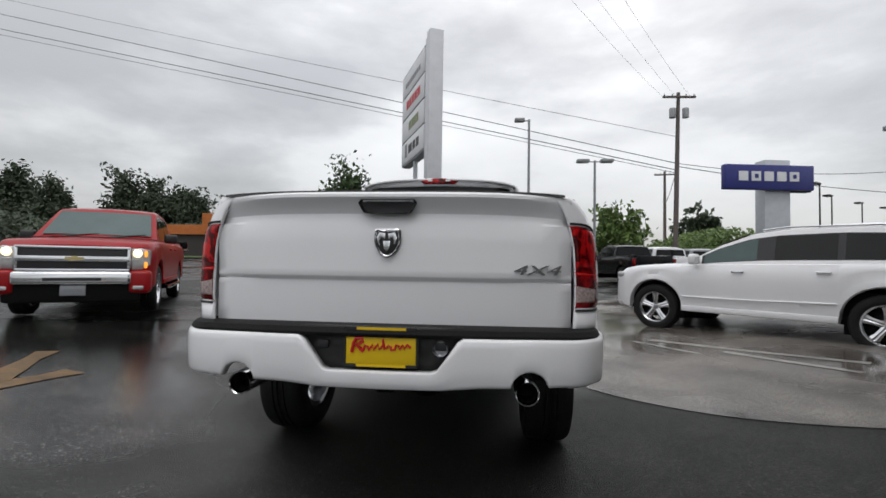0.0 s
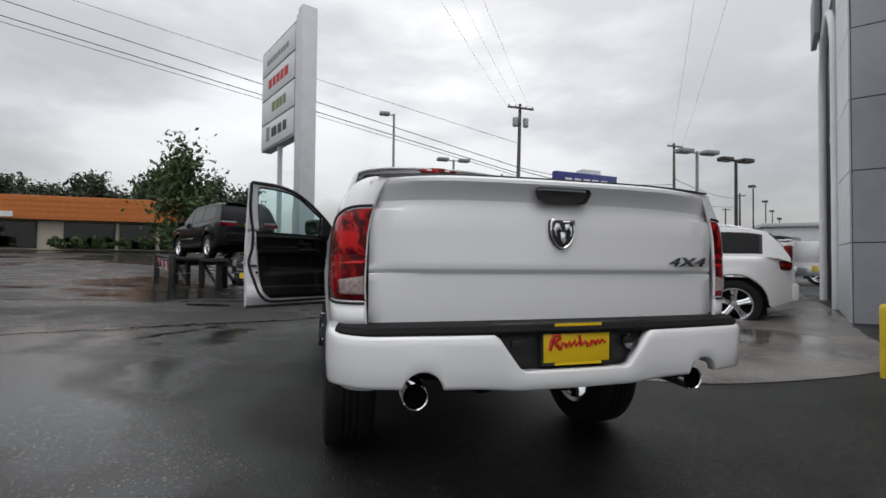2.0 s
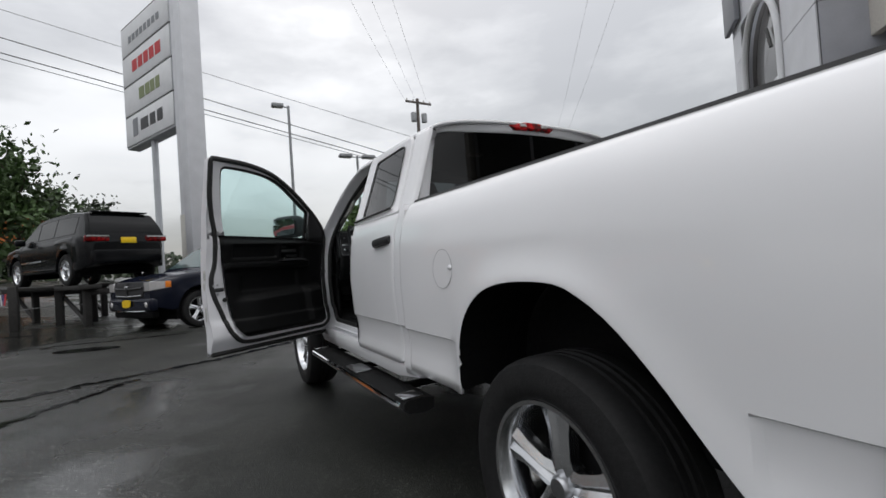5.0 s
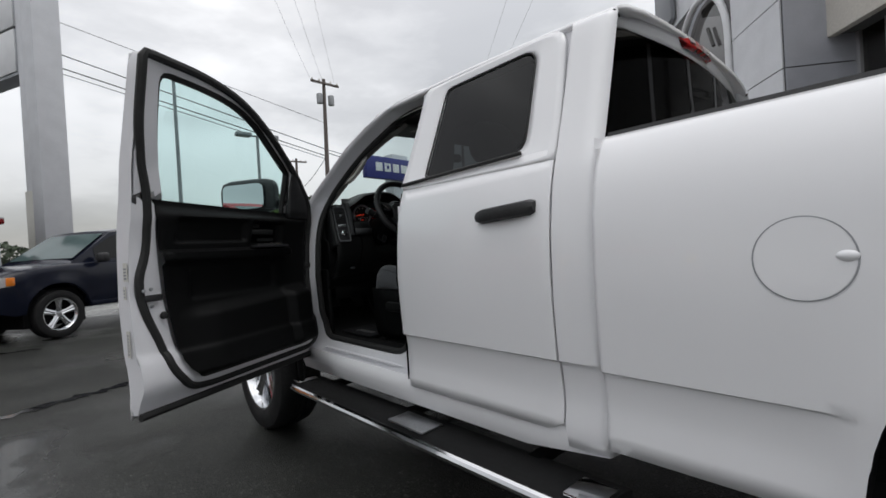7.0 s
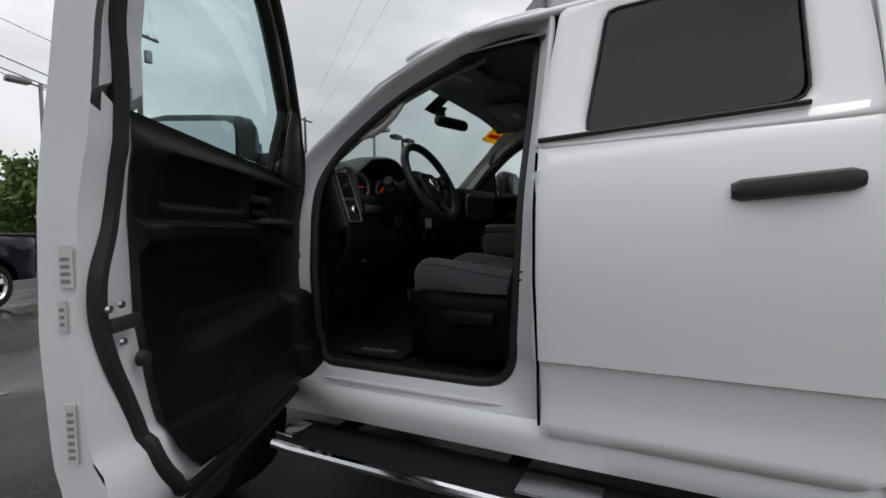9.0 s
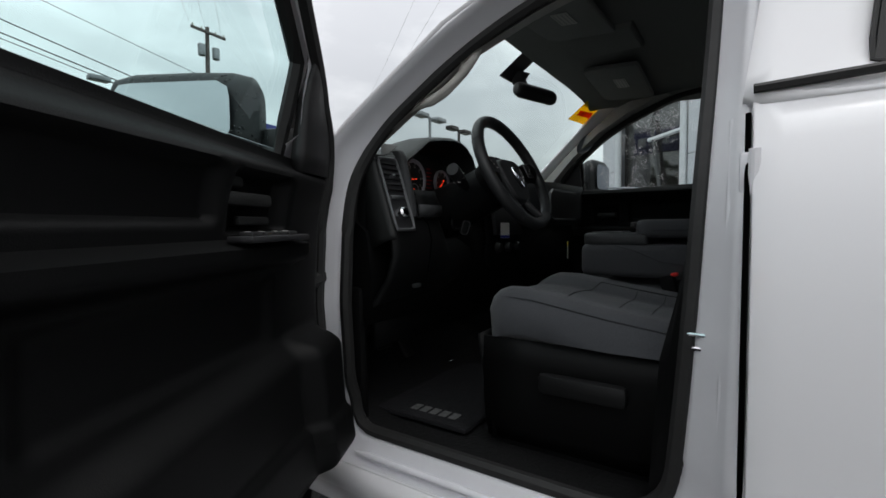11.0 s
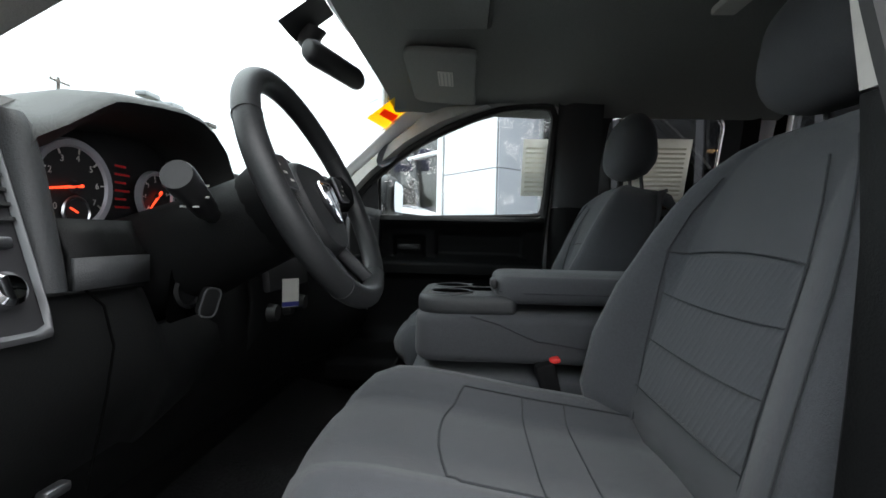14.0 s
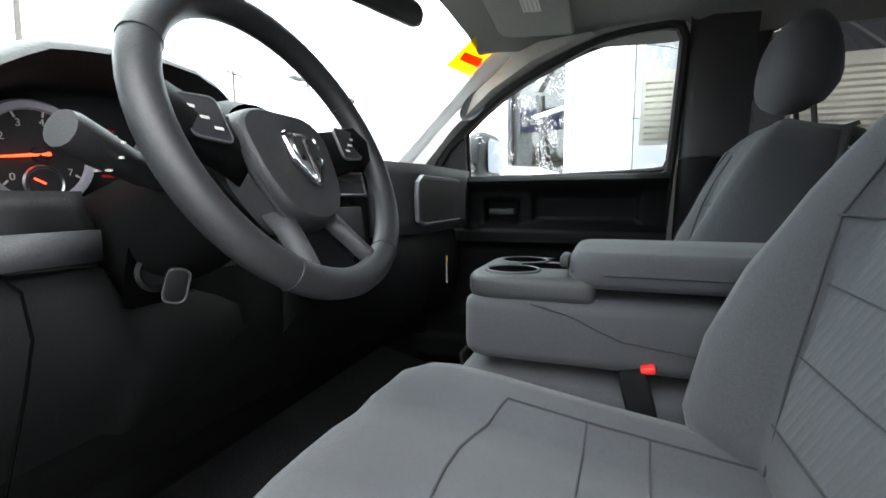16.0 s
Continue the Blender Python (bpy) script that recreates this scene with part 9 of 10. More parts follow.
def bed_of(v, spec, paint, deck_z=0.62):
    """Open load box sunk into a pickup's tail."""
    Ln = spec["length"]
    part("load_box", box((1.55, 1.78, 0.02), (0, -Ln / 2 + 1.03, 1.312)), UNDER, v, "dark open load box")
    for s in (-1, 1):
        part("bed_rail", box((0.12, 1.9, 0.05), (s * 0.83, -Ln / 2 + 1.0, 1.32), 0.015), paint, v)
    part("tailgate", box((1.6, 0.06, 0.5), (0, -Ln / 2 + 0.02, 1.06), 0.02), paint, v)


red, dk, hf = vehicle("pickup_truck", "red pickup with lit headlamps and a chrome grille", (-7.20, 6.80, ground_z(-7.20, 6.80)), math.degrees(math.atan2(-0.858, 0.513)) - 90, PICKUP, RED_PAINT)
bed_of(red, PICKUP, RED_PAINT)
F = 2.9


def wrap(name, mat, parent, spec, s, x0, back, z0, z1, z1b, out=0.012, label=""):
    """A lamp that runs along the nose from x0 and round its corner."""
    Ln, W = spec["length"], spec["width"] / 2
    t0, t1 = spec.get("taper", (0.16, 0.35))
    e = W * (1 - t0)
    path = [(x0 + (e - x0) * k / 4, F + out, 0.0) for k in range(4)]
    for k in range(7):
        d = back * k / 6
        w = W * (1 - t0 * max(0, 1 - d / t1) ** 2.2)
        path.append((w * 0.99 + out, F + out - d - 0.0 * k, k / 6))
    rows = []
    for f in (0, 0.06, 0.3, 0.7, 0.94, 1.0):
        q = -0.02 if f in (0, 1.0) else 0.0
        rows.append([(s * (x + (q if u > 0 else 0)), y + q, z0 + 0.25 * u * (z1 - z0) * (z1b < z1) + (z1 + (z1b - z1) * u - z0 - 0.25 * u * (z1 - z0) * (z1b < z1)) * f) for x, y, u in path])
    return part(name, grid(rows, (0, 0, (z0 + z1) / 2)), mat, parent, label, smooth=50, solid=0.02)


gr = part("grille", box((1.34, 0.06, 0.36), (0, F + 0.0, 0.90), 0.02), BLACK_INK, red, "black grille with chrome bars")
for z, h in ((1.075, 0.045), (0.905, 0.085), (0.735, 0.045)):
    part("chrome_bar", box((1.38, 0.05, h), (0, F + 0.025, z), 0.012), CHROME, gr)
for s in (-1, 1):
    part("chrome_frame", box((0.05, 0.05, 0.38), (s * 0.68, F + 0.022, 0.905), 0.012), CHROME, gr)
part("badge", plate([(-0.12, -0.005), (-0.10, 0.028), (-0.035, 0.028), (-0.030, 0.045), (0.035, 0.045), (0.038, 0.028), (0.12, 0.022), (0.10, -0.022), (0.03, -0.022), (-0.04, -0.03)], 0.02, Matrix.Translation((0, F + 0.052, 0.905)) @ pose(0, 0, 0, 90, 0, 180)), PALE_GOLD, gr, "pale gold badge")
bmp = part("front_bumper", box((1.46, 0.20, 0.20), (0, F + 0.01, 0.615), 0.05, 3), CHROME, red, "chrome front bumper with red ends", smooth=60)
part("bumper_slot", box((0.70, 0.02, 0.05), (0, F + 0.105, 0.60), 0.01), BLACK_INK, bmp)
part("lower_valance", box((1.66, 0.16, 0.30), (0, F - 0.03, 0.40), 0.04), UNDER, red)
part("number_plate", box((0.31, 0.02, 0.15), (0, F + 0.065, 0.43), 0.004), GREY_PAINT, bmp, "grey number plate with dark bars")
bars("plate_bars", [(-0.11, 0.11, 0.41, 0.45)], GREY_INK, bmp, lambda x, z: (x, F + 0.077, z))
for s in (-1, 1):
    hl = wrap("headlamp", LENS_CLEAR, red, PICKUP, s, 0.71, 0.14, 0.735, 1.085, 1.07, 0.014, "clear headlamp with a lit bulb")
    part("lit_bulb", lathe([(0, 0.03), (0.045, 0.02), (0.062, 0.0)], 20, Matrix.Translation((s * 0.79, F + 0.022, 1.00)) @ pose(0, 0, 0, -90, 0, 0)), LAMP_ON, hl)
    part("lamp_divider", box((0.13, 0.02, 0.015), (s * 0.78, F + 0.018, 0.905)), CHROME, hl)
    for z in (0.995, 0.82):
        part("lit_marker", box((0.045, 0.07, 0.10), (s * 0.885, F - 0.045, z), 0.015, 2, pose(0, 0, 0, 0, 0, -s * 38)), LAMP_AMBER, hl, "lit amber marker")
    part("fender_cap", box((0.30, 0.27, 0.36), (s * 0.83, F - 0.05, 0.555), 0.07, 4), RED_PAINT, bmp, smooth=60)
    part("fog_lamp", box((0.15, 0.03, 0.065), (s * 0.82, F + 0.082, 0.47), 0.02), LENS_CLEAR, bmp)
    part("side_step", tube([(s * 1.0, -1.2, 0.40), (s * 1.03, -1.0, 0.38), (s * 1.03, 0.9, 0.38), (s * 1.0, 1.1, 0.40)], 0.04, 8), CHROME, red, "chrome side step")
for q in (-0.35, 0.35):
    part("wiper", tube([(q + 0.3, 1.66, 1.28), (q - 0.35, 1.55, 1.36)], 0.014, 5), BLACK_INK, red)
part("bonnet_line", tube([(-0.9, 1.75, 1.262), (-0.5, 1.80, 1.285), (0.5, 1.80, 1.285), (0.9, 1.75, 1.262)], 0.012, 5), BLACK_INK, red)

SUV = dict(kind="suv", taper=(0.30, 0.60), length=4.56, width=1.94, wheelbase=2.915, rear_axle=0.80, tyre=0.385, arch=0.46, low=0.36,
           deck=[(0, 0.98), (0.05, 1.08), (0.3, 1.165), (2.0, 1.155), (3.1, 1.135), (3.5, 1.13), (4.0, 1.10), (4.3, 1.05), (4.48, 0.97), (4.56, 0.84)],
           roof=[(0.07, 1.14), (0.20, 1.38), (0.36, 1.57), (0.60, 1.635), (1.2, 1.675), (1.9, 1.665), (2.3, 1.61), (2.7, 1.45), (3.32, 1.09)], windows=[(2.20, 2.92, SCREEN_TEAL), (1.28, 1.98, FAR_GLASS), (0.46, 1.20, FAR_GLASS)], surround=(0.42, 2.96), glass_top=0.84, screen=(2.35, 3.28),
           backlight=(0.09, 0.32), screen_glass=FAR_TEAL, mirror=3.02, handles=(1.40, 2.42), handle_mat=CHROME, mirror_mat=WHITE, cab_base=0.93, cab_top=0.76, rim=ALLOY)
JH = math.degrees(math.atan2(0.730, -0.683)) - 90
suv, dk, hf = vehicle("sport_utility_car", "white sport utility car with dark rear glass on concrete", (5.032, 5.813, 0.09), JH, SUV, WHITE)
for s in (-1, 1):
    part("tail_lamp", box((0.16, 0.30, 0.15), (s * 0.76, -2.09, 1.01), 0.04), LENS_RED, suv, "red tail lamp", smooth=60)
    part("headlamp", box((0.14, 0.26, 0.10), (s * 0.765, 2.09, 0.93), 0.035, 3, pose(0, 0, 0, 0, 0, s * 24)), LENS_CLEAR, suv, smooth=60)
    part("roof_rail", tube([(s * 0.66, -1.63, 1.62), (s * 0.67, -1.4, 1.665), (s * 0.67, -0.4, 1.68), (s * 0.66, -0.1, 1.645)], 0.015, 6), CHROME, suv, "silver roof rail")
    part("side_line", tube([(s * 0.975, -1.0, 0.62), (s * 0.98, 0.0, 0.60), (s * 0.975, 0.95, 0.60)], 0.012, 6), WHITE, suv)
part("rear_bumper", box((1.42, 0.16, 0.30), (0, -2.26, 0.60), 0.07, 3), WHITE, suv, smooth=60)
part("front_bumper", box((1.40, 0.18, 0.40), (0, 2.21, 0.55), 0.085, 4), WHITE, suv, smooth=60)
part("grille", box((1.1, 0.05, 0.14), (0, 2.28, 0.82), 0.02), CHROME, suv)

# low showroom across the lot
far = thing("low_building", "low grey showroom with a blue band over its windows", "building", m=Matrix.Translation((40.8, 32.8, ground_z(40.8, 32.8))) @ pose(0, 0, 0, 0, 0, -40))
part("wall", box((26, 14, 4.3), (13.0, 7.2, 2.15), 0.02), PANEL_LIGHT, far)
part("roof", box((26.6, 14.6, 0.4), (13.0, 7.2, 4.5), 0.03), SIGN_GREY, far, "grey flat roof edge")
part("fascia", box((18, 0.3, 0.95), (15.2, 0.04, 3.55), 0.02), BLUE_SIGN, far, "blue band")
for k in range(7):
    part("window", box((2.0, 0.08, 1.9), (7.6 + 2.5 * k, 0.18, 1.65), 0.01), FAR_GLASS, far)

# black crossover on the display ramp
SUV2 = dict(SUV, taper=(0.22, 0.45), length=5.1, width=1.93, wheelbase=3.04, rear_axle=1.05, surround=(0.58, 3.45), windows=[(2.75, 3.42, FAR_GLASS), (1.78, 2.68, FAR_GLASS), (0.60, 1.70, FAR_GLASS)], mirror=3.42, mirror_mat=BLACK_PAINT, handle_mat=BLACK_PAINT,
            deck=[(0, 0.98), (0.05, 1.12), (0.4, 1.18), (3.6, 1.14), (3.95, 1.12), (4.65, 1.04), (4.95, 0.94), (5.1, 0.74)],
            roof=[(0.06, 1.12), (0.18, 1.45), (0.40, 1.74), (0.9, 1.80), (1.8, 1.82), (2.6, 1.80), (2.95, 1.73), (3.85, 1.14)], screen=(3.0, 3.8), backlight=(0.10, 0.37))
RZ = 1.10
dur, dk, hf = vehicle("sport_utility_car", "black sport utility car raised on a display ramp", (-4.5, 15.9, RZ), math.degrees(math.atan2(0.863, -0.505)) - 90, SUV2, BLACK_PAINT)
for s in (-1, 1):
    tl = part("tail_lamp", box((0.50, 0.12, 0.14), (s * 0.66, -2.50, 1.08), 0.03), LENS_RED, dur, "wide red tail lamp", smooth=60)
    part("lamp_strip", box((0.46, 0.02, 0.03), (s * 0.66, -2.565, 1.14)), LENS_CLEAR, tl)
    part("chrome_door_strip", box((0.03, 1.3, 0.035), (s * 0.975, 0.4, 0.66), 0.008), CHROME, dur)
part("number_plate", box((0.34, 0.03, 0.14), (0, -2.56, 1.04), 0.004), YELLOW, dur, "yellow dealer plate")
part("rear_bumper", box((1.60, 0.20, 0.40), (0, -2.46, 0.66), 0.09, 4), BLACK_PAINT, dur, smooth=60)
part("rear_spoiler", box((1.24, 0.22, 0.035), (0, -2.14, 1.765), 0.015), BLACK_PAINT, dur)

# dark blue pickup facing the lot
ram, dk, hf = vehicle("pickup_truck", "dark blue pickup with a blacked-out grille", (-0.62, 13.45, 0.01), math.degrees(math.atan2(-0.53, -0.85)) - 90, dict(PICKUP, rim=ALLOY, taper=(0.22, 0.55), deck=[(0, 1.22), (0.1, 1.28), (1.95, 1.30), (2.0, 1.26), (4.35, 1.25), (4.7, 1.235), (5.15, 1.20), (5.45, 1.15), (5.65, 1.09), (5.75, 1.03), (5.8, 0.95)]), NAVY_PAINT)
bed_of(ram, PICKUP, NAVY_PAINT)
rows = [[(0.56 * u * (1.0 - 0.10 * abs((z - 0.93) / 0.17) ** 3), F + 0.035 - 0.03 * u * u - 0.12 * max(0, z - 0.93), z) for u in (-1, -0.96, -0.6, -0.2, 0.2, 0.6, 0.96, 1)] for z in (0.76, 0.78, 0.86, 0.93, 1.0, 1.07, 1.09)]
gr = part("grille", grid(rows, (0, 0, 0.9)), BLACK_INK, ram, "black cross-bar grille", solid=0.03)
part("grille_bar", tube([(-0.53, F + 0.02, 0.955), (-0.25, F + 0.045, 0.94), (0, F + 0.05, 0.935), (0.25, F + 0.045, 0.94), (0.53, F + 0.02, 0.955)], 0.022, 8), PLASTIC, gr)
part("grille_bar", tube([(0, F + 0.03, 1.07), (0, F + 0.05, 0.93), (0, F + 0.045, 0.78)], 0.022, 8), PLASTIC, gr)
part("chrome_line", tube([(-0.50, F + 0.03, 0.80), (0, F + 0.055, 0.785), (0.50, F + 0.03, 0.80)], 0.008, 6), CHROME, gr)
part("badge", box((0.13, 0.03, 0.05), (0, F + 0.06, 0.985), 0.015), CHROME, gr)
part("front_bumper", box((1.70, 0.22, 0.30), (0, F - 0.075, 0.60), 0.09, 4), NAVY_PAINT, ram, smooth=60)
part("chrome_lip", tube([(-0.78, F - 0.07, 0.475), (-0.4, F + 0.032, 0.465), (0.4, F + 0.032, 0.465), (0.78, F - 0.07, 0.475)], 0.014, 6), CHROME, ram)
part("lower_valance", box((1.5, 0.16, 0.16), (0, F - 0.12, 0.39), 0.04), UNDER, ram)
part("number_plate", plate(rounded([(-0.15, -0.08), (0.15, -0.08), (0.15, 0.08), (-0.15, 0.08)], 0.07, 5), 0.02, Matrix.Translation((0, F + 0.060, 0.63)) @ pose(0, 0, 0, 90, 0, 180)), YELLOW, ram, "oval yellow dealer plate")
RAMS = dict(PICKUP, taper=(0.22, 0.55))
for s in (-1, 1):
    hl = wrap("headlamp", LENS_CLEAR, ram, RAMS, s, 0.575, 0.34, 0.88, 1.08, 1.07, 0.012, "wide clear headlamp")
    part("amber_corner", box((0.02, 0.11, 0.13), (s * 0.960, F - 0.28, 1.0), 0.008, 2, pose(0, 0, 0, 0, 0, s * 10)), AMBER, hl)
    part("fog_lamp", lathe([(0, 0.02), (0.05, 0.01), (0.06, 0)], 16, Matrix.Translation((s * 0.68, F + 0.034, 0.60)) @ pose(0, 0, 0, -90, 0, 0)), LENS_CLEAR, ram)

# row of trucks farther back
for (x, y, hd, paint, lab) in ((7.4, 21.5, 8, BLACK_PAINT, "black pickup seen from behind in the lot"), (9.9, 23.5, 8, WHITE, "white pickup seen from behind in the lot"), (12.6, 25.5, 8, GREY_PAINT, "silver pickup seen from behind in the lot"),
                               (9.48, 9.33, 17, WHITE, "white pickup behind the sport utility car"), (16.5, 12.5, 25, BLACK_PAINT, "black pickup standing in the lot"), (-30, 37, 80, BLACK_PAINT, "black pickup parked by the annex")):
    t, dk, hf = vehicle("pickup_truck", lab, (x, y, ground_z(x, y)), hd, PICKUP, paint)
    bed_of(t, PICKUP, paint)
    for s in (-1, 1):
        part("tail_lamp", box((0.16, 0.16, 0.36), (s * 0.86, -F + 0.09, 1.02), 0.03), LENS_RED, t, smooth=60)
    part("rear_bumper", box((1.9, 0.22, 0.22), (0, -F - 0.02, 0.60), 0.04), CHROME if paint is not WHITE else STEEL, t, smooth=60)
    part("number_plate", box((0.31, 0.03, 0.15), (0, -F - 0.13, 0.66), 0.004), YELLOW, t, "yellow dealer plate")

# display ramp and barrier
ramp = thing("display_ramp", "black timber display ramp with cross bracing", "ramp", m=Matrix.Translation((-4.5, 15.9, 0)) @ pose(0, 0, 0, 0, 0, math.degrees(math.atan2(0.863, -0.505)) - 90))
BLACK_WOOD = material("black_stained_timber", (0.02, 0.019, 0.018), 0.7, grain=0.3, grain_scale=20.0, bump=0.3)
for s in (-1, 1):
    part("runway", box((0.45, 4.9, 0.10), (s * 0.80, 0, RZ - 0.05), 0.01), BLACK_WOOD, ramp)
    for y in (-2.2, -0.7, 0.8, 2.2):
        part("leg", box((0.14, 0.14, RZ - 0.05), (s * 0.80, y, (RZ - 0.1) / 2 + 0.03), 0.01), BLACK_WOOD, ramp)
    for y in (-2.2, 0.8):
        part("brace", tube([(s * 0.80, y, 0.2), (s * 0.80, y + 1.45, RZ - 0.15)], 0.05, 6), BLACK_WOOD, ramp)
for y in (-2.2, 0.8, 2.2):
    part("cross_beam", box((1.7, 0.10, 0.14), (0, y, RZ - 0.18), 0.01), BLACK_WOOD, ramp)
bar = thing("barrier", "low black timber barrier with bunting flags", "barrier")
pts = [(-7.2, 18.2), (-5.45, 13.9), (-4.78, 14.6), (-4.2, 15.2)]
for x, y in pts:
    part("post", box((0.16, 0.16, 1.0), (x, y, ground_z(x, y) + 0.50), 0.012), BLACK_WOOD, bar)
for (x0, y0), (x1, y1) in zip(pts, pts[1:]):
    part("rail", tube([(x0, y0, ground_z(x0, y0) + 0.92), (x1, y1, ground_z(x1, y1) + 0.92)], 0.06, 6), BLACK_WOOD, bar)
    part("wall_wire", tube([(x0, y0, ground_z(x0, y0) + 0.45), (x1, y1, ground_z(x1, y1) + 0.5)], 0.012, 5), POLE_METAL, bar)
flags = thing("bunting", "red, white and blue bunting flags on a cord", "bunting")
for k in range(12):
    t = (k + 0.5) / 12
    x, y = -7.2 + 1.75 * t, 18.2 - 4.3 * t
    zt = ground_z(x, y) + 0.88 - 0.10 * math.sin(math.pi * t)
    d = Vector((1.75, -4.3, 0)).normalized() * 0.13
    bm = bmesh.new()
    a = 0.03 * math.sin(k * 1.9)
    vs_ = [bm.verts.new(p) for p in ((x - d.x, y - d.y, zt), (x + d.x, y + d.y, zt), (x + d.x * 0.7 + a, y + d.y * 0.7, zt - 0.27), (x - d.x * 0.7 + a, y - d.y * 0.7, zt - 0.28))]
    bm.faces.new(vs_)
    part("flag", bm, (RED_INK, WHITE_SIGN, BLUE_SIGN)[k % 3], flags, smooth=0, solid=0.004)
# ---- trees and distance ----
def leaf_tree(name, label, at, height, spread_, trunk_h, mat, seed, clumps=70, leaves=26, leaf=0.16, upright=0.5, group=""):
    """Tapered trunk, limbs and a crown of many small leaves in clumps with gaps."""
    r = random.Random(seed)
    t = thing(name, label, "tree", group, Matrix.Translation(at))
    tips = []
    bits = [tube([(0, 0, 0), (0.03 * height * (r.random() - 0.5), 0, trunk_h * 0.6), (0.04 * height * (r.random() - 0.5), 0.02 * height, trunk_h), (0, 0, height * 0.86)], [height * 0.020, height * 0.016, height * 0.013, height * 0.003], 8)]
    for k in range(13):
        a = k * 2.4 + r.random()
        z0 = trunk_h * 0.75 + (height * 0.72 - trunk_h * 0.75) * k / 12
        reach = spread_ * (0.55 + 0.45 * r.random()) * (1 - 0.55 * (k / 12) ** 1.5)
        end = Vector((reach * math.cos(a), reach * math.sin(a), z0 + reach * (upright + 0.5 * r.random())))
        mid = Vector((end.x * 0.5, end.y * 0.5, z0 + (end.z - z0) * 0.35))
        bits.append(tube([(0, 0, z0), mid, end], [height * 0.008, height * 0.005, height * 0.0015], 5))
        tips += [end, mid.lerp(end, 0.6), mid]
    part("trunk", merge(*bits), BARK, t, "brown trunk with limbs", smooth=60)
    verts, faces = [], []
    for c in range(clumps):
        base = tips[c % len(tips)] if c < len(tips) * 2 else Vector((0, 0, height * (0.5 + 0.5 * r.random())))
        rad = height * (0.035 + 0.055 * r.random())
        cpos = base + Vector((r.gauss(0, 1), r.gauss(0, 1), r.gauss(0, 0.8))) * rad * 0.9
        if cpos.z < trunk_h * 0.6:
            cpos.z = trunk_h * 0.6 + r.random() * 0.4
        for q in range(leaves):
            p = cpos + Vector((r.gauss(0, 0.5), r.gauss(0, 0.5), r.gauss(0, 0.55))) * rad * 1.4
            n = Vector((r.uniform(-1, 1), r.uniform(-1, 1), r.uniform(-0.2, 1))).normalized()
            u = n.orthogonal().normalized()
            u.rotate(Matrix.Rotation(r.random() * 6.28, 3, n))
            w = n.cross(u)
            s = leaf * (0.6 + 0.8 * r.random())
            i = len(verts)
            verts += [p - u * s, p + w * s * 0.55 + n * s * 0.15, p + u * s, p - w * s * 0.55 + n * s * 0.15]
            faces.append((i, i + 1, i + 2, i + 3))
    me = bpy.data.meshes.new("crown")
    me.from_pydata([tuple(v) for v in verts], [], faces)
    link("crown", me, mat, t, "uneven leafy crown", smooth=0)
    return t


leaf_tree("tree", "young green maple tree with an open upright crown", (-8.0, 24.6, ground_z(-8, 24.6)), 6.7, 1.45, 1.6, LEAF, 5, 90, 40, 0.13, 0.85)
r = random.Random(11)
far = leaf_tree("far_tree", "dark tree in the far tree line", (-58, 66, 2.0), 13.5, 2.9, 3.4, LEAF_DARK, 21, 90, 40, 0.34, 0.6, "far tree line")
far2 = leaf_tree("far_tree", "dark tree in the far tree line", (-50, 68, 2.0), 13.0, 2.1, 3.9, LEAF_DARK, 22, 70, 40, 0.30, 0.9, "far tree line")
far3 = leaf_tree("far_tree", "dark bushy tree in the far tree line", (-70, 62, 2.0), 9.6, 3.4, 1.7, LEAF_DARK, 23, 90, 40, 0.36, 0.3, "far tree line")
for k in range(40):
    src = (far, far2, far3)[k % 3]
    x = -92 + 2.1 * k + r.uniform(-1.3, 1.3)
    y = 70 + r.uniform(-6, 10) - (0.25 * (abs(x + 20)) if x < -60 else 0)
    s = r.uniform(0.70, 1.10) if x < -12 else r.uniform(0.35, 0.5)
    copy_thing(src, Matrix.Translation((x, y, 1.6)) @ pose(0, 0, 0, 0, 0, r.uniform(0, 360)) @ Matrix.Diagonal((s, s, s * r.uniform(0.85, 1.1), 1)))
for x, y, q in ((-36, 60, 0.62), (-31.5, 58, 0.55), (-27, 61, 0.66), (-23, 59, 0.55), (-18.5, 63, 0.6)):
    copy_thing(far if q > 0.6 else far2, Matrix.Translation((x, y, 1.6)) @ pose(0, 0, 0, 0, 0, x * 37) @ Matrix.Diagonal((q * 1.15, q * 1.15, q, 1)))
# scrub under the far trees
def scrub(name, label, x0, x1, y, h, mat, seed, count, size=(0.16, 0.42)):
    q = random.Random(seed)
    verts, faces = [], []
    for _ in range(count):
        x = q.uniform(x0, x1)
        top = h * (0.65 + 0.35 * math.sin(x * 0.31 + seed) * math.sin(x * 0.13))
        p = Vector((x, y + q.uniform(-3, 3), 1.4 + top * q.random() ** 0.8))
        n = Vector((q.uniform(-1, 1), q.uniform(-1, 0.2), q.uniform(-0.1, 1))).normalized()
        u = n.orthogonal().normalized()
        u.rotate(Matrix.Rotation(q.random() * 6.28, 3, n))
        w, s = n.cross(u), q.uniform(*size)
        i = len(verts)
        verts += [p - u * s, p + w * s * 0.6, p + u * s, p - w * s * 0.6]
        faces.append((i, i + 1, i + 2, i + 3))
    me = bpy.data.meshes.new(name)
    me.from_pydata([tuple(v) for v in verts], [], faces)
    return tagged(link(name, me, mat, None, smooth=0), label, "hedge", kind="stuff")


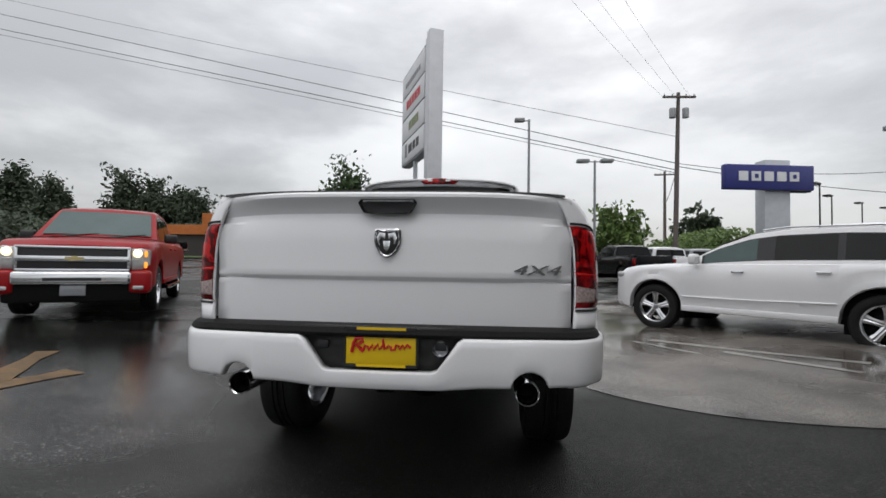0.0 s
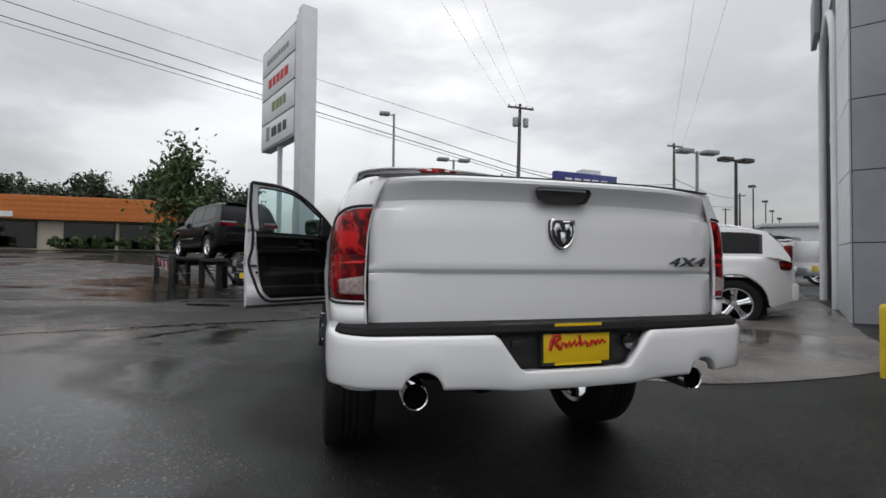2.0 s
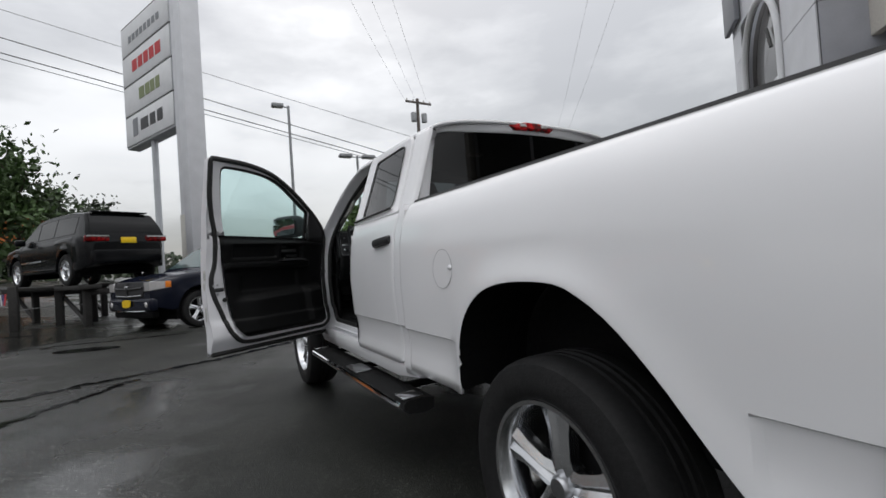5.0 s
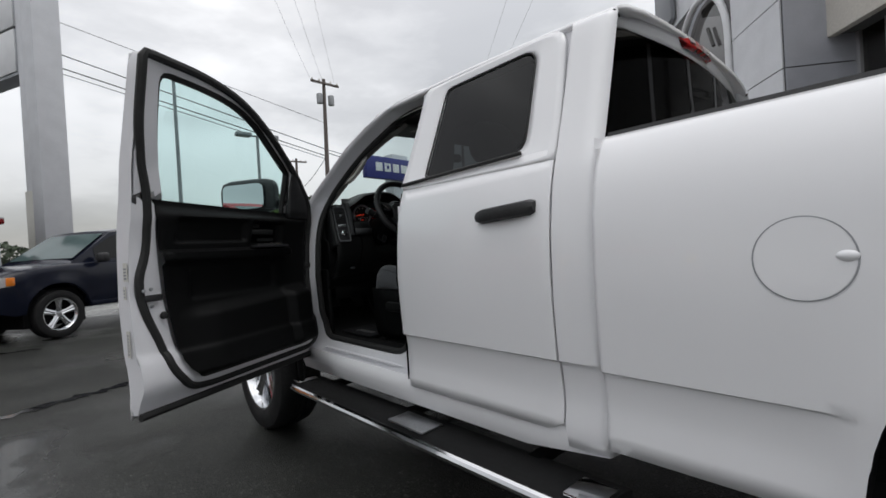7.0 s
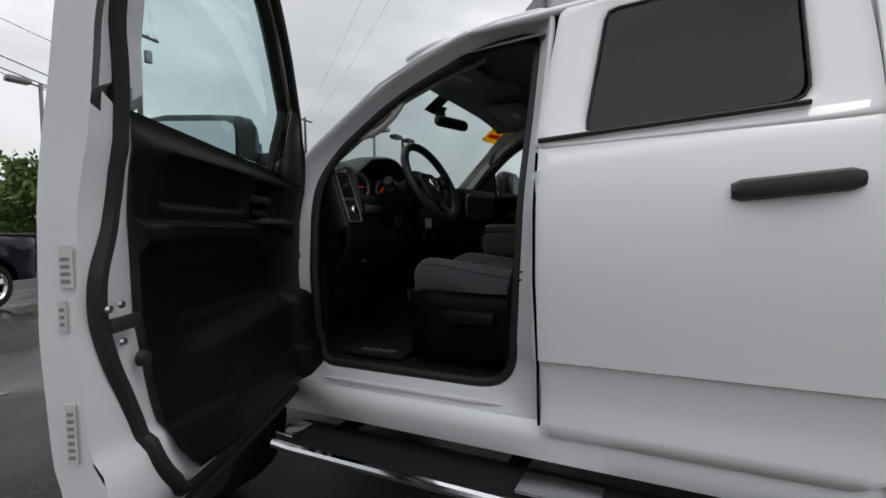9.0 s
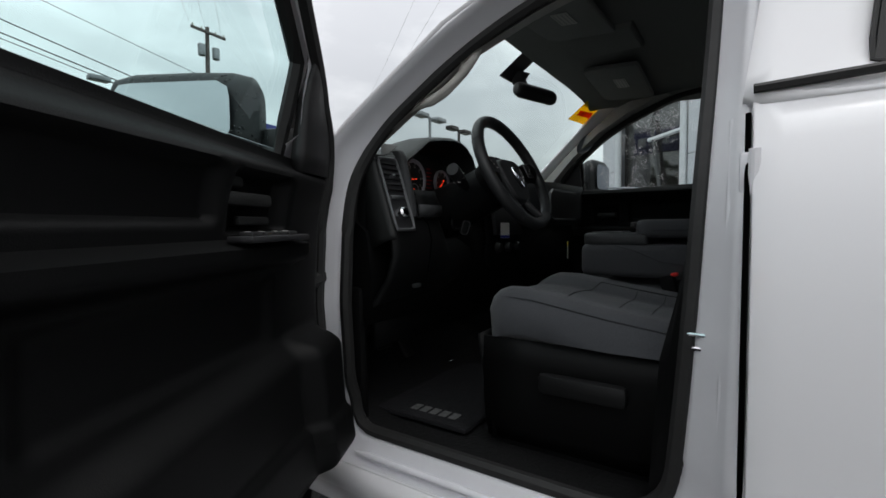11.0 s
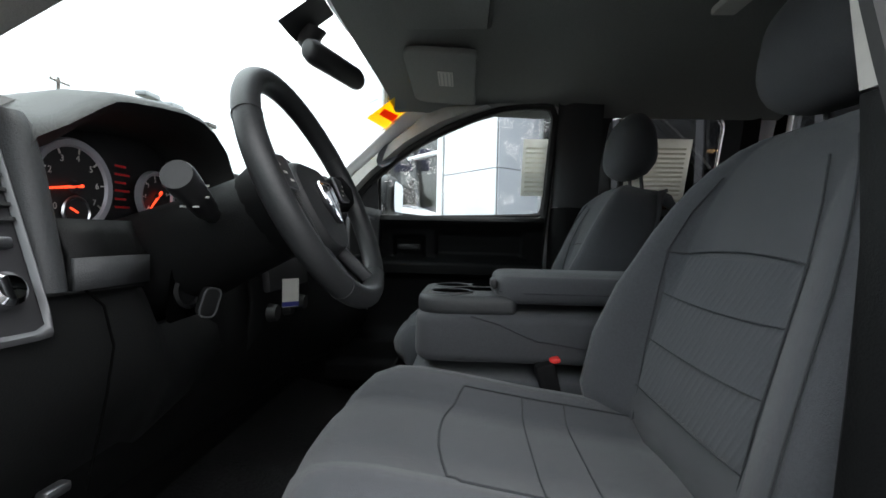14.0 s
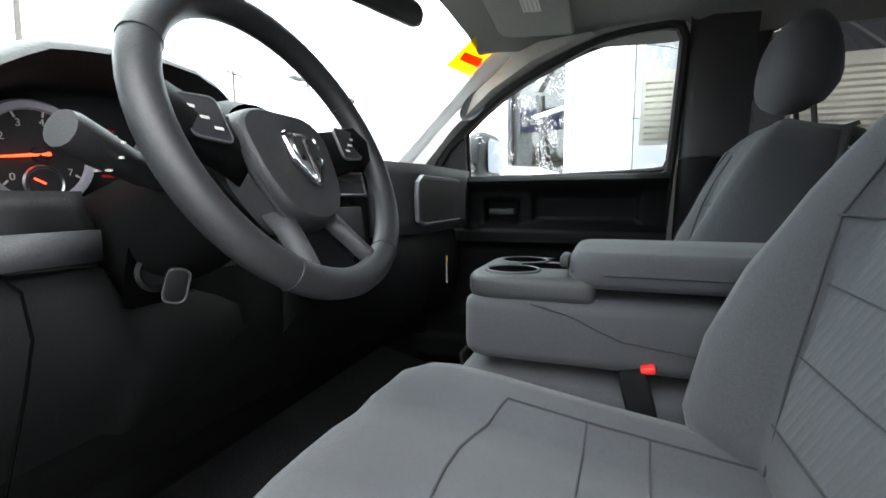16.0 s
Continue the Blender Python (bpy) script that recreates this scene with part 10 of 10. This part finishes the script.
scrub("far_hedge", "dense dark green scrub behind the lot", -130, -5, 62, 6.5, LEAF_DARK, 3, 26000)
scrub("near_hedge", "dense green scrub beyond the road", -75, -30, 52, 4.2, LEAF, 5, 14000, (0.12, 0.34))
scrub("right_hedge", "light green shrubs behind the parked trucks", 8.0, 24.0, 40, 4.2, LEAF_LIGHT, 7, 9000, (0.08, 0.22))
scrub("dark_hedge", "dark tall scrub at the edge of the lot", -60, -30, 34, 4.6, LEAF_DARK, 9, 18000, (0.08, 0.26))
leaf_tree("tree", "light green tree behind the parked trucks", (11.5, 38.0, ground_z(11, 38)), 6.2, 2.6, 1.6, LEAF_LIGHT, 31, 80, 34, 0.22, 0.4)
leaf_tree("tree", "grey-green tree far behind the blue sign", (28.0, 60.0, ground_z(28, 60)), 9.0, 3.6, 2.5, LEAF_DARK, 33, 70, 30, 0.4, 0.4)
copy_thing(far2, Matrix.Translation((33, 66, 0.4)) @ Matrix.Diagonal((0.5, 0.5, 0.5, 1)))
scrub("distant_woods", "hazy distant woods along the horizon", -60, 160, 150, 7.0, LEAF_DARK, 13, 8000, (0.4, 1.0))
# shrubs before the orange building
for k, (x, y) in enumerate(((-21.2, 40.6), (-19.8, 40.5), (-18.3, 40.7), (-16.6, 40.4), (-15.0, 40.6), (-13.4, 40.5))):
    leaf_tree("shrub", "low green shrub by the shopfront", (x, y, 1.55), 1.3 + 0.2 * (k % 3), 0.6, 0.2, LEAF, 50 + k, 24, 24, 0.12, 0.5, "shrubs by the shopfront")
overlay("grass_island", (-26.0, 35.0), [(-26 + 3.6 * math.cos(a), 35 + 1.8 * math.sin(a)) for a in [2 * math.pi * k / 30 for k in range(30)]], GRASS, 0.14, "small grass island with a kerb", "grass", 30, 3)
# distant white sign on a post
ws_ = thing("post_sign", "small white notice board on a post", "sign", m=Matrix.Translation((-15.4, 15.0, ground_z(-15.4, 15.0))))
part("post", box((0.16, 0.1, 2.6), (0, 0, 1.3), 0.01), WHITE_SIGN, ws_)
part("board", box((0.55, 0.06, 0.8), (0.32, -0.02, 2.2), 0.01), WHITE_SIGN, ws_)
for k in range(3):
    part("mark_bar", box((0.3, 0.02, 0.14), (0.36, -0.06, 1.98 + 0.22 * k)), BLACK_INK, ws_)
